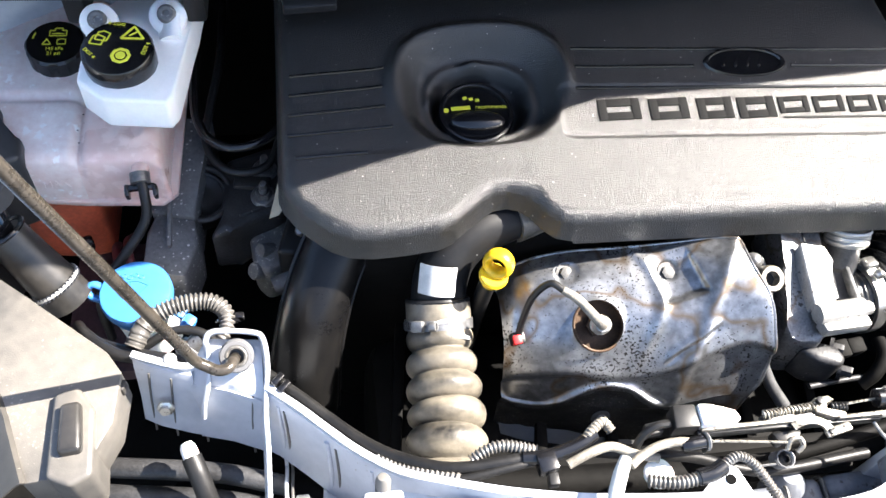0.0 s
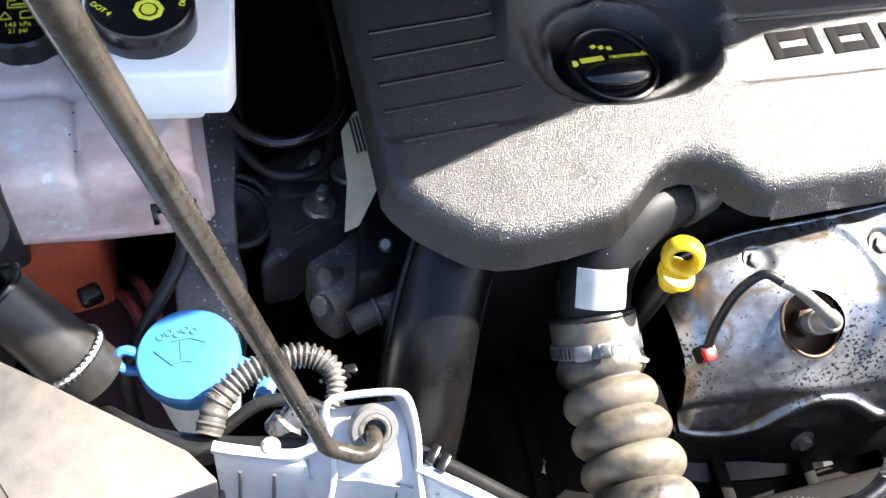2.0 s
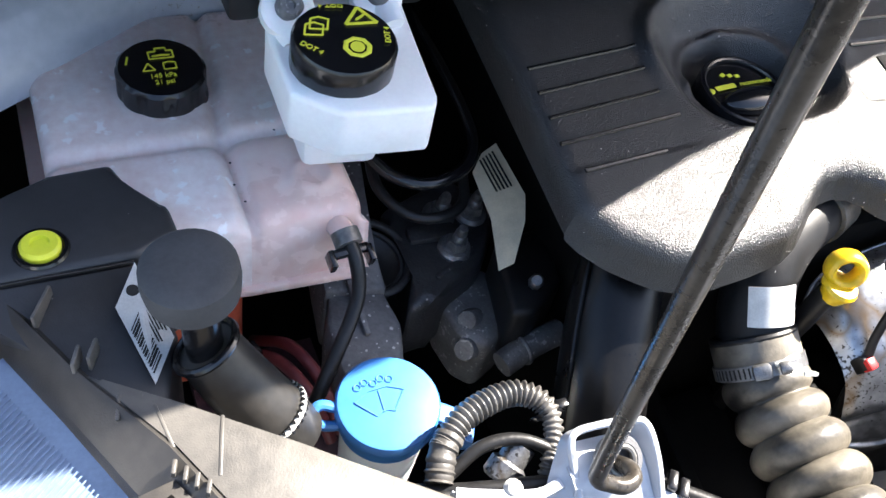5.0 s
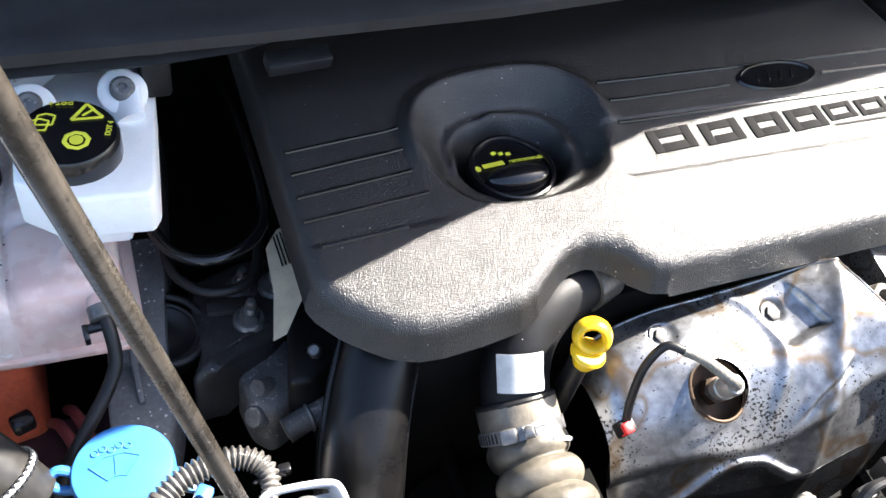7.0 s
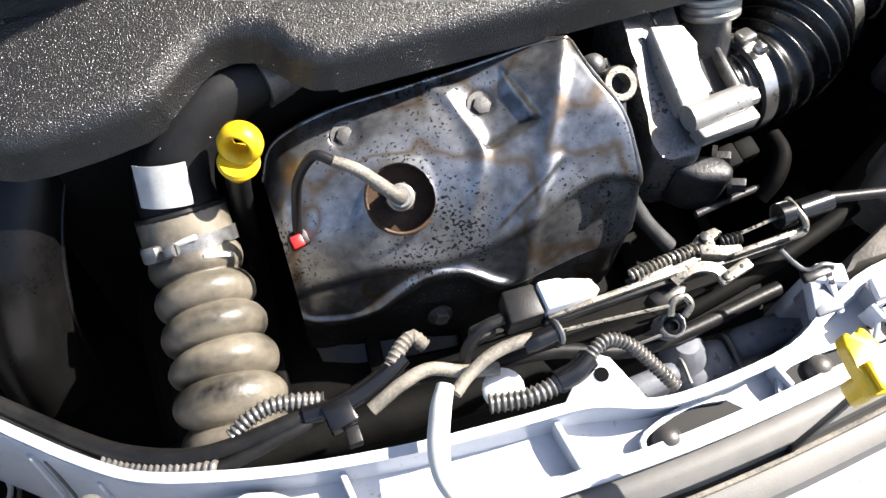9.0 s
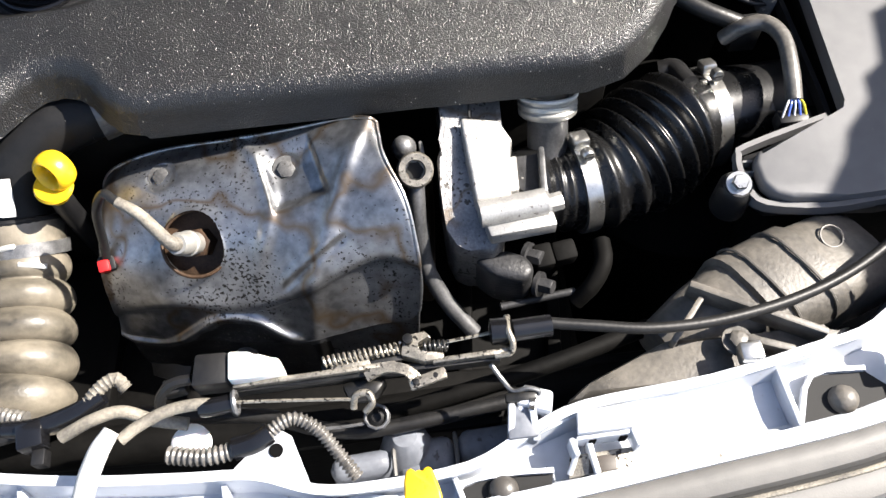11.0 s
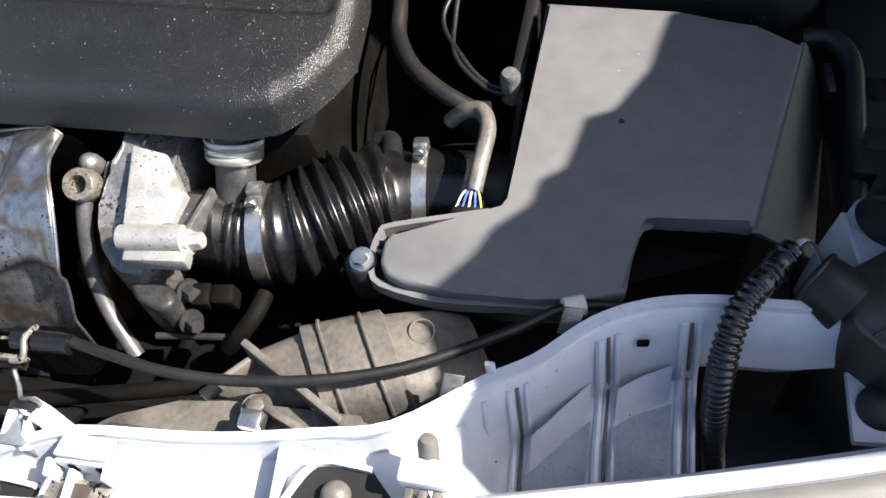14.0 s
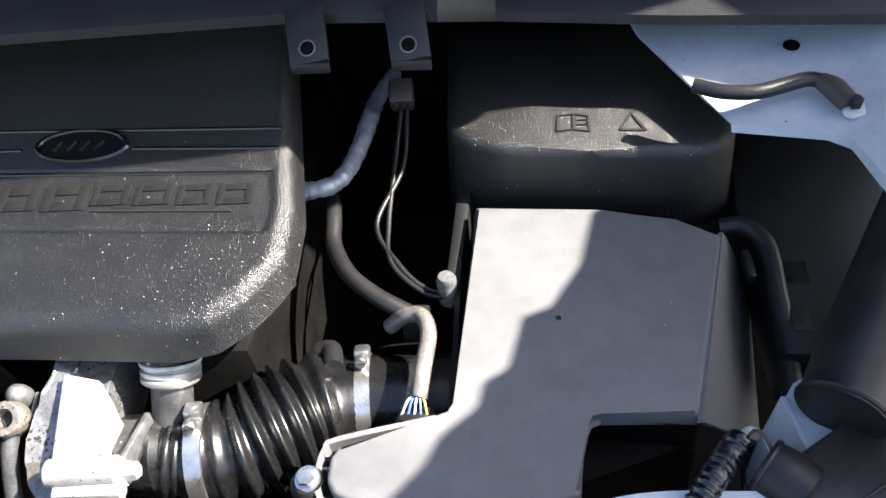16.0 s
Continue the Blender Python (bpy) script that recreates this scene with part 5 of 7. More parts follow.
part("lower_connector", box((0.256, 0.420, 0.714), (0.018, 0.016, 0.020), 0.003, (10, 0, 8)), M_DEEP_SHADE, tc, "black connector")
part("lower_hose", tube([(0.286, 0.426, 0.715), (0.284, 0.408, 0.716), (0.274, 0.394, 0.708), (0.262, 0.388, 0.695)], 0.0068, 14), M_DEEP_SHADE, tc, "small black hose")
part("lower_rod", tube([(0.205, 0.388, 0.700), (0.240, 0.392, 0.700), (0.262, 0.394, 0.700)], 0.003, 10), M_MOUNT, tc)
op = part("oil_feed_pipe", tube([(0.152, 0.460, 0.778), (0.151, 0.446, 0.765), (0.151, 0.430, 0.745), (0.154, 0.414, 0.722), (0.166, 0.396, 0.700), (0.184, 0.378, 0.680)], 0.0062, 14), M_FEED, tc, "grey metal oil feed pipe")
part("banjo_bolt", lathe([(0.0115, -0.008), (0.0128, -0.006), (0.0128, 0.007), (0.0115, 0.0088), (0.0072, 0.0088), (0.0066, 0.0), (0, 0.0)], (0.152, 0.463, 0.783), (0.05, -0.50, 0.86), 28), M_WORN, op, "pale banjo bolt")
part("bolt_socket", lathe([(0.0064, 0), (0.0064, 0.0008), (0, 0.0008)], (0.152, 0.463, 0.783), (0.05, -0.50, 0.86), 6), M_INK, op)
part("bleed_knob", lathe([(0.0085, -0.006), (0.0090, 0.0), (0.0078, 0.006), (0.004, 0.010), (0, 0.011)], (0.146, 0.486, 0.778), (0, -0.4, 1), 20), M_NUT, tc)
part("knob_bracket", bar((0.158, 0.492, 0.770), (0.160, 0.468, 0.766), 0.003, 0.016, 0.001), M_DULL, tc)
part("back_plate", prism([(0.118, 0.50), (0.130, 0.42), (0.158, 0.41), (0.166, 0.50)], 0.66, 0.725, 0.008), M_RUST, tc, "brown rusted plate")
part("brass_band", tube([(0.140, 0.478, 0.748), (0.135, 0.462, 0.746), (0.137, 0.444, 0.738), (0.143, 0.432, 0.728)], 0.0045, 12), M_RUST, tc, "brown heat-tinted pipe")

# ---- vent joint and bellows intake ----
bi = thing("intake_bellows", "ribbed black rubber intake bellows with metal clamps", "intake hose", (0.32, 0.50, 0.70))
VA, VP = Vector((0.03, 0.58, 0.81)).normalized(), Vector((0.254, 0.513, 0.780))
part("vent_pipe", lathe([(0.0150, -0.056), (0.0150, -0.012), (0.0165, -0.010), (0, -0.010)], VP, VA, 32), M_FEED, bi, "grey vent pipe")
part("vent_ring", lathe([(0.0195, -0.011), (0.0215, -0.009), (0.0218, -0.006), (0.0205, -0.0045), (0.0218, -0.003), (0.0218, 0.0), (0.0205, 0.001), (0.0212, 0.003), (0, 0.003)], VP, VA, 36), M_BOOT, bi, "pale grooved joint ring")
part("white_ring", torus(VP + VA * 0.0045, VA, 0.0208, 0.0016, 36, 8), M_PAPER, bi, "worn white joint rim")
part("vent_cap", lathe([(0.0200, 0.003), (0.0215, 0.008), (0.0215, 0.018), (0.018, 0.022), (0, 0.022)], VP, VA, 32), M_SMOOTH, bi, "black cap")
BP = [(0.238, 0.467, 0.728), (0.262, 0.470, 0.724), (0.282, 0.474, 0.723), (0.305, 0.482, 0.723), (0.330, 0.497, 0.724), (0.352, 0.512, 0.722), (0.372, 0.521, 0.719), (0.392, 0.526, 0.716), (0.43, 0.528, 0.714), (0.46, 0.53, 0.712)]
FOLDS = [(0.014, 0.0024, 0.05), (0.022, 0.0024, 0.05), (0.0525, 0.0048, 0.11), (0.0685, 0.0042, 0.15), (0.0825, 0.0034, 0.23), (0.0940, 0.0034, 0.24), (0.1055, 0.0034, 0.24), (0.1170, 0.0034, 0.22), (0.1310, 0.0050, 0.16)]
part("bellows", tube(BP, [0.029, 0.033, 0.037, 0.039, 0.041, 0.041, 0.039, 0.0385, 0.0385, 0.0385], 40, 10, step=0.0009,
     rfun=lambda s: 1 + sum(h * math.exp(-((s - c) / w) ** 2) for c, w, h in FOLDS)), M_BELLOWS, bi, angle=75)
clamp_band((0.276, 0.473, 0.7235), (1, 0.17, -0.02), 0.0375, 0.012, bi, (-0.05, 0.25, 1))
clamp_band((0.388, 0.525, 0.7165), (1, 0.14, -0.05), 0.0392, 0.011, bi, (0.0, 0.45, 0.9))
part("side_boss", tube([(0.352, 0.552, 0.748), (0.362, 0.55, 0.752), (0.368, 0.53, 0.757)], 0.008, 12), M_RUBBER, bi)

# ---- air flow sensor ----
mf = thing("air_flow_sensor", "black air flow sensor with taped lead and bare coloured wires", "air sensor", (0.425, 0.53, 0.71))
part("sensor_tube", lathe([(0.037, -0.01), (0.037, 0.06), (0.034, 0.06), (0, 0.06)], (0.405, 0.527, 0.716), (1, 0.05, 0), 28), M_BLACK, mf)
part("plug", box((0.436, 0.488, 0.757), (0.026, 0.014, 0.016), 0.004), M_BLACK, mf)
part("taped_lead", tube([(0.437, 0.498, 0.768), (0.439, 0.520, 0.775), (0.440, 0.548, 0.778), (0.432, 0.566, 0.776), (0.418, 0.570, 0.770), (0.405, 0.572, 0.755)], 0.0062, 12), M_CONDUIT, mf, "grey taped lead")
for k, m in enumerate((M_WIRES[4], M_WIRES[3], M_WIRES[4], M_WIRES[3], M_WIRES[2])):
    part("wire", tube([(0.4365 + 0.001 * (k - 2), 0.500, 0.7695), (0.436 + 0.003 * (k - 2), 0.494, 0.770), (0.435 + 0.0045 * (k - 2), 0.4865, 0.764)], 0.0009, 6), m, mf)
part("bracket", box((0.425, 0.578, 0.752), (0.022, 0.014, 0.030), 0.002), M_BLACK, mf)

# ---- airbox ----
ab = thing("airbox", "grey-black moulded air filter box with a flat lid", "air filter box", (0.53, 0.53, 0.55))
LID = [(0.466, 0.676), (0.567, 0.670), (0.625, 0.661), (0.658, 0.641), (0.624, 0.478), (0.560, 0.482), (0.553, 0.479), (0.550, 0.472), (0.548, 0.420), (0.530, 0.414), (0.491, 0.408), (0.443, 0.407), (0.406, 0.410), (0.394, 0.415), (0.388, 0.424), (0.387, 0.440), (0.391, 0.449), (0.464, 0.474), (0.468, 0.483)]
part("lid", prism(LID, 0.770, 0.784, 0.004, 3), M_AIRBOX, ab)
# skirt and body near-black: shade below the lid put into the colour
part("lid_skirt", prism([(0.53 + (x - 0.53) * 0.99, 0.54 + (y - 0.54) * 0.99) for x, y in LID], 0.745, 0.771), M_DEEP_SHADE, ab)
part("body", prism([(0.455, 0.672), (0.63, 0.655), (0.655, 0.635), (0.625, 0.475), (0.545, 0.455), (0.545, 0.425), (0.40, 0.415), (0.395, 0.44), (0.46, 0.475)], 0.56, 0.745, 0.006), M_DEEP_SHADE, ab)
part("side_facet", sheet([[(0.659, 0.645, 0.783), (0.641, 0.555, 0.783), (0.6255, 0.474, 0.783)], [(0.690, 0.690, 0.70), (0.689, 0.630, 0.70), (0.679, 0.512, 0.70)], [(0.692, 0.690, 0.62), (0.691, 0.63, 0.62), (0.681, 0.512, 0.62)]], 0.004), M_AIRBOX, ab)
FL = [(0.452, 0.690), (0.458, 0.560), (0.460, 0.486), (0.452, 0.4775), (0.388, 0.459), (0.381, 0.452), (0.379, 0.440), (0.381, 0.424), (0.390, 0.412), (0.43, 0.405), (0.47, 0.407), (0.508, 0.409), (0.545, 0.412)]
part("flange_rim", ribbon([(x, y, 0.771) for x, y in FL[3:]], 0.004, 0.010, sub=3), M_AIRBOX, ab)
# same rim in black towards the rear, in place of its shade
part("shaded_rear_rim", ribbon([(x, y, 0.760) for x, y in FL[:4]], 0.004, 0.010, sub=3), M_BLACK, ab)
part("flange", prism([(0.379, 0.44), (0.383, 0.422), (0.392, 0.411), (0.47, 0.4045), (0.548, 0.41), (0.548, 0.43), (0.45, 0.47), (0.388, 0.456)], 0.757, 0.767, 0.001), M_BLACK, ab)
for y in (0.437, 0.446):
    part("flange_rib", bar((0.381, y, 0.772), (0.389, y, 0.772), 0.0016, 0.008), M_AIRBOX, ab)
part("dimple", lathe([(0.0022, 0), (0.0018, 0.0006), (0, 0.0006)], (0.534, 0.558, 0.784), (0, 0, 1), 12), M_INK, ab)
ear = part("mount_ear", lathe([(0.013, -0.03), (0.013, -0.004), (0.010, 0), (0, 0)], (0.374, 0.428, 0.776), (0, 0, 1), 20), M_BLACK, ab)
bolt((0.374, 0.428, 0.777), (-0.1, -0.3, 1), 0.0058, 0.008, ear, washer=1.5)
part("ear_web", box((0.381, 0.432, 0.764), (0.016, 0.014, 0.012), 0.002), M_BLACK, ab)
part("rear_hose", tube([(0.660, 0.664, 0.768), (0.678, 0.664, 0.770), (0.693, 0.645, 0.768), (0.696, 0.605, 0.760), (0.698, 0.55, 0.745), (0.694, 0.50, 0.730), (0.684, 0.47, 0.71)], 0.0075, 14), M_BLACK, ab, "black hose round the lid")
part("lid_latch", bar((0.677, 0.642, 0.762), (0.680, 0.615, 0.760), 0.007, 0.012, 0.002), M_BLACK, ab, "black lid latch")

# ---- air duct under the cable ----
du = thing("air_intake_duct", "dusty black plastic air intake duct with moulded ribs", "air duct", (0.36, 0.34, 0.65))
part("mouth", prism([(0.228, 0.288), (0.245, 0.300), (0.300, 0.322), (0.40, 0.315), (0.42, 0.318), (0.40, 0.304), (0.30, 0.293)], 0.70, 0.778, 0.005), M_DUSTY, du)
c0, c1 = Vector((0.285, 0.330, 0.735)), Vector((0.475, 0.385, 0.735))


def duct_ring(c, along, w, h, n=20):
    side = Vector((-along.y, along.x, 0)).normalized()
    return [c + side * w * math.copysign(abs(math.cos(a)) ** 0.6, math.cos(a)) + Vector((0, 0, h)) * math.copysign(abs(math.sin(a)) ** 0.6, math.sin(a)) for a in (2 * math.pi * k / n for k in range(n))]


dirn = Vector((0.85, 0.5, 0)).normalized()
secs = []
for f, w, h, zc in ((0.0, 0.016, 0.018, 0.745), (0.18, 0.026, 0.034, 0.742), (0.36, 0.033, 0.040, 0.740), (0.37, 0.037, 0.044, 0.740), (0.68, 0.040, 0.045, 0.738), (0.69, 0.037, 0.041, 0.738), (0.88, 0.037, 0.038, 0.735), (1.0, 0.035, 0.036, 0.725)):
    c = Vector((0.300, 0.328, zc)).lerp(Vector((0.462, 0.383, zc)), f)
    secs.append(duct_ring(c, dirn, w, h))
bm = bmesh.new()
vs = [[bm.verts.new(p) for p in s] for s in secs]
for a, b in zip(vs, vs[1:]):
    for k in range(len(a)):
        bm.faces.new((a[k], a[(k + 1) % len(a)], b[(k + 1) % len(a)], b[k]))
bm.faces.new(vs[0])
bm.faces.new(vs[-1])
part("duct_body", bm, M_DUSTY, du)
for f in (0.44, 0.60):
    c = Vector((0.300, 0.328, 0.7398)).lerp(Vector((0.462, 0.383, 0.7398)), f)
    rg = duct_ring(c, dirn, 0.0385, 0.0452)
    part("raised_bead", tube(rg[1:11], 0.0012, 6), M_DUSTY, du)
part("rib", bar((0.318, 0.352, 0.784), (0.394, 0.309, 0.786), 0.005, 0.018, 0.0012), M_DUSTY, du)
part("rib", bar((0.337, 0.316, 0.784), (0.372, 0.301, 0.786), 0.005, 0.014, 0.0012), M_DUSTY, du)
part("rib", bar((0.30, 0.316, 0.782), (0.325, 0.344, 0.782), 0.004, 0.012, 0.0012), M_DUSTY, du)
part("round_boss", torus((0.425, 0.381, 0.7765), (0.1, -0.1, 1), 0.008, 0.0008, 20, 6), M_DUSTY, du)
bolt((0.339, 0.312, 0.788), (0, 0, 1), 0.006, 0.005, du, name="duct_screw", material=M_DUSTY)
part("spring_clip", box((0.342, 0.301, 0.795), (0.014, 0.012, 0.012), 0.002), M_ZINC, du)

# ---- battery cover and fuse box ----
bc = thing("battery_cover", "black grained plastic battery cover with moulded symbols", "battery cover", (0.55, 0.78, 0.60))
BT = [(0.442, 0.726), (0.455, 0.712), (0.492, 0.697), (0.560, 0.6945), (0.640, 0.692), (0.660, 0.700), (0.674, 0.714), (0.672, 0.76), (0.645, 0.87), (0.43, 0.88)]
part("lid", prism(BT, 0.735, 0.826, 0.010, 4, taper=0.04), M_GRAIN, bc)
part("box", prism([(0.44, 0.73), (0.66, 0.72), (0.66, 0.90), (0.44, 0.90)], 0.50, 0.737, 0.01), M_BLACK, bc)


def loop(pts, z, w):
    """A closed raised line."""
    bm = bmesh.new()
    for a, b in zip(pts, pts[1:] + pts[:1]):
        bar((*a, z), (*b, z), w, 0.0012, bm=bm)
    return bm


bk = part("book_symbol", loop([(0.533, 0.718), (0.546, 0.720), (0.559, 0.717), (0.558, 0.737), (0.546, 0.740), (0.534, 0.738)], 0.8266, 0.0016), M_BLOCK, bc)
part("book_spine", bar((0.546, 0.720, 0.8266), (0.546, 0.740, 0.8266), 0.0014, 0.0012), M_BLOCK, bk)
for k in range(2):
    part("book_line", bar((0.549, 0.726 + 0.006 * k, 0.8266), (0.556, 0.726 + 0.006 * k, 0.8266), 0.0012, 0.0012), M_BLOCK, bk)
part("warning_triangle", loop([(0.583, 0.718), (0.603, 0.717), (0.593, 0.740)], 0.8266, 0.0022), M_BLOCK, bc)
fb = thing("fuse_box", "flat black fuse box lid beside the battery", "fuse box", (0.74, 0.66, 0.60))
part("lid", prism([(0.690, 0.815), (0.791, 0.795), (0.80, 0.713), (0.735, 0.545), (0.692, 0.547), (0.688, 0.649), (0.678, 0.70)], 0.70, 0.76, 0.004), M_BLACK, fb)
part("book_symbol", box((0.713, 0.624, 0.7605), (0.016, 0.022, 0.001), 0.0003), M_SMOOTH, fb)
part("fuse_symbol", box((0.708, 0.577, 0.7605), (0.013, 0.020, 0.001), 0.0003), M_SATIN, fb)


# ---- coolant tank ----
ct = thing("coolant_tank", "milky pink translucent coolant expansion tank", "coolant tank", (-0.50, 0.70, 0.60))


def tank_top(keep):
    """The moulded upper shell: rounded edges and soft grooves between its chambers."""
    cx, cy, hx, hy, R = -0.5055, 0.741, 0.0955, 0.113, 0.016
    n, m = 96, 112
    verts, faces = [], []
    for i in range(n + 1):
        for j in range(m + 1):
            x, y = cx - hx + 2 * hx * i / n, cy - hy + 2 * hy * j / m
            qx, qy = abs(x - cx) - hx + R, abs(y - cy) - hy + R
            ox, oy = max(qx, 0), max(qy, 0)
            d = R - math.hypot(ox, oy) - min(max(qx, qy), 0)
            if d < 0:
                k = (math.hypot(ox, oy) + d) / math.hypot(ox, oy)
                x += math.copysign(ox * (k - 1), x - cx)
                y += math.copysign(oy * (k - 1), y - cy)
                d = 0
            r = 0.014
            z = 0.788 + 0.03 * (y - 0.70) - (r - math.sqrt(max(0, r * r - (r - min(d, r)) ** 2)))
            gx = -0.487 + 0.10 * max(0, y - 0.72)
            z -= 0.0065 * math.exp(-((x - gx) / 0.0048) ** 2) + 0.0060 * math.exp(-((y - 0.711) / 0.0052) ** 2)
            z -= 0.004 * math.exp(-(((x - gx) / 0.012) ** 2 + ((y - 0.711) / 0.012) ** 2))
            z += 0.0025 * math.exp(-((math.hypot(x + 0.438, y - 0.664) - 0.012) / 0.004) ** 2) + 0.0006 * noise.noise(Vector((x * 40, y * 40, 0)))
            if i in (0, n) or j in (0, m):
                z = 0.728
            verts.append((x, y, z))
    for i in range(n):
        for j in range(m):
            right = cx - hx + 2 * hx * (i + 0.5) / n > -0.487 and cy - hy + 2 * hy * (j + 0.5) / m < 0.711
            if right == keep:
                a = i * (m + 1) + j
                faces.append((a, a + m + 1, a + m + 2, a + 1))
    bm = bmesh.new()
    vs = [bm.verts.new(v) for v in verts]
    for f in faces:
        bm.faces.new([vs[k] for k in f])
    for v in [v for v in bm.verts if not v.link_faces]:
        bm.verts.remove(v)
    bmesh.ops.remove_doubles(bm, verts=bm.verts, dist=1e-6)
    return bm


part("upper_shell", tank_top(False), M_TANK, ct, angle=75)
part("filler_chamber", tank_top(True), M_TANKLOW, ct, "rosy front chamber", angle=75)
part("seam_flange", prism([(-0.578, 0.632), (-0.49, 0.624), (-0.415, 0.620), (-0.402, 0.632), (-0.398, 0.86), (-0.612, 0.86), (-0.612, 0.70)], 0.722, 0.728, 0.002), M_TANKLOW, ct)
part("lower_tank", prism([(-0.570, 0.645), (-0.520, 0.640), (-0.487, 0.645), (-0.487, 0.84), (-0.58, 0.84)], 0.60, 0.722, 0.012, 3), M_COOLANT, ct, "orange-red lower tank full of coolant")
cp = part("screw_cap", lathe([(0.031, -0.006), (0.031, -0.002), (0.0295, 0.0), (0.0295, 0.018), (0.0275, 0.0205), (0, 0.0205)], (-0.515, 0.765, 0.790), (0, -0.08, 1), 60, wave=lambda a, r, h: 1 + 0.035 * (abs(math.cos(5 * a)) ** 0.6 - 0.5) * (-0.001 < h < 0.02)), M_SMOOTH, ct, "black screw cap with yellow symbols")


def outline(pts, zf, w):
    """A closed printed line through flat points."""
    bm = bmesh.new()
    q = [Vector((x, y, zf(y))) for x, y in pts]
    for a, b in zip(q, q[1:] + q[:1]):
        bar(a, b, w, 0.0005, bm=bm)
    return bm


tz = lambda y: 0.8112 + 0.08 * (y - 0.765)
part("engine_symbol", outline([(-0.521, 0.771), (-0.505, 0.771), (-0.505, 0.778), (-0.509, 0.778), (-0.509, 0.781), (-0.516, 0.781), (-0.516, 0.778), (-0.521, 0.778)], tz, 0.0011), M_PRINT, cp)
part("level_symbol", outline([(-0.519, 0.7735), (-0.513, 0.7745), (-0.507, 0.7735)], tz, 0.0009), M_PRINT, cp)
part("warning_symbol", outline([(-0.527, 0.760), (-0.519, 0.760), (-0.523, 0.767)], tz, 0.0009), M_PRINT, cp)
part("book_symbol", outline([(-0.513, 0.760), (-0.505, 0.760), (-0.505, 0.766), (-0.509, 0.767), (-0.513, 0.766)], tz, 0.0009), M_PRINT, cp)
part("print_arc", outline([(-0.535, 0.775), (-0.537, 0.768), (-0.5365, 0.768), (-0.5345, 0.775)], tz, 0.0009), M_PRINT, cp)
text("145 kPa", 0.0055, (-0.515, 0.754, 0.8105), (5, 0, 0), M_PRINT, cp, label="yellow pressure lettering")
text("21 psi", 0.0055, (-0.515, 0.748, 0.810), (5, 0, 0), M_PRINT, cp, label="yellow pressure lettering")
text("MAX", 0.012, (-0.512, 0.6285, 0.752), (82, 0, 2), M_TANK, ct, label="moulded level mark", depth=0.0006)
part("hose_stub", tube([(-0.430, 0.634, 0.770), (-0.430, 0.622, 0.774), (-0.429, 0.612, 0.772)], [0.0085, 0.0082, 0.008], 16), M_TANKLOW, ct)

oh = thing("overflow_hose", "thin black overflow hose clipped on the coolant tank", "hose", (-0.43, 0.61, 0.77))
part("hose", tube([(-0.429, 0.618, 0.775), (-0.426, 0.604, 0.766), (-0.426, 0.592, 0.748), (-0.434, 0.580, 0.735), (-0.450, 0.562, 0.722), (-0.466, 0.545, 0.708), (-0.478, 0.535, 0.68), (-0.48, 0.53, 0.62)], 0.0050, 12), M_RUBBER, oh)
part("collar", tube([(-0.4295, 0.620, 0.776), (-0.4285, 0.611, 0.772)], 0.0095, 18), M_CONDUIT, oh)
hc = part("hose_clip", box((-0.4285, 0.609, 0.768), (0.026, 0.006, 0.007), 0.0015, (20, 0, 5)), M_SMOOTH, oh, "black plastic clip with ears")
for d in (-0.013, 0.013):
    part("clip_ear", box((-0.4285 + d, 0.606, 0.765), (0.004, 0.012, 0.012), 0.001, (20, 0, 5)), M_SMOOTH, hc)

# ---- brake fluid reservoir ----
bf = thing("brake_fluid_reservoir", "white plastic brake fluid reservoir with black screw cap", "brake reservoir", (-0.42, 0.67, 0.80))
part("body", prism([(-0.464, 0.640), (-0.440, 0.617), (-0.386, 0.612), (-0.380, 0.622), (-0.368, 0.72), (-0.362, 0.775), (-0.40, 0.79), (-0.448, 0.735), (-0.462, 0.70)], 0.845, 0.880, 0.0035, 3), M_WHITE, bf)
part("lower_body", prism([(-0.448, 0.658), (-0.398, 0.652), (-0.390, 0.73), (-0.445, 0.73)], 0.80, 0.846, 0.006), M_WHITE, bf)
BX = Vector((0.0, -0.10, 1)).normalized()
fc = part("screw_cap", lathe([(0.028, -0.012), (0.0305, -0.008), (0.0305, 0.012), (0.029, 0.0145), (0.026, 0.015), (0, 0.015)], (-0.427, 0.659, 0.886), BX, 48, wave=lambda a, r, h: 1 + 0.028 * (abs(math.cos(8 * a)) ** 0.5 - 0.5) * (-0.009 < h < 0.013 and r > 0.03)), M_SMOOTH, bf, "black ribbed screw cap with yellow symbols")
cz = lambda y: 0.886 + 0.0155 + 0.10 * (y - 0.659)
part("octagon_symbol", torus((-0.423, 0.648, cz(0.648)), BX, 0.0072, 0.0016, 8, 4, 0.4), M_PRINT, fc)
part("circle_symbol", lathe([(0.0042, 0), (0.0042, 0.0005), (0, 0.0005)], (-0.423, 0.648, cz(0.648)), BX, 16), M_PRINT, fc)
for o in (0.0, 0.0042):
    part("book_symbol", outline([(-0.450 + o, 0.662 + o), (-0.440 + o, 0.660 + o), (-0.437 + o, 0.668 + o), (-0.442 + o, 0.671 + o), (-0.447 + o, 0.670 + o)], lambda y: cz(y) + 0.0002, 0.0012), M_PRINT, fc)
part("spanner_symbol", bar((-0.417, 0.6695, cz(0.6695) + 0.0003), (-0.410, 0.674, cz(0.674) + 0.0003), 0.0016, 0.0005), M_PRINT, fc)
bm = bmesh.new()
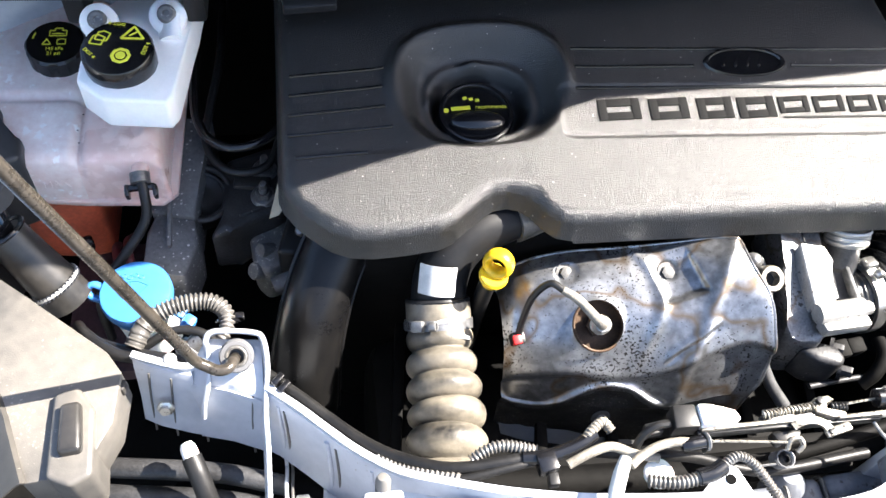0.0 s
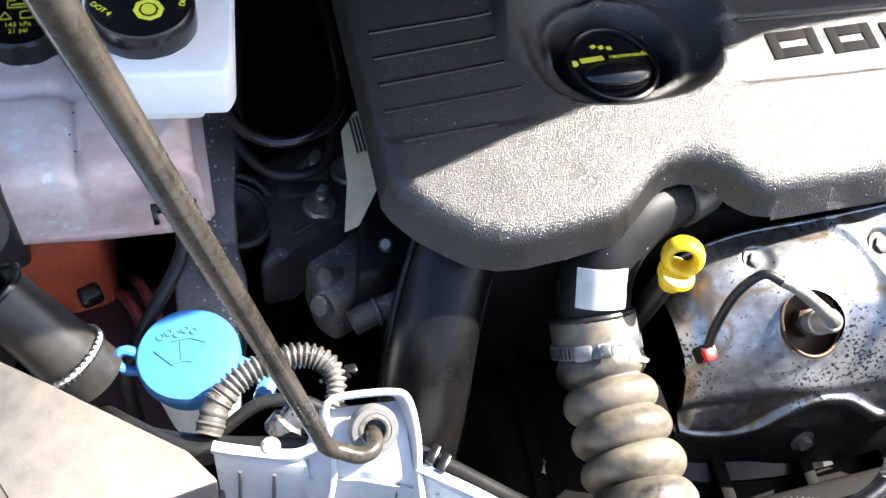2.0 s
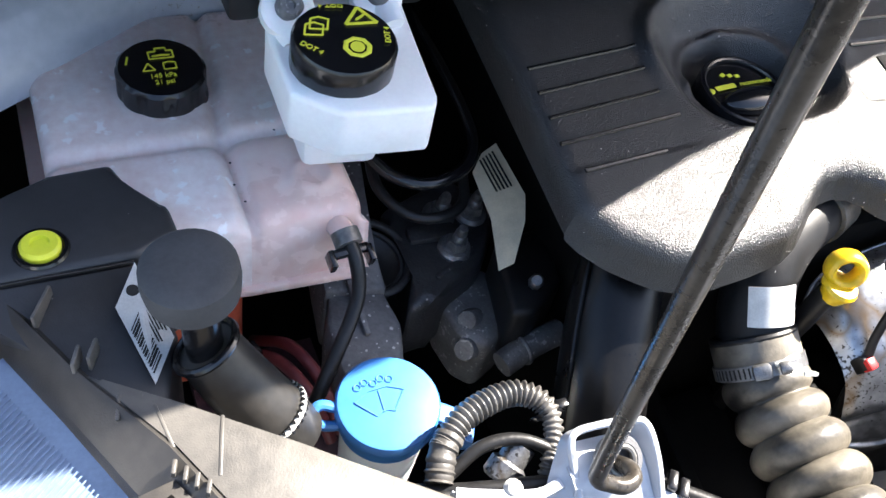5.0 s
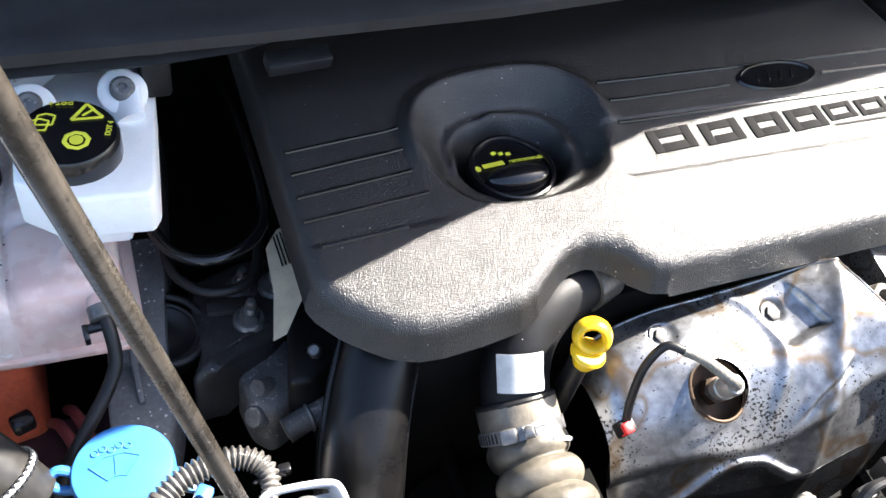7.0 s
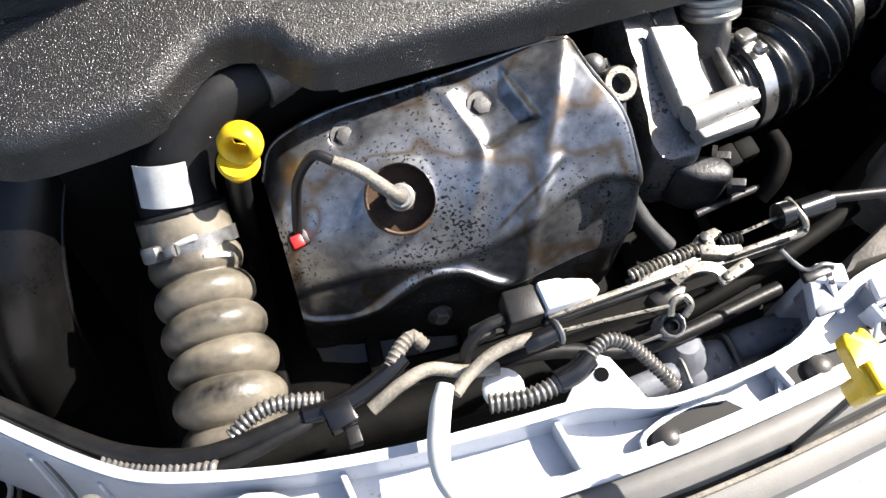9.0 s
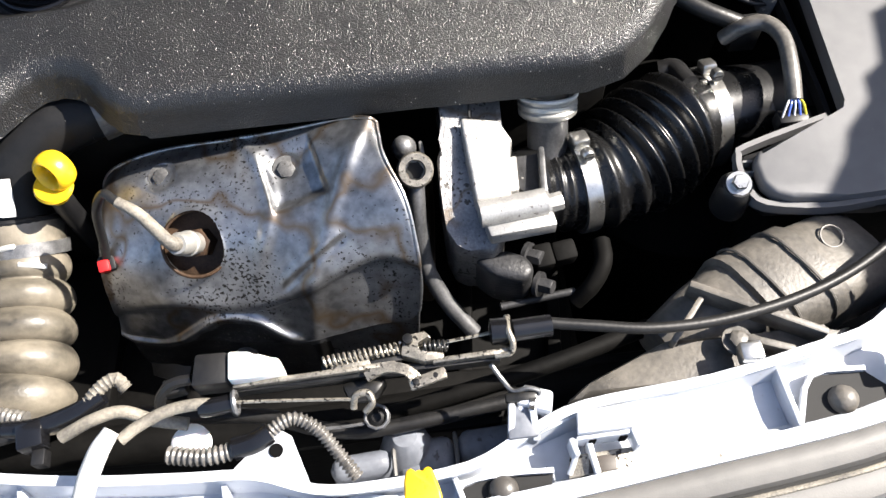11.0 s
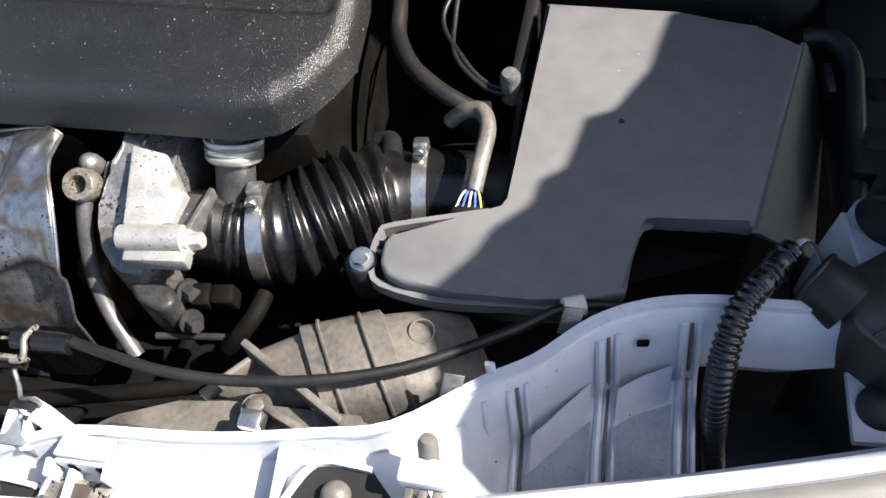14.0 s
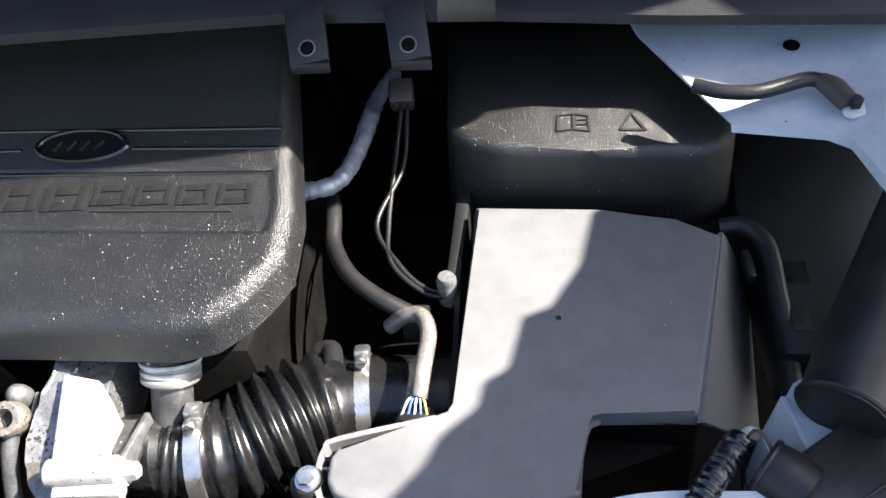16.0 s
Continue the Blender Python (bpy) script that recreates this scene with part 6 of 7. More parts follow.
TR = [Vector((-0.424, 0.667, cz(0.667) + 0.0002)), Vector((-0.405, 0.666, cz(0.666) + 0.0002)), Vector((-0.413, 0.680, cz(0.68) + 0.0002))]
for k in range(3):
    bar(TR[k], TR[(k + 1) % 3], 0.002, 0.0006, bm=bm)
part("warning_triangle", bm, M_PRINT, fc)
for x, y, a in ((-0.428, 0.6835, 170), (-0.4025, 0.655, 75), (-0.449, 0.651, -50)):
    text("DOT 4", 0.0050, (x, y, cz(y) + 0.0002), (5, 0, a), M_PRINT, fc, label="yellow fluid lettering")
for x, y in ((-0.389, 0.709), (-0.448, 0.702)):
    er = part("mounting_ear", tube([(x, y - 0.02, 0.878), (x, y, 0.886), (x, y + 0.004, 0.890)], 0.015, 20, flat=0.5), M_WHITE, bf)
    part("ear_ring", lathe([(0.0165, -0.004), (0.0165, 0.004), (0.0135, 0.006), (0, 0.006)], (x, y, 0.889), (0, -0.6, 0.8), 28), M_WHITE, er)
    part("ear_screw", lathe([(0.0085, 0.0), (0.0085, 0.004), (0.006, 0.0065), (0.0032, 0.0065), (0.0028, 0.004), (0, 0.004)], (x, y - 0.003, 0.894), (0, -0.6, 0.8), 20), M_DULL, er)
part("mounting_bracket", box((-0.365, 0.735, 0.905), (0.02, 0.05, 0.05), 0.004), M_BLACK, bf)
part("mounting_bracket", box((-0.47, 0.735, 0.900), (0.02, 0.04, 0.05), 0.004), M_BLACK, bf)

# ---- chassis casting and engine mount ----
st = thing("strut_tower_flange", "speckled grey cast flange beside the coolant tank", "chassis flange", (-0.40, 0.64, 0.58), kind="structure")
M_SPECK = mat("speckled_grey_casting", (0.11, 0.11, 0.112), 0.6, 0.0, scale=30, vary=0.25, second=(0.17, 0.17, 0.172), bump=0.5, bump_scale=500, dust=(260, 0.34, 0.5, (0.5, 0.49, 0.47)))
part("upper_flange", prism([(-0.420, 0.742, 0.722), (-0.372, 0.736, 0.722), (-0.381, 0.690, 0.712), (-0.386, 0.660, 0.706), (-0.389, 0.622, 0.699), (-0.434, 0.630, 0.700)], -0.07, 0.0, 0.003), M_SPECK, st)
part("lower_flange", prism([(-0.430, 0.634, 0.694), (-0.390, 0.626, 0.694), (-0.386, 0.596, 0.690), (-0.398, 0.556, 0.690), (-0.440, 0.562, 0.690), (-0.438, 0.610, 0.692)], -0.07, 0.0, 0.004), M_SPECK, st)
part("flange_rib", bar((-0.416, 0.700, 0.716), (-0.414, 0.590, 0.693), 0.005, 0.007, 0.002), M_SPECK, st)
em = thing("engine_mount", "dark cast engine mount with rubber bush and bolts", "engine mount", (-0.35, 0.66, 0.60))
RA = Vector((0.20, -0.25, 0.95)).normalized()
part("bush_ring", torus((-0.386, 0.660, 0.690), RA, 0.031, 0.0035, 40, 10), M_MOUNT, em)
part("inner_ring", torus((-0.386, 0.660, 0.686), RA, 0.0255, 0.0022, 36, 8), M_MOUNT, em)
part("rubber_bush", lathe([(0.030, -0.03), (0.026, -0.005), (0.018, -0.010), (0.009, -0.010), (0, -0.008)], (-0.386, 0.660, 0.688), RA, 32), M_RUBBER, em)
part("arm", prism([(-0.366, 0.706), (-0.318, 0.724), (-0.289, 0.727), (-0.268, 0.700), (-0.277, 0.666), (-0.302, 0.634), (-0.350, 0.612), (-0.378, 0.604), (-0.362, 0.634), (-0.352, 0.660), (-0.354, 0.686)], 0.62, 0.690, 0.010, 3), M_MOUNT, em)
part("arm_web", bar((-0.352, 0.672, 0.691), (-0.312, 0.668, 0.692), 0.016, 0.008, 0.003), M_MOUNT, em)
part("arm_rib", bar((-0.345, 0.628, 0.689), (-0.305, 0.646, 0.690), 0.005, 0.006, 0.002), M_MOUNT, em)
NA = Vector((0.05, -0.12, 1)).normalized()
for p in ((-0.319, 0.687, 0.692), (-0.320, 0.651, 0.692), (-0.292, 0.683, 0.692)):
    nb = part("nut", lathe([(0.0088, 0.003), (0.0090, 0.010), (0.0078, 0.0125), (0, 0.0125)], p, NA, 6), M_NUT, em)
    part("nut_flange", lathe([(0.0135, -0.003), (0.0138, 0.001), (0.0115, 0.004), (0, 0.004)], p, NA, 28), M_NUT, nb)
    part("stud", lathe([(0.0052, 0.012), (0.0052, 0.016), (0.0044, 0.017), (0.0052, 0.018), (0.0044, 0.019), (0.0050, 0.021), (0.0036, 0.027), (0, 0.028)], p, NA, 16), M_NUT, nb)
part("lower_bracket", prism([(-0.339, 0.628), (-0.287, 0.652), (-0.283, 0.616), (-0.291, 0.588), (-0.320, 0.574), (-0.334, 0.590)], 0.60, 0.662, 0.008, 3), M_DULL, em, "speckled grey cast bracket")
for p, r in (((-0.322, 0.602, 0.662), 0.0085), ((-0.330, 0.584, 0.650), 0.0095)):
    part("boss", lathe([(r, -0.02), (r, 0.004), (r * 0.85, 0.006), (0, 0.006)], p, (-0.7, -0.4, 0.6), 24), M_DULL, em)
part("side_arm", tube([(-0.312, 0.560, 0.655), (-0.285, 0.567, 0.660), (-0.256, 0.572, 0.662)], 0.0105, 18), M_DULL, em, "grey cast arm")
part("arm_joint", torus((-0.292, 0.5655, 0.659), (1, 0.2, 0.1), 0.0112, 0.0016, 20, 8), M_NUT, em)
part("dark_plate", prism([(-0.290, 0.644), (-0.250, 0.650), (-0.246, 0.628), (-0.254, 0.592), (-0.289, 0.570), (-0.307, 0.574)], 0.64, 0.700, 0.006, 3), M_BLACK, em, "black plastic cover plate")
part("plate_screw", lathe([(0.0058, 0), (0.0058, 0.010), (0.004, 0.012), (0, 0.012)], (-0.279, 0.594, 0.704), (-0.3, -0.4, 0.85), 8), M_NUT, em)

solo("coolant_hose", tube([(-0.388, 0.90, 0.772), (-0.387, 0.80, 0.768), (-0.385, 0.722, 0.762), (-0.378, 0.691, 0.758), (-0.365, 0.674, 0.756), (-0.344, 0.666, 0.755), (-0.317, 0.673, 0.756), (-0.298, 0.694, 0.758), (-0.290, 0.730, 0.760), (-0.288, 0.80, 0.765), (-0.29, 0.88, 0.77)], 0.0050, 16), M_SMOOTH,
     "black rubber hose looped beside the engine", "hose")
solo("vacuum_line", tube([(-0.362, 0.90, 0.75), (-0.363, 0.80, 0.752), (-0.372, 0.730, 0.745), (-0.376, 0.690, 0.735), (-0.360, 0.664, 0.728), (-0.336, 0.657, 0.726), (-0.312, 0.668, 0.726), (-0.300, 0.70, 0.73)], 0.0044, 12), M_RUBBER, "thin black line behind the coolant hose", "hose")
tg = thing("paper_tag", "creased cream paper tag with printed rows", "paper tag", (-0.285, 0.65, 0.74))
part("tag_sheet", sheet([[(-0.297, 0.688, 0.735), (-0.302, 0.640, 0.732), (-0.312, 0.600, 0.722)], [(-0.285, 0.700, 0.742), (-0.288, 0.645, 0.738), (-0.302, 0.598, 0.730)], [(-0.270, 0.706, 0.745), (-0.270, 0.650, 0.742), (-0.280, 0.628, 0.738)]], 0.0006), M_TAG, tg)
for k in range(5):
    part("print_row", bar((-0.289 + 0.003 * k, 0.694 + 0.001 * k, 0.7412 + 0.0008 * k), (-0.2895 + 0.003 * k, 0.660, 0.7400 + 0.0008 * k), 0.0014, 0.0006), M_INK, tg)
for p in ([(-0.49, 0.66, 0.60), (-0.475, 0.61, 0.66), (-0.462, 0.57, 0.67), (-0.452, 0.545, 0.64)], [(-0.475, 0.67, 0.60), (-0.463, 0.615, 0.665), (-0.452, 0.575, 0.672), (-0.445, 0.55, 0.64)]):
    solo("brake_pipe", tube(p, 0.0045, 10), M_REDPIPE, "dark red pipe running below the coolant tank", "pipe", group="red pipes")
solo("inner_panel", prism([(-0.53, 0.50), (-0.43, 0.50), (-0.43, 0.66), (-0.53, 0.66)], 0.58, 0.60), M_LINING, "dark mauve chassis panel below the tank", "chassis panel", kind="structure")
solo("pipe_clip", box((-0.497, 0.600, 0.690), (0.016, 0.014, 0.012), 0.003, (0, 0, 20)), M_SMOOTH, "small black clip on the pipes", "clip")

solo("wall_left_wing", sheet([[(-0.72, 0.710, 0.780), (-0.72, 0.740, 0.825), (-0.72, 0.800, 0.855), (-0.72, 0.950, 0.865)], [(-0.60, 0.785, 0.780), (-0.60, 0.800, 0.830), (-0.60, 0.825, 0.852), (-0.60, 0.950, 0.860)], [(-0.50, 0.850, 0.780), (-0.50, 0.850, 0.832), (-0.50, 0.860, 0.848), (-0.50, 0.950, 0.855)], [(-0.40, 0.855, 0.780), (-0.40, 0.855, 0.835), (-0.40, 0.862, 0.846), (-0.40, 0.950, 0.850)]], 0.003), M_PAINT,
     "white painted inner wing behind the coolant tank", "inner wing", kind="structure")

# ---- washer filler ----
wf = thing("washer_filler", "bright blue washer fluid cap on a white neck", "washer cap", (-0.432, 0.513, 0.62))
WA = Vector((-0.04, -0.06, 1)).normalized()
part("neck", lathe([(0.026, -0.09), (0.028, -0.03), (0.029, -0.012), (0, -0.012)], (-0.433, 0.513, 0.735), WA, 32), M_WHITE, wf)
cp = part("cap", lathe([(0.030, -0.024), (0.0305, -0.014), (0.0330, -0.011), (0.0330, -0.003), (0.0315, -0.0005), (0.0295, 0.0), (0, 0.0005)], (-0.433, 0.513, 0.736), WA, 48), M_BLUE, wf)
wz = lambda x, y: 0.7368 + 0.04 * (x + 0.433) + 0.06 * (y - 0.513)
bm = bmesh.new()
FAN = [(radians(a), r) for a, r in ((50, 0.0250), (75, 0.0250), (105, 0.0250), (130, 0.0250), (130, 0.009), (105, 0.009), (75, 0.009), (50, 0.009))]
FP = [Vector((-0.437 + r * math.cos(a), 0.499 + r * math.sin(a), 0)) for a, r in FAN]
for k in range(8):
    a, b = FP[k], FP[(k + 1) % 8]
    a, b = Vector((a.x, a.y, wz(a.x, a.y))), Vector((b.x, b.y, wz(b.x, b.y)))
    bar(a, b, 0.0009, 0.0004, bm=bm)
bar((-0.4375, 0.507, wz(-0.4375, 0.507)), (-0.4365, 0.522, wz(-0.4365, 0.522)), 0.0009, 0.0004, bm=bm)
for k in range(5):
    x, y = -0.4485 + 0.0052 * k, 0.5275 + 0.002 * (k % 2)
    part("moulded_drop", torus((x, y, wz(x, y)), (0, 0, 1), 0.0022, 0.0004, 12, 5, 0.6), M_BLUE, cp)
part("wiper_symbol", bm, M_BLUE, cp)
part("finger_tab", tube([(-0.462, 0.522, 0.728), (-0.472, 0.526, 0.730), (-0.478, 0.523, 0.727), (-0.474, 0.517, 0.722), (-0.462, 0.513, 0.722)], 0.0034, 10, flat=1.5), M_BLUE, cp)
part("hinge_strap", box((-0.398, 0.500, 0.724), (0.022, 0.014, 0.004), 0.0015, (0, 15, -30)), M_BLUE, cp)
part("hinge_foot", box((-0.388, 0.489, 0.712), (0.012, 0.016, 0.014), 0.003, (0, 15, -30)), M_BLUE, cp)

# ---- conduit and small cables beside the washer neck ----
cd = thing("wiring_conduit", "split corrugated wiring conduit arched beside the washer cap", "conduit", (-0.38, 0.47, 0.74))
corr = lambda pitch, depth: (lambda s: 1 + depth * math.sin(2 * math.pi * s / pitch))
part("conduit_tube", tube([(-0.420, 0.466, 0.752), (-0.402, 0.4785, 0.756), (-0.380, 0.4850, 0.757), (-0.361, 0.4850, 0.756), (-0.3485, 0.4755, 0.754), (-0.3475, 0.460, 0.750), (-0.357, 0.444, 0.745), (-0.364, 0.434, 0.738)], [0.0074, 0.0074, 0.0074, 0.0073, 0.0070, 0.0058, 0.0050, 0.0048], 18, 10, step=0.0006, rfun=corr(0.0039, 0.17)), M_CONDUIT, cd, angle=80)
part("taped_end", tube([(-0.412, 0.472, 0.754), (-0.420, 0.464, 0.751), (-0.427, 0.450, 0.745)], 0.0086, 14, 8, step=0.0015, rfun=lambda s: 1 + 0.06 * math.sin(s * 900) + 0.05 * math.sin(s * 2300)), M_TRIM, cd, "crumpled silvery taped end")
part("cable_tie", torus((-0.3465, 0.470, 0.746), (0, 1, 0.35), 0.0098, 0.0015, 20, 6), M_SMOOTH, cd)
part("tie_head", box((-0.336, 0.472, 0.750), (0.008, 0.006, 0.008), 0.001), M_SMOOTH, cd)
for k, p in enumerate(((-0.500, 0.690), (-0.489, 0.668), (-0.4865, 0.690), (-0.486, 0.652), (-0.55, 0.70), (-0.45, 0.714))):
    part("dirt_speck", lathe([(0.0009, 0), (0, 0.0005)], (*p, 0.7835 + 0.0016 * (k % 2)), (0, 0, 1), 8), M_INK, ct)
for p, r in (([(-0.47, 0.470, 0.725), (-0.44, 0.452, 0.738), (-0.41, 0.440, 0.745), (-0.38, 0.432, 0.748), (-0.35, 0.424, 0.750)], 0.0050), ([(-0.42, 0.455, 0.735), (-0.395, 0.462, 0.748), (-0.370, 0.458, 0.750), (-0.345, 0.440, 0.745)], 0.0042), ([(-0.49, 0.50, 0.70), (-0.475, 0.475, 0.73), (-0.445, 0.447, 0.742), (-0.42, 0.44, 0.742)], 0.0055)):
    solo("wiring_cable", tube(p, r, 10), M_RUBBER, "black wiring cable on the front panel", "cable", group="cables by the headlamp")
solo("hose_joint", lathe([(0.010, -0.012), (0.012, -0.010), (0.012, 0.0), (0.009, 0.002), (0.009, 0.014), (0, 0.014)], (-0.378, 0.452, 0.735), (0.5, 0.3, 0.4), 20), M_CAST, "grey ribbed hose joint below the conduit", "hose joint")
solo("round_clip", lathe([(0.005, 0), (0.006, 0.003), (0.004, 0.006), (0, 0.0065)], (-0.393, 0.4290, 0.7565), (0, -0.3, 1), 16), M_PAPER, "small white round clip on the panel", "clip")

# ---- left headlamp ----
hl = thing("headlamp", "headlamp housing with dusty plastic trim and clear lens", "headlamp", (-0.58, 0.50, 0.60))
part("housing", prism([(-0.66, 0.66), (-0.618, 0.672), (-0.599, 0.690), (-0.560, 0.692), (-0.555, 0.662), (-0.534, 0.650), (-0.532, 0.626), (-0.558, 0.613), (-0.66, 0.612)], 0.70, 0.798, 0.005, 3), M_LAMP, hl)
bm = prism([(-0.66, 0.612, 0.794), (-0.559, 0.611, 0.794), (-0.546, 0.565, 0.780), (-0.562, 0.520, 0.778), (-0.598, 0.545, 0.782), (-0.636, 0.588, 0.788)], -0.10, 0.0, 0.003)
part("housing_slope", bm, M_LAMP, hl)
lp = [Vector((-0.5605, 0.6085, 0.7965)), Vector((-0.5490, 0.5600, 0.7850)), Vector((-0.5640, 0.5340, 0.7835)), Vector((-0.5755, 0.5830, 0.7920))]
lbq = part("type_label", sheet([[lp[0] + Vector((0, 0, 0.001)), lp[1] + Vector((0, 0, 0.001))], [lp[3] + Vector((0, 0, 0.001)), lp[2] + Vector((0, 0, 0.001))]], 0.0004), M_PAPER, hl, "white type label with bars")
nrm = (lp[1] - lp[0]).cross(lp[3] - lp[0]).normalized()
nrm = nrm if nrm.z > 0 else -nrm
for k in range(14):
    f = 0.36 + 0.55 * k / 13
    a = lp[0].lerp(lp[1], f).lerp(lp[3].lerp(lp[2], f), 0.52) + nrm * 0.0017
    b = lp[0].lerp(lp[1], f).lerp(lp[3].lerp(lp[2], f), 0.92) + nrm * 0.0017
    part("label_bar", bar(a, b, 0.0006 + 0.0008 * (k * 7 % 3) / 2, 0.0004, up=nrm), M_INK, lbq)
for k in range(5):
    a = lp[0].lerp(lp[1], 0.30).lerp(lp[3].lerp(lp[2], 0.30), 0.10 + 0.08 * k) + nrm * 0.0017
    b = lp[0].lerp(lp[1], 0.85 - 0.07 * (k % 3)).lerp(lp[3].lerp(lp[2], 0.85), 0.10 + 0.08 * k) + nrm * 0.0017
    part("label_line", bar(a, b, 0.0008, 0.0004, up=nrm), M_INK, lbq)
c = lp[0].lerp(lp[1], 0.14).lerp(lp[3].lerp(lp[2], 0.14), 0.4) + nrm * 0.0015
part("label_dot", lathe([(0.0036, 0), (0.0036, 0.0005), (0, 0.0005)], c, nrm, 16), M_INK, lbq)
yp = part("yellow_plug", lathe([(0.0110, -0.004), (0.0112, 0.003), (0.0095, 0.005), (0.0055, 0.005), (0.005, 0.002), (0, 0.002)], (-0.607, 0.630, 0.799), (0, 0, 1), 28), M_LEMON, hl, "lemon yellow adjuster plug")
part("hex_socket", lathe([(0.0052, 0), (0.0052, 0.0006), (0, 0.0006)], (-0.607, 0.630, 0.8012), (0, 0, 1), 6), M_LEMON, yp, "hexagon socket")
part("plug_recess", torus((-0.607, 0.630, 0.7985), (0, 0, 1), 0.0135, 0.002, 28, 6), M_SMOOTH, hl)
TRIM = [(-0.602, 0.552), (-0.590, 0.540), (-0.557, 0.518), (-0.503, 0.476), (-0.437, 0.423), (-0.424, 0.404), (-0.427, 0.362), (-0.446, 0.322), (-0.488, 0.318), (-0.505, 0.372), (-0.523, 0.412), (-0.540, 0.448), (-0.562, 0.494)]
part("trim", prism([(x, y, 0.790 - 0.03 * max(0, 0.42 - y)) for x, y in TRIM], -0.045, 0.0, 0.003), M_TRIM, hl, "faded grey-beige plastic trim")
BI = [(-0.640, 0.628), (-0.622, 0.596), (-0.600, 0.554), (-0.562, 0.494), (-0.540, 0.448), (-0.523, 0.412), (-0.505, 0.372), (-0.485, 0.318)]
BO = [(-0.660, 0.640), (-0.636, 0.588), (-0.611, 0.538), (-0.585, 0.482), (-0.567, 0.446), (-0.552, 0.424), (-0.532, 0.375), (-0.508, 0.310)]
# band faces away from the sun; that shade is in its colour
part("trim_band", sheet([[(x, y, 0.7885) for x, y in BI], [(x - 0.003, y - 0.001, 0.7915) for x, y in BI], [(x - 0.008, y - 0.002, 0.7885) for x, y in BI], [(x, y, 0.776) for x, y in BO], [(x - 0.002, y - 0.002, 0.755) for x, y in BO]], 0.002), M_BAND, hl, "sloping outer trim band, colour darkened for its shade")
for a, b in (((-0.606, 0.603), (-0.617, 0.583)), ((-0.588, 0.562), (-0.594, 0.550)), ((-0.597, 0.560), (-0.602, 0.548))):
    part("lamp_tab", bar((*a, 0.793), (*b, 0.793), 0.0022, 0.012, 0.0008), M_TRIM, hl)
part("slope_fold", bar((-0.655, 0.6125, 0.795), (-0.5605, 0.6112, 0.795), 0.0016, 0.0016, 0.0005), M_SATIN, hl)
for a, b in (((-0.567, 0.519), (-0.563, 0.492)), ((-0.536, 0.503), (-0.545, 0.470)), ((-0.583, 0.53), (-0.586, 0.515))):
    part("trim_rib", bar((*a, 0.7896), (*b, 0.7896), 0.0020, 0.0016, 0.0006), M_TRIM, hl)
for k in range(4):
    part("trim_tooth", box((-0.565 + 0.0045 * k, 0.480 - 0.005 * k, 0.7915), (0.0022, 0.008, 0.005), 0.0006, (0, 0, -20)), M_TRIM, hl)
lc = part("lens_clip", prism([(-0.586, 0.472), (-0.566, 0.476), (-0.558, 0.460), (-0.562, 0.444), (-0.574, 0.440), (-0.584, 0.456)], 0.770, 0.7885, 0.001), M_BAND, hl)
part("clip_recess", box((-0.571, 0.459, 0.7888), (0.012, 0.015, 0.0012), 0.0004, (0, 0, 25)), M_VOID, lc)
part("clip_spring", box((-0.571, 0.459, 0.7898), (0.006, 0.010, 0.003), 0.001, (0, 0, 40)), M_ZINC, lc)
part("lens", sheet([[(x - 0.001, y - 0.001, 0.764) for x, y in BO[1:]], [(x - 0.05, y - 0.045, 0.757) for x, y in BO[1:]], [(x - 0.11, y - 0.10, 0.738) for x, y in BO[1:]], [(x - 0.16, y - 0.15, 0.66) for x, y in BO[1:]]], 0.003), M_LENS, hl, "clear bluish headlamp lens")
for k in range(48):
    f = k / 47
    a = Vector((-0.645, 0.578, 0.7645)).lerp(Vector((-0.572, 0.432, 0.7645)), f)
    b = Vector((-0.690, 0.545, 0.7585)).lerp(Vector((-0.617, 0.395, 0.7585)), f)
    part("lens_flute", bar(a, b, 0.0008, 0.0008), M_LENS, hl)
part("mounting_lug", prism([(-0.472, 0.385), (-0.455, 0.392), (-0.440, 0.372), (-0.436, 0.318), (-0.452, 0.310), (-0.470, 0.318)], 0.735, 0.796, 0.004, 3), M_TRIM, hl)
part("lug_insert", prism([(-0.464, 0.374), (-0.449, 0.376), (-0.444, 0.335), (-0.462, 0.333)], 0.790, 0.804, 0.004, 3), M_SATIN, hl, "dark clip insert")
part("corner_clip", box((-0.4250, 0.396, 0.778), (0.007, 0.010, 0.012), 0.002, (0, 0, -14)), M_BAND, hl)

ad = thing("lamp_tube", "black plastic tube with a domed rubber cap", "plastic tube", (-0.51, 0.53, 0.66))
part("tube_body", tube([(-0.535, 0.545, 0.792), (-0.523, 0.537, 0.770), (-0.506, 0.525, 0.742), (-0.494, 0.517, 0.72)], [0.0182, 0.0198, 0.0218, 0.0225], 32, 6), M_SATIN, ad)
part("tube_mouth", torus((-0.535, 0.545, 0.793), (-0.45, 0.3, 0.85), 0.0185, 0.0024, 28, 8), M_SMOOTH, ad)
part("base_ring", torus((-0.504, 0.5235, 0.738), (-0.5, 0.36, 0.8), 0.0232, 0.0018, 36, 8), M_PAPER, ad, "pale serrated base ring")
e1 = Vector((-0.5, 0.36, 0.8)).normalized()
e2 = e1.cross(Vector((0, 0, 1))).normalized()
e3 = e1.cross(e2)
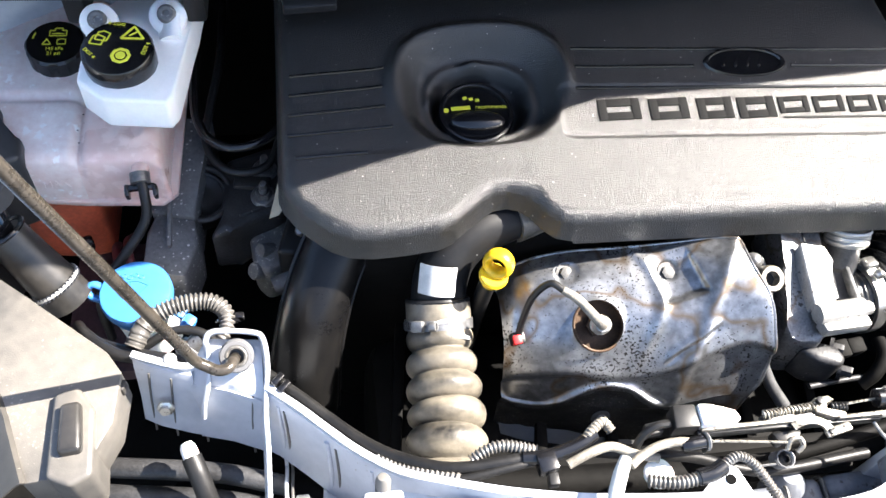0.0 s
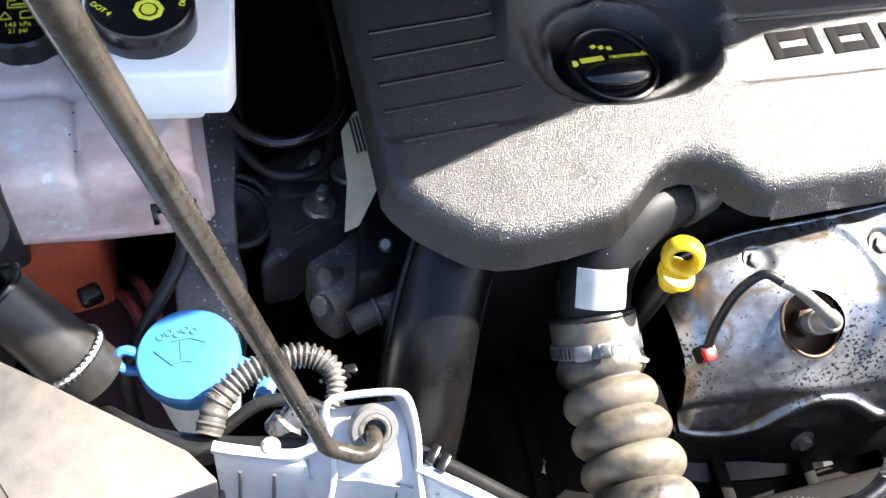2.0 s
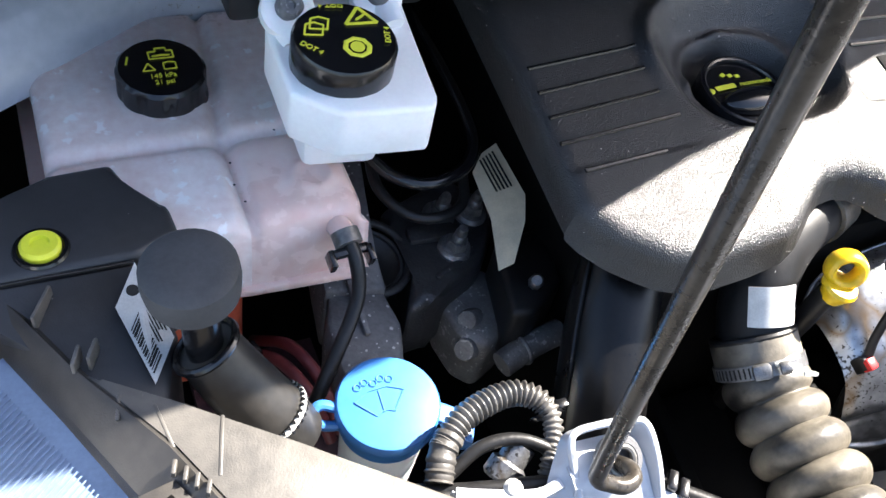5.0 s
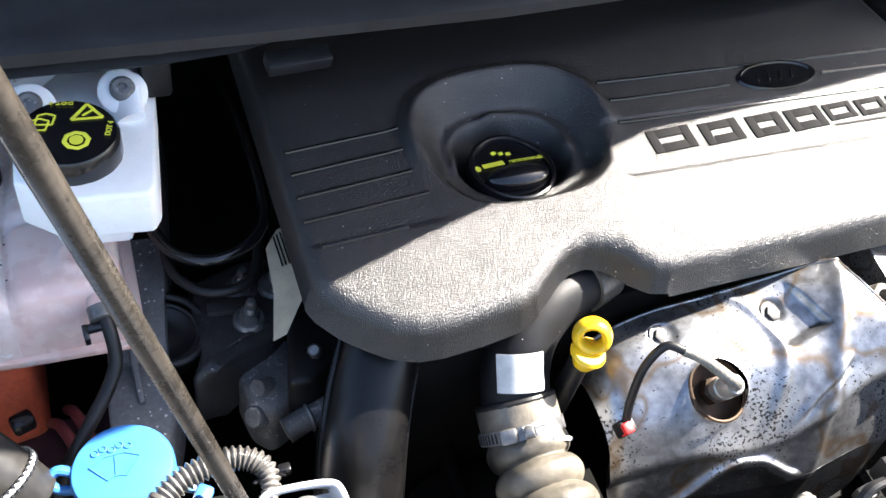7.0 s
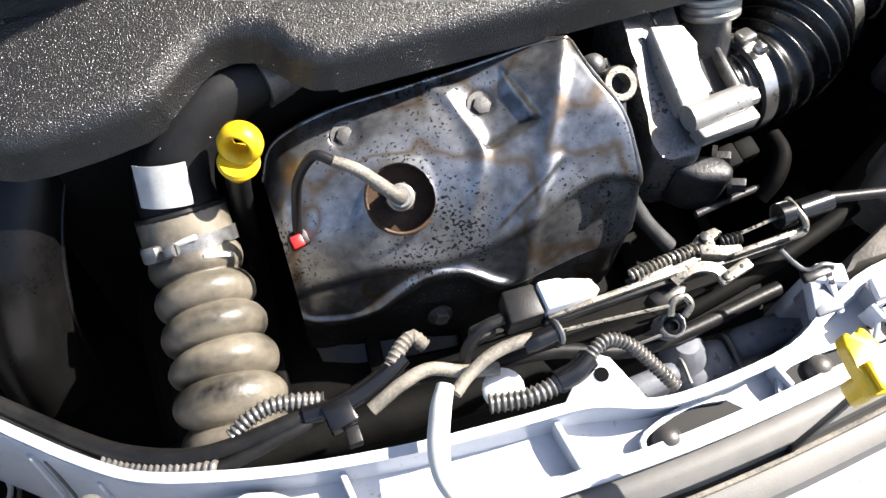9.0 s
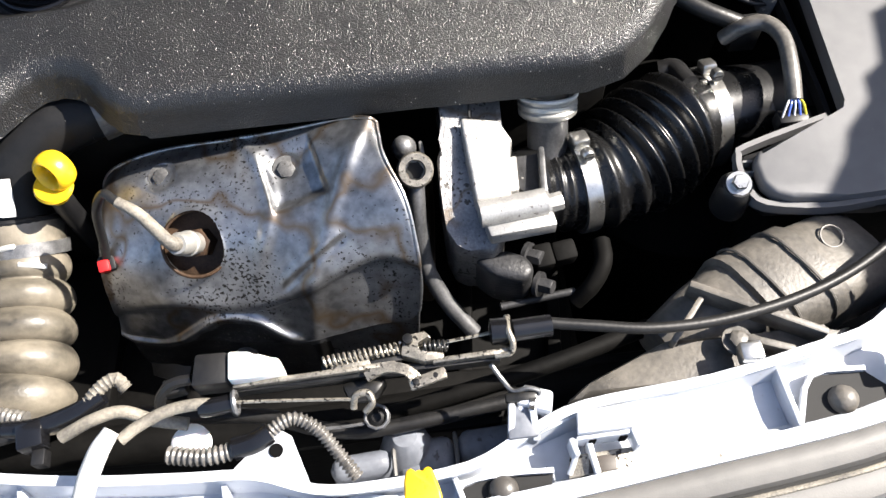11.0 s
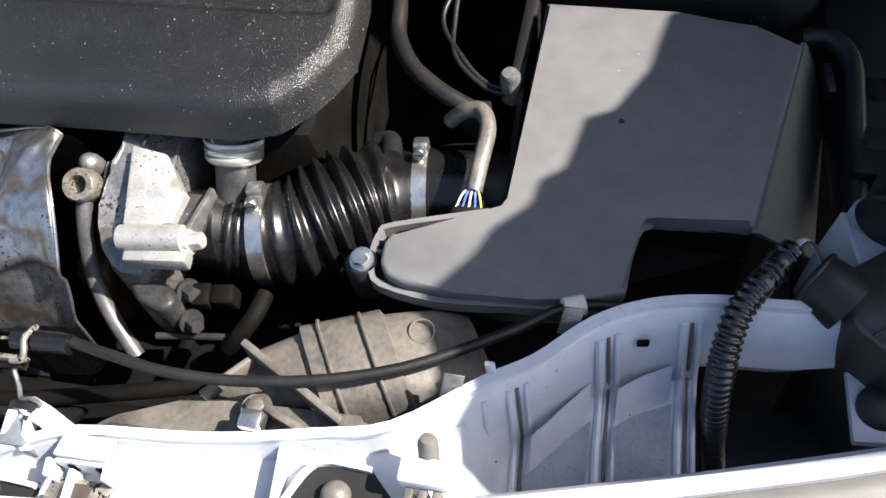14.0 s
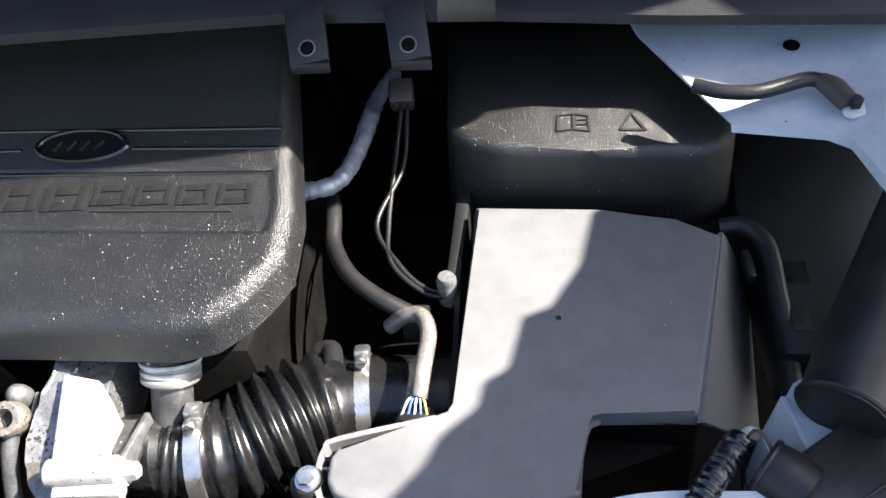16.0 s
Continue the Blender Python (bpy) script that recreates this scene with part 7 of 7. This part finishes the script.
for k in range(36):
    q = Vector((-0.504, 0.5235, 0.738)) + (e2 * math.cos(k * math.pi / 18) + e3 * math.sin(k * math.pi / 18)) * 0.0238
    part("ring_tooth", bar(q - e1 * 0.003, q + e1 * 0.003, 0.0016, 0.0016), M_SMOOTH, ad)
part("neck", tube([(-0.5375, 0.547, 0.838), (-0.536, 0.545, 0.80), (-0.533, 0.543, 0.78)], 0.0105, 18), M_SMOOTH, ad)
part("rubber_cap", lathe([(0.021, -0.022), (0.0245, -0.019), (0.0255, -0.008), (0.0248, 0.0), (0.022, 0.0025), (0.013, 0.0032), (0, 0.0033)], (-0.5395, 0.553, 0.852), (-0.08, -0.05, 1), 36), M_MATT, ad, "domed matt rubber cap")

# ---- hoses along the front panel ----
for off, r in ((-0.003, 0.0058), (0.006, 0.0042)):
    solo("washer_hose", tube([(-0.352, 0.452, 0.745), (-0.330, 0.430, 0.752)] + [(x, lookup(REAR, x) + 0.009 - off, 0.790 - lip_fall(x) - 0.004 - abs(off) * 0.4) for x in (-0.306, -0.285, -0.261, -0.235, -0.207, -0.168)] + [(-0.123, 0.304 - off * 0.6, 0.788), (-0.098, 0.308 - off * 0.5, 0.788)], r * 0.9, 12), M_CABLE,
         "black rubber hose along the rear of the front panel", "hose", group="panel hoses")
for p in ((-0.302, 0.4020, 0.762), (-0.297, 0.3960, 0.760)):
    solo("hose_clip", box(p, (0.006, 0.013, 0.006), 0.0015, (0, 0, -40)), M_SMOOTH, "small black clip holding the panel hoses", "clip", group="hose clips")
wl = thing("wiring_loom", "black wiring loom with corrugated sleeves behind the panel", "wiring loom", (-0.10, 0.30, 0.78))
part("sleeve", tube([(x, lookup(REAR, x) + 0.004, 0.7845 - lip_fall(x)) for x in (-0.222, -0.205, -0.182)] + [(-0.161, 0.296, 0.785)], 0.0042, 12, 10, step=0.0008, rfun=corr(0.0042, 0.16)), M_CONDUIT, wl, angle=80)
part("sleeve", tube([(-0.150, 0.310, 0.784), (-0.138, 0.316, 0.788), (-0.122, 0.318, 0.790), (-0.098, 0.312, 0.790)], 0.0045, 12, 10, step=0.0007, rfun=corr(0.0034, 0.18)), M_CONDUIT, wl, angle=80)
part("tape", tube([(-0.110, 0.307, 0.790), (-0.09, 0.306, 0.792), (-0.065, 0.312, 0.795), (-0.050, 0.320, 0.797)], 0.0058, 12), M_SMOOTH, wl)
part("loom_clip", box((-0.092, 0.300, 0.792), (0.016, 0.016, 0.014), 0.002, (0, 0, 10)), M_SMOOTH, wl)
part("clip_foot", box((-0.088, 0.288, 0.787), (0.008, 0.010, 0.010), 0.001), M_BLACK, wl)
part("braid", tube([(-0.062, 0.312, 0.795), (-0.052, 0.322, 0.800), (-0.042, 0.328, 0.800), (-0.036, 0.322, 0.796)], 0.0042, 10, 8, step=0.001, rfun=corr(0.003, 0.10)), M_BRAID, wl, "cream braided sleeve")
part("braid", tube([(-0.075, 0.298, 0.792), (-0.055, 0.305, 0.797), (-0.038, 0.308, 0.797), (-0.02, 0.302, 0.793), (0.0, 0.298, 0.790)], 0.0040, 10), M_BRAID, wl, "cream braided sleeve")
part("sleeve", tube([(-0.012, 0.281, 0.788), (0.010, 0.277, 0.790), (0.030, 0.279, 0.791), (0.048, 0.284, 0.793)], 0.0050, 12, 10, step=0.0007, rfun=corr(0.0036, 0.18)), M_CONDUIT, wl, angle=80)
part("tape", tube([(0.028, 0.279, 0.792), (0.040, 0.281, 0.793), (0.050, 0.286, 0.794)], 0.0068, 12), M_SMOOTH, wl)
part("sleeve", tube([(0.044, 0.282, 0.793), (0.056, 0.290, 0.796), (0.066, 0.292, 0.796), (0.078, 0.285, 0.791), (0.088, 0.272, 0.784), (0.098, 0.258, 0.776)], 0.0038, 12, 10, step=0.0005, rfun=corr(0.0029, 0.20)), M_CONDUIT, wl, angle=80)
part("cable", tube([(-0.04, 0.318, 0.76), (0.0, 0.31, 0.765), (0.04, 0.305, 0.765), (0.10, 0.29, 0.76), (0.2, 0.30, 0.755)], 0.005, 10), M_CABLE, wl)
wh = thing("drain_hose", "white plastic drain hose over the front panel", "hose", (-0.045, 0.25, 0.80))
part("thick_hose", tube([(-0.036, 0.291, 0.816), (-0.043, 0.279, 0.816), (-0.050, 0.262, 0.812), (-0.052, 0.247, 0.809), (-0.047, 0.233, 0.800)], [0.0048, 0.0058, 0.0060, 0.0054, 0.0045], 16), M_PAPER, wh)
part("thin_sleeve", tube([(0.028, 0.300, 0.812), (0.012, 0.302, 0.813), (-0.006, 0.300, 0.813), (-0.022, 0.293, 0.813), (-0.032, 0.286, 0.813)], 0.0036, 12), M_BRAID, wh)
solo("grommet_plug", lathe([(0.012, 0), (0.012, 0.004), (0.009, 0.007), (0, 0.008)], (0.0, 0.288, 0.780), (0, 0, 1), 20), M_WHITE, "white round plug below the wiring loom", "plug")

# ---- bonnet latch ----
la = thing("bonnet_latch", "greasy black bonnet latch with springs and release levers", "bonnet latch", (0.12, 0.31, 0.76))


def coil(a, b, r, turns, w):
    a, b = Vector(a), Vector(b)
    x = (b - a).normalized()
    y = x.orthogonal().normalized()
    z = x.cross(y)
    n = turns * 10
    return tube([a.lerp(b, k / n) + (y * math.cos(2 * math.pi * k / 10) + z * math.sin(2 * math.pi * k / 10)) * r for k in range(n + 1)], w, 6, raw=True)


# plate coloured near-black for the shade below the latch
part("lower_plate", prism([(0.05, 0.288), (0.19, 0.290), (0.20, 0.312), (0.04, 0.312)], 0.735, 0.742, 0.001), M_DEEP_SHADE, la)
part("rail", bar((0.032, 0.3110, 0.810), (0.128, 0.3135, 0.811), 0.0032, 0.006, 0.0006), M_WORN, la, "worn bare steel rail")
part("rail", bar((0.150, 0.3122, 0.811), (0.197, 0.3130, 0.813), 0.0032, 0.006, 0.0006), M_WORN, la, "worn bare steel rail")
part("rail_foot", bar((0.030, 0.3105, 0.804), (0.190, 0.3125, 0.804), 0.005, 0.009, 0.0008), M_LATCH, la)
part("spring_seat", bar((0.084, 0.3155, 0.809), (0.132, 0.3185, 0.810), 0.006, 0.003, 0.0008), M_LATCH, la)
part("seat_tab", bar((0.090, 0.3150, 0.812), (0.113, 0.3165, 0.812), 0.005, 0.003, 0.0008), M_WORN, la)
part("spring", coil((0.086, 0.319, 0.813), (0.132, 0.3225, 0.814), 0.0031, 15, 0.0009), M_WORN, la)
part("hub", prism([(0.134, 0.3295), (0.147, 0.3310), (0.1505, 0.3265), (0.1415, 0.3250), (0.1405, 0.3190), (0.157, 0.3165), (0.1565, 0.3125), (0.145, 0.3118), (0.1315, 0.3175)], 0.805, 0.815, 0.0010), M_WORN, la, "worn steel hub bracket")
part("hub_pin", lathe([(0.0030, 0), (0.0030, 0.004), (0, 0.0045)], (0.1365, 0.3260, 0.815), (0, 0, 1), 14), M_LATCH, la)
part("short_spring", coil((0.146, 0.3215, 0.814), (0.160, 0.3200, 0.815), 0.0030, 5, 0.0009), M_LATCH, la)
part("lever", ribbon([(0.110, 0.3080, 0.810), (0.117, 0.3105, 0.812), (0.125, 0.3112, 0.813), (0.134, 0.3082, 0.813), (0.140, 0.3025, 0.811)], 0.0062, 0.003), M_WORN, la, "curved worn steel lever")
part("lever_end", bar((0.135, 0.2995, 0.811), (0.157, 0.3045, 0.813), 0.0070, 0.004, 0.0012), M_WORN, la)
for x, y in ((0.139, 0.3005), (0.151, 0.3032)):
    part("rivet", lathe([(0.0022, 0), (0.0020, 0.0014), (0, 0.0018)], (x, y, 0.8130), (0, 0, 1), 10), M_LATCH, la)
part("pawl", prism([(0.098, 0.297), (0.115, 0.299), (0.122, 0.308), (0.108, 0.311), (0.094, 0.308)], 0.790, 0.804, 0.003), M_LATCH, la)
part("hook_wire", tube([(0.1965, 0.3330, 0.818), (0.1955, 0.3235, 0.822), (0.1975, 0.3155, 0.820), (0.1955, 0.3110, 0.816), (0.187, 0.3110, 0.813)], 0.0020, 10), M_WORN, la)
part("wire_bracket", tube([(0.101, 0.2915, 0.806), (0.103, 0.2965, 0.812), (0.110, 0.2975, 0.813), (0.1125, 0.2920, 0.811), (0.108, 0.2880, 0.807)], 0.0022, 10), M_WORN, la)
part("coil_spring", coil((0.112, 0.2965, 0.764), (0.112, 0.2925, 0.780), 0.0072, 6, 0.0010), M_NUT, la)
part("coil_core", lathe([(0.0054, -0.002), (0.0054, 0.014), (0.0030, 0.016), (0.0024, 0.012), (0, 0.012)], (0.112, 0.2960, 0.764), (0, -0.25, 1), 18), M_BLACK, la)
part("spring_leg", tube([(0.104, 0.290, 0.776), (0.092, 0.2895, 0.776), (0.080, 0.290, 0.775)], 0.0011, 6), M_NUT, la)
part("wire_stay", tube([(0.184, 0.3095, 0.804), (0.190, 0.3000, 0.800), (0.1955, 0.2925, 0.800), (0.2035, 0.2925, 0.803), (0.210, 0.2905, 0.802), (0.2095, 0.2875, 0.799)], 0.0015, 8), M_NUT, la)
part("foot", bar((0.193, 0.2935, 0.796), (0.207, 0.2885, 0.798), 0.006, 0.006, 0.001), M_LATCH, la)
lc = thing("latch_connector", "black plug in a white connector housing on the latch", "connector", (0.03, 0.32, 0.80))
part("black_plug", prism([(0.011, 0.331), (0.030, 0.3305), (0.0305, 0.311), (0.009, 0.311)], 0.800, 0.819, 0.002), M_BLACK, lc)
part("white_housing", prism([(0.031, 0.3295), (0.044, 0.3280), (0.0490, 0.3230), (0.0605, 0.3225), (0.0640, 0.3135), (0.041, 0.3115), (0.031, 0.3115)], 0.806, 0.822, 0.002), M_WHITE, lc)
part("side_plug", box((-0.004, 0.317, 0.803), (0.014, 0.010, 0.010), 0.002, (0, 0, 8)), M_BLACK, lc)
part("plug_lead", tube([(0.008, 0.318, 0.812), (-0.004, 0.317, 0.810), (-0.014, 0.312, 0.800), (-0.018, 0.305, 0.785)], 0.0035, 8), M_RUBBER, lc)
sc = thing("secondary_cable", "thin steel cable with a black ferrule on the latch", "cable", (0.05, 0.30, 0.80))
part("ferrule", tube([(0.013, 0.2990, 0.811), (0.020, 0.2995, 0.812), (0.032, 0.3008, 0.812)], [0.0045, 0.0056, 0.0056], 14), M_SMOOTH, sc)
part("collar", torus((0.0335, 0.3010, 0.812), (1, 0.1, 0), 0.0062, 0.0016, 18, 6), M_NUT, sc)
part("collar_tab", bar((0.0335, 0.3060, 0.808), (0.0325, 0.2945, 0.808), 0.003, 0.010, 0.0008), M_LATCH, sc)
part("steel_wire", tube([(0.034, 0.3010, 0.812), (0.065, 0.2985, 0.812), (0.104, 0.2950, 0.811)], 0.0011, 6), M_WORN, sc)
rc = thing("release_cable", "long black bonnet release cable with a white tag", "cable", (0.38, 0.33, 0.79))
part("sheath", tube([(0.222, 0.327, 0.815), (0.250, 0.323, 0.812), (0.285, 0.319, 0.808), (0.33, 0.322, 0.802), (0.381, 0.333, 0.796), (0.429, 0.352, 0.790), (0.480, 0.383, 0.785), (0.512, 0.406, 0.781), (0.54, 0.413, 0.777), (0.575, 0.417, 0.771), (0.62, 0.43, 0.75)], 0.0035, 14), M_CABLE, rc)
part("ferrule", tube([(0.199, 0.3245, 0.816), (0.222, 0.3255, 0.815)], 0.0066, 16), M_SMOOTH, rc)
part("adjuster", lathe([(0.005, -0.006), (0.0080, -0.005), (0.0080, 0.004), (0.006, 0.006), (0, 0.006)], (0.191, 0.3250, 0.816), (1, -0.02, 0), 20), M_SMOOTH, rc)
part("steel_wire", tube([(0.190, 0.3250, 0.816), (0.150, 0.3215, 0.815)], 0.0011, 6), M_WORN, rc)
part("white_tag", tube([(0.511, 0.405, 0.782), (0.523, 0.4105, 0.780)], 0.0068, 14), M_PAPER, rc, "white tape tag")
yl = thing("safety_catch", "yellow plastic bonnet safety catch lever", "catch lever", (0.135, 0.24, 0.78))
part("lever", prism([(0.1305, 0.203), (0.1300, 0.217), (0.1300, 0.227), (0.1315, 0.2325), (0.1340, 0.2340), (0.1362, 0.2320), (0.1375, 0.2290), (0.1390, 0.2320), (0.1415, 0.2340), (0.1440, 0.2325), (0.1470, 0.222), (0.1480, 0.210), (0.1455, 0.202)], 0.884, 0.893, 0.003, 3), M_YELLOW, yl)
part("lever_rib", bar((0.1345, 0.204, 0.8945), (0.1345, 0.218, 0.8945), 0.003, 0.004, 0.001), M_YELLOW, yl)
part("lever_skirt", prism([(0.1315, 0.203), (0.1310, 0.216), (0.1455, 0.216), (0.1455, 0.203)], 0.868, 0.886, 0.003, 3), M_YELLOW, yl)
part("stem", tube([(0.146, 0.204, 0.770), (0.145, 0.208, 0.83), (0.143, 0.212, 0.882)], 0.0022, 8), M_BLACK, yl)

# ---- right front corner ----
rh = thing("headlamp", "black headlamp housing with wiring plug at the wing", "headlamp", (0.72, 0.44, 0.60))
part("housing", prism([(0.666, 0.428), (0.672, 0.443), (0.703, 0.464), (0.738, 0.490), (0.86, 0.515), (0.86, 0.36), (0.70, 0.385), (0.676, 0.405)], 0.58, 0.800, 0.006, 3), M_SATIN, rh)
part("housing_line", tube([(0.684, 0.399, 0.8008), (0.72, 0.425, 0.8008), (0.80, 0.470, 0.8008)], 0.0010, 6), M_INK, rh)
part("plug_boot", tube([(0.655, 0.437, 0.794), (0.664, 0.431, 0.793), (0.676, 0.422, 0.790)], [0.0175, 0.0185, 0.0180], 28), M_BLACK, rh)
part("boot_rim", torus((0.6555, 0.4365, 0.794), (-0.78, 0.55, 0.1), 0.0172, 0.0022, 32, 8), M_BLACK, rh)
part("mount_plate", prism([(0.682, 0.402), (0.73, 0.41), (0.73, 0.358), (0.684, 0.355)], 0.745, 0.752, 0.002), M_PAINT, rh)
part("round_boss", lathe([(0.014, 0), (0.014, 0.003), (0.010, 0.006), (0, 0.006)], (0.70, 0.378, 0.752), (0, -0.2, 1), 24), M_BLACK, rh)
part("shade_plate", prism([(0.60, 0.33), (0.82, 0.40), (0.82, 0.43), (0.66, 0.41), (0.60, 0.405)], 0.640, 0.650), M_BLACK, rh)
wc = thing("wiring_conduit", "black corrugated wiring conduit running to the headlamp", "conduit", (0.61, 0.39, 0.62))
part("conduit_tube", tube([(0.640, 0.448, 0.80), (0.630, 0.434, 0.80), (0.616, 0.413, 0.80), (0.609, 0.395, 0.79), (0.607, 0.377, 0.765), (0.611, 0.362, 0.71), (0.617, 0.358, 0.67), (0.62, 0.36, 0.62)], 0.0080, 16, 10, step=0.0010, rfun=corr(0.0050, 0.14)), M_SMOOTH, wc, angle=80)
part("conduit_tape", tube([(0.643, 0.451, 0.80), (0.637, 0.444, 0.80), (0.630, 0.434, 0.80), (0.623, 0.424, 0.80)], 0.0088, 16, 8, step=0.0015, rfun=lambda s: 1 + 0.05 * math.sin(s * 1100) + 0.04 * math.sin(s * 2600)), M_SMOOTH, wc, "black taped end")
for k, m in enumerate((*M_WIRES, M_RUBBER, M_BROWN)):
    part("wire", tube([(0.640 + 0.0006 * k, 0.449, 0.802), (0.646 + 0.0008 * k, 0.4555 - 0.0006 * k, 0.806 + 0.0006 * k), (0.654 + 0.0006 * k, 0.4545 - 0.0022 * k, 0.804 + 0.0006 * k), (0.660, 0.446 - 0.0030 * k, 0.798)], 0.0011, 6), m, wc)
wb = thing("lamp_bracket", "white painted lamp bracket with a large black pipe", "bracket", (0.69, 0.48, 0.70))
part("bracket_plate", prism([(0.677, 0.490), (0.684, 0.502), (0.696, 0.510), (0.745, 0.520), (0.725, 0.462), (0.694, 0.447), (0.685, 0.452)], 0.782, 0.788, 0.001), M_PAINT, wb)
part("bracket_face", sheet([[(0.677, 0.490, 0.790), (0.681, 0.470, 0.790), (0.685, 0.452, 0.790)], [(0.672, 0.492, 0.740), (0.672, 0.468, 0.740), (0.674, 0.444, 0.740)], [(0.670, 0.492, 0.69), (0.670, 0.468, 0.69), (0.672, 0.442, 0.69)]], 0.003), M_PAINT, wb)
part("black_pipe", tube([(0.700, 0.463, 0.812), (0.722, 0.505, 0.820), (0.752, 0.560, 0.830), (0.790, 0.630, 0.842), (0.850, 0.730, 0.855)], [0.0265, 0.0275, 0.028, 0.028, 0.028], 36), M_BLACK, wb, "large black pipe")
part("pipe_rim", torus((0.7015, 0.466, 0.8125), (0.46, 0.87, 0.17), 0.0265, 0.0022, 36, 8), M_BLACK, wb)
solo("wall_right_wing", sheet([[(0.560, 0.95, 0.868), (0.600, 0.80, 0.862), (0.640, 0.73, 0.855), (0.662, 0.690, 0.852), (0.663, 0.6885, 0.845)], [(0.70, 0.95, 0.875), (0.715, 0.80, 0.868), (0.725, 0.73, 0.860), (0.728, 0.676, 0.855), (0.728, 0.6745, 0.847)],
     [(0.76, 0.95, 0.88), (0.765, 0.80, 0.872), (0.762, 0.72, 0.864), (0.742, 0.664, 0.856), (0.742, 0.6625, 0.848)], [(0.80, 0.95, 0.90), (0.80, 0.80, 0.89), (0.79, 0.70, 0.88), (0.757, 0.600, 0.860), (0.757, 0.598, 0.85)]], 0.003), M_PAINT,
     "white painted inner wing beside the battery", "inner wing", kind="structure")
solo("wing_opening", lathe([(0.0065, 0), (0.0065, 0.0008), (0, 0.0008)], (0.716, 0.768, 0.8670), (0, -0.1, 1), 20), M_VOID, "dark oval hole in the wing", "hole", kind="structure")
wg = thing("wing_cable", "black earth cable with a lug bolted to the wing", "cable", (0.70, 0.70, 0.86))
part("cable", tube([(0.635, 0.712, 0.872), (0.655, 0.703, 0.872), (0.678, 0.700, 0.873), (0.701, 0.708, 0.873), (0.717, 0.714, 0.873), (0.728, 0.712, 0.872)], 0.0058, 14), M_RUBBER, wg)
part("taped_end", tube([(0.726, 0.713, 0.872), (0.734, 0.704, 0.871), (0.741, 0.690, 0.869)], [0.0066, 0.0085, 0.0078], 14), M_BROWN, wg, "brown taped cable end")
part("cable_lug", prism([(0.738, 0.700), (0.748, 0.705), (0.755, 0.697), (0.753, 0.684), (0.744, 0.680), (0.738, 0.684)], 0.861, 0.864, 0.0008), M_PAPER, wg, "pale lug plate")
part("lug_bolt", lathe([(0.005, 0), (0.005, 0.006), (0.003, 0.008), (0, 0.008)], (0.7465, 0.691, 0.866), (0, -0.2, 1), 6), M_INK, wg)

# ---- hoses beside the engine cover ----
solo("foil_hose", tube([(0.322, 0.682, 0.797), (0.337, 0.684, 0.798), (0.348, 0.692, 0.797), (0.356, 0.712, 0.796), (0.361, 0.742, 0.796), (0.363, 0.775, 0.795), (0.366, 0.815, 0.794), (0.376, 0.86, 0.79)], 0.0074, 16, 8, step=0.0022, rfun=lambda s: 1 + 0.07 * math.sin(s * 900) + 0.06 * math.sin(s * 370) + 0.10 * math.exp(-((s - 0.115) / 0.018) ** 2)), M_FOIL, "shiny foil-wrapped hose beside the engine cover", "hose")
solo("breather_hose", tube([(0.330, 0.700, 0.775), (0.341, 0.692, 0.778), (0.347, 0.668, 0.778), (0.352, 0.640, 0.775), (0.368, 0.612, 0.772), (0.390, 0.594, 0.768), (0.408, 0.585, 0.764), (0.43, 0.578, 0.757)], 0.0070, 16), M_RUBBER, "grey rubber breather hose to the air sensor", "hose")
cpl = thing("wiring_plug", "brown wiring plug with slots near the cowl", "connector", (0.397, 0.778, 0.815))
part("plug_body", box((0.397, 0.780, 0.822), (0.021, 0.024, 0.020), 0.003, (25, 0, 5)), M_BROWN, cpl)
for d in (-0.005, 0.001, 0.007):
    part("plug_slot", box((0.396 + d, 0.769, 0.8215), (0.0028, 0.006, 0.008), 0.0005, (25, 0, 5)), M_INK, cpl)
for o in (-0.002, 0.003):
    solo("wiring_lead", tube([(0.399 + o, 0.768, 0.814), (0.397 + o * 1.5, 0.72, 0.79), (0.390 - o * 2, 0.665, 0.775), (0.403 + o, 0.625, 0.77), (0.43, 0.60 + o, 0.765), (0.455, 0.60 + o, 0.76)], 0.0022, 10), M_RUBBER, "thin black wiring lead", "cable", group="leads from the plug")
solo("support_frame", bar((0.452, 0.60, 0.755), (0.455, 0.83, 0.76), 0.012, 0.03, 0.003), M_BLACK, "black plastic strut beside the airbox", "strut")
solo("stud_cap", lathe([(0.008, -0.02), (0.008, 0.004), (0.006, 0.008), (0, 0.009)], (0.448, 0.602, 0.772), (0, 0, 1), 16), M_DULL, "grey stud cap beside the airbox", "stud")
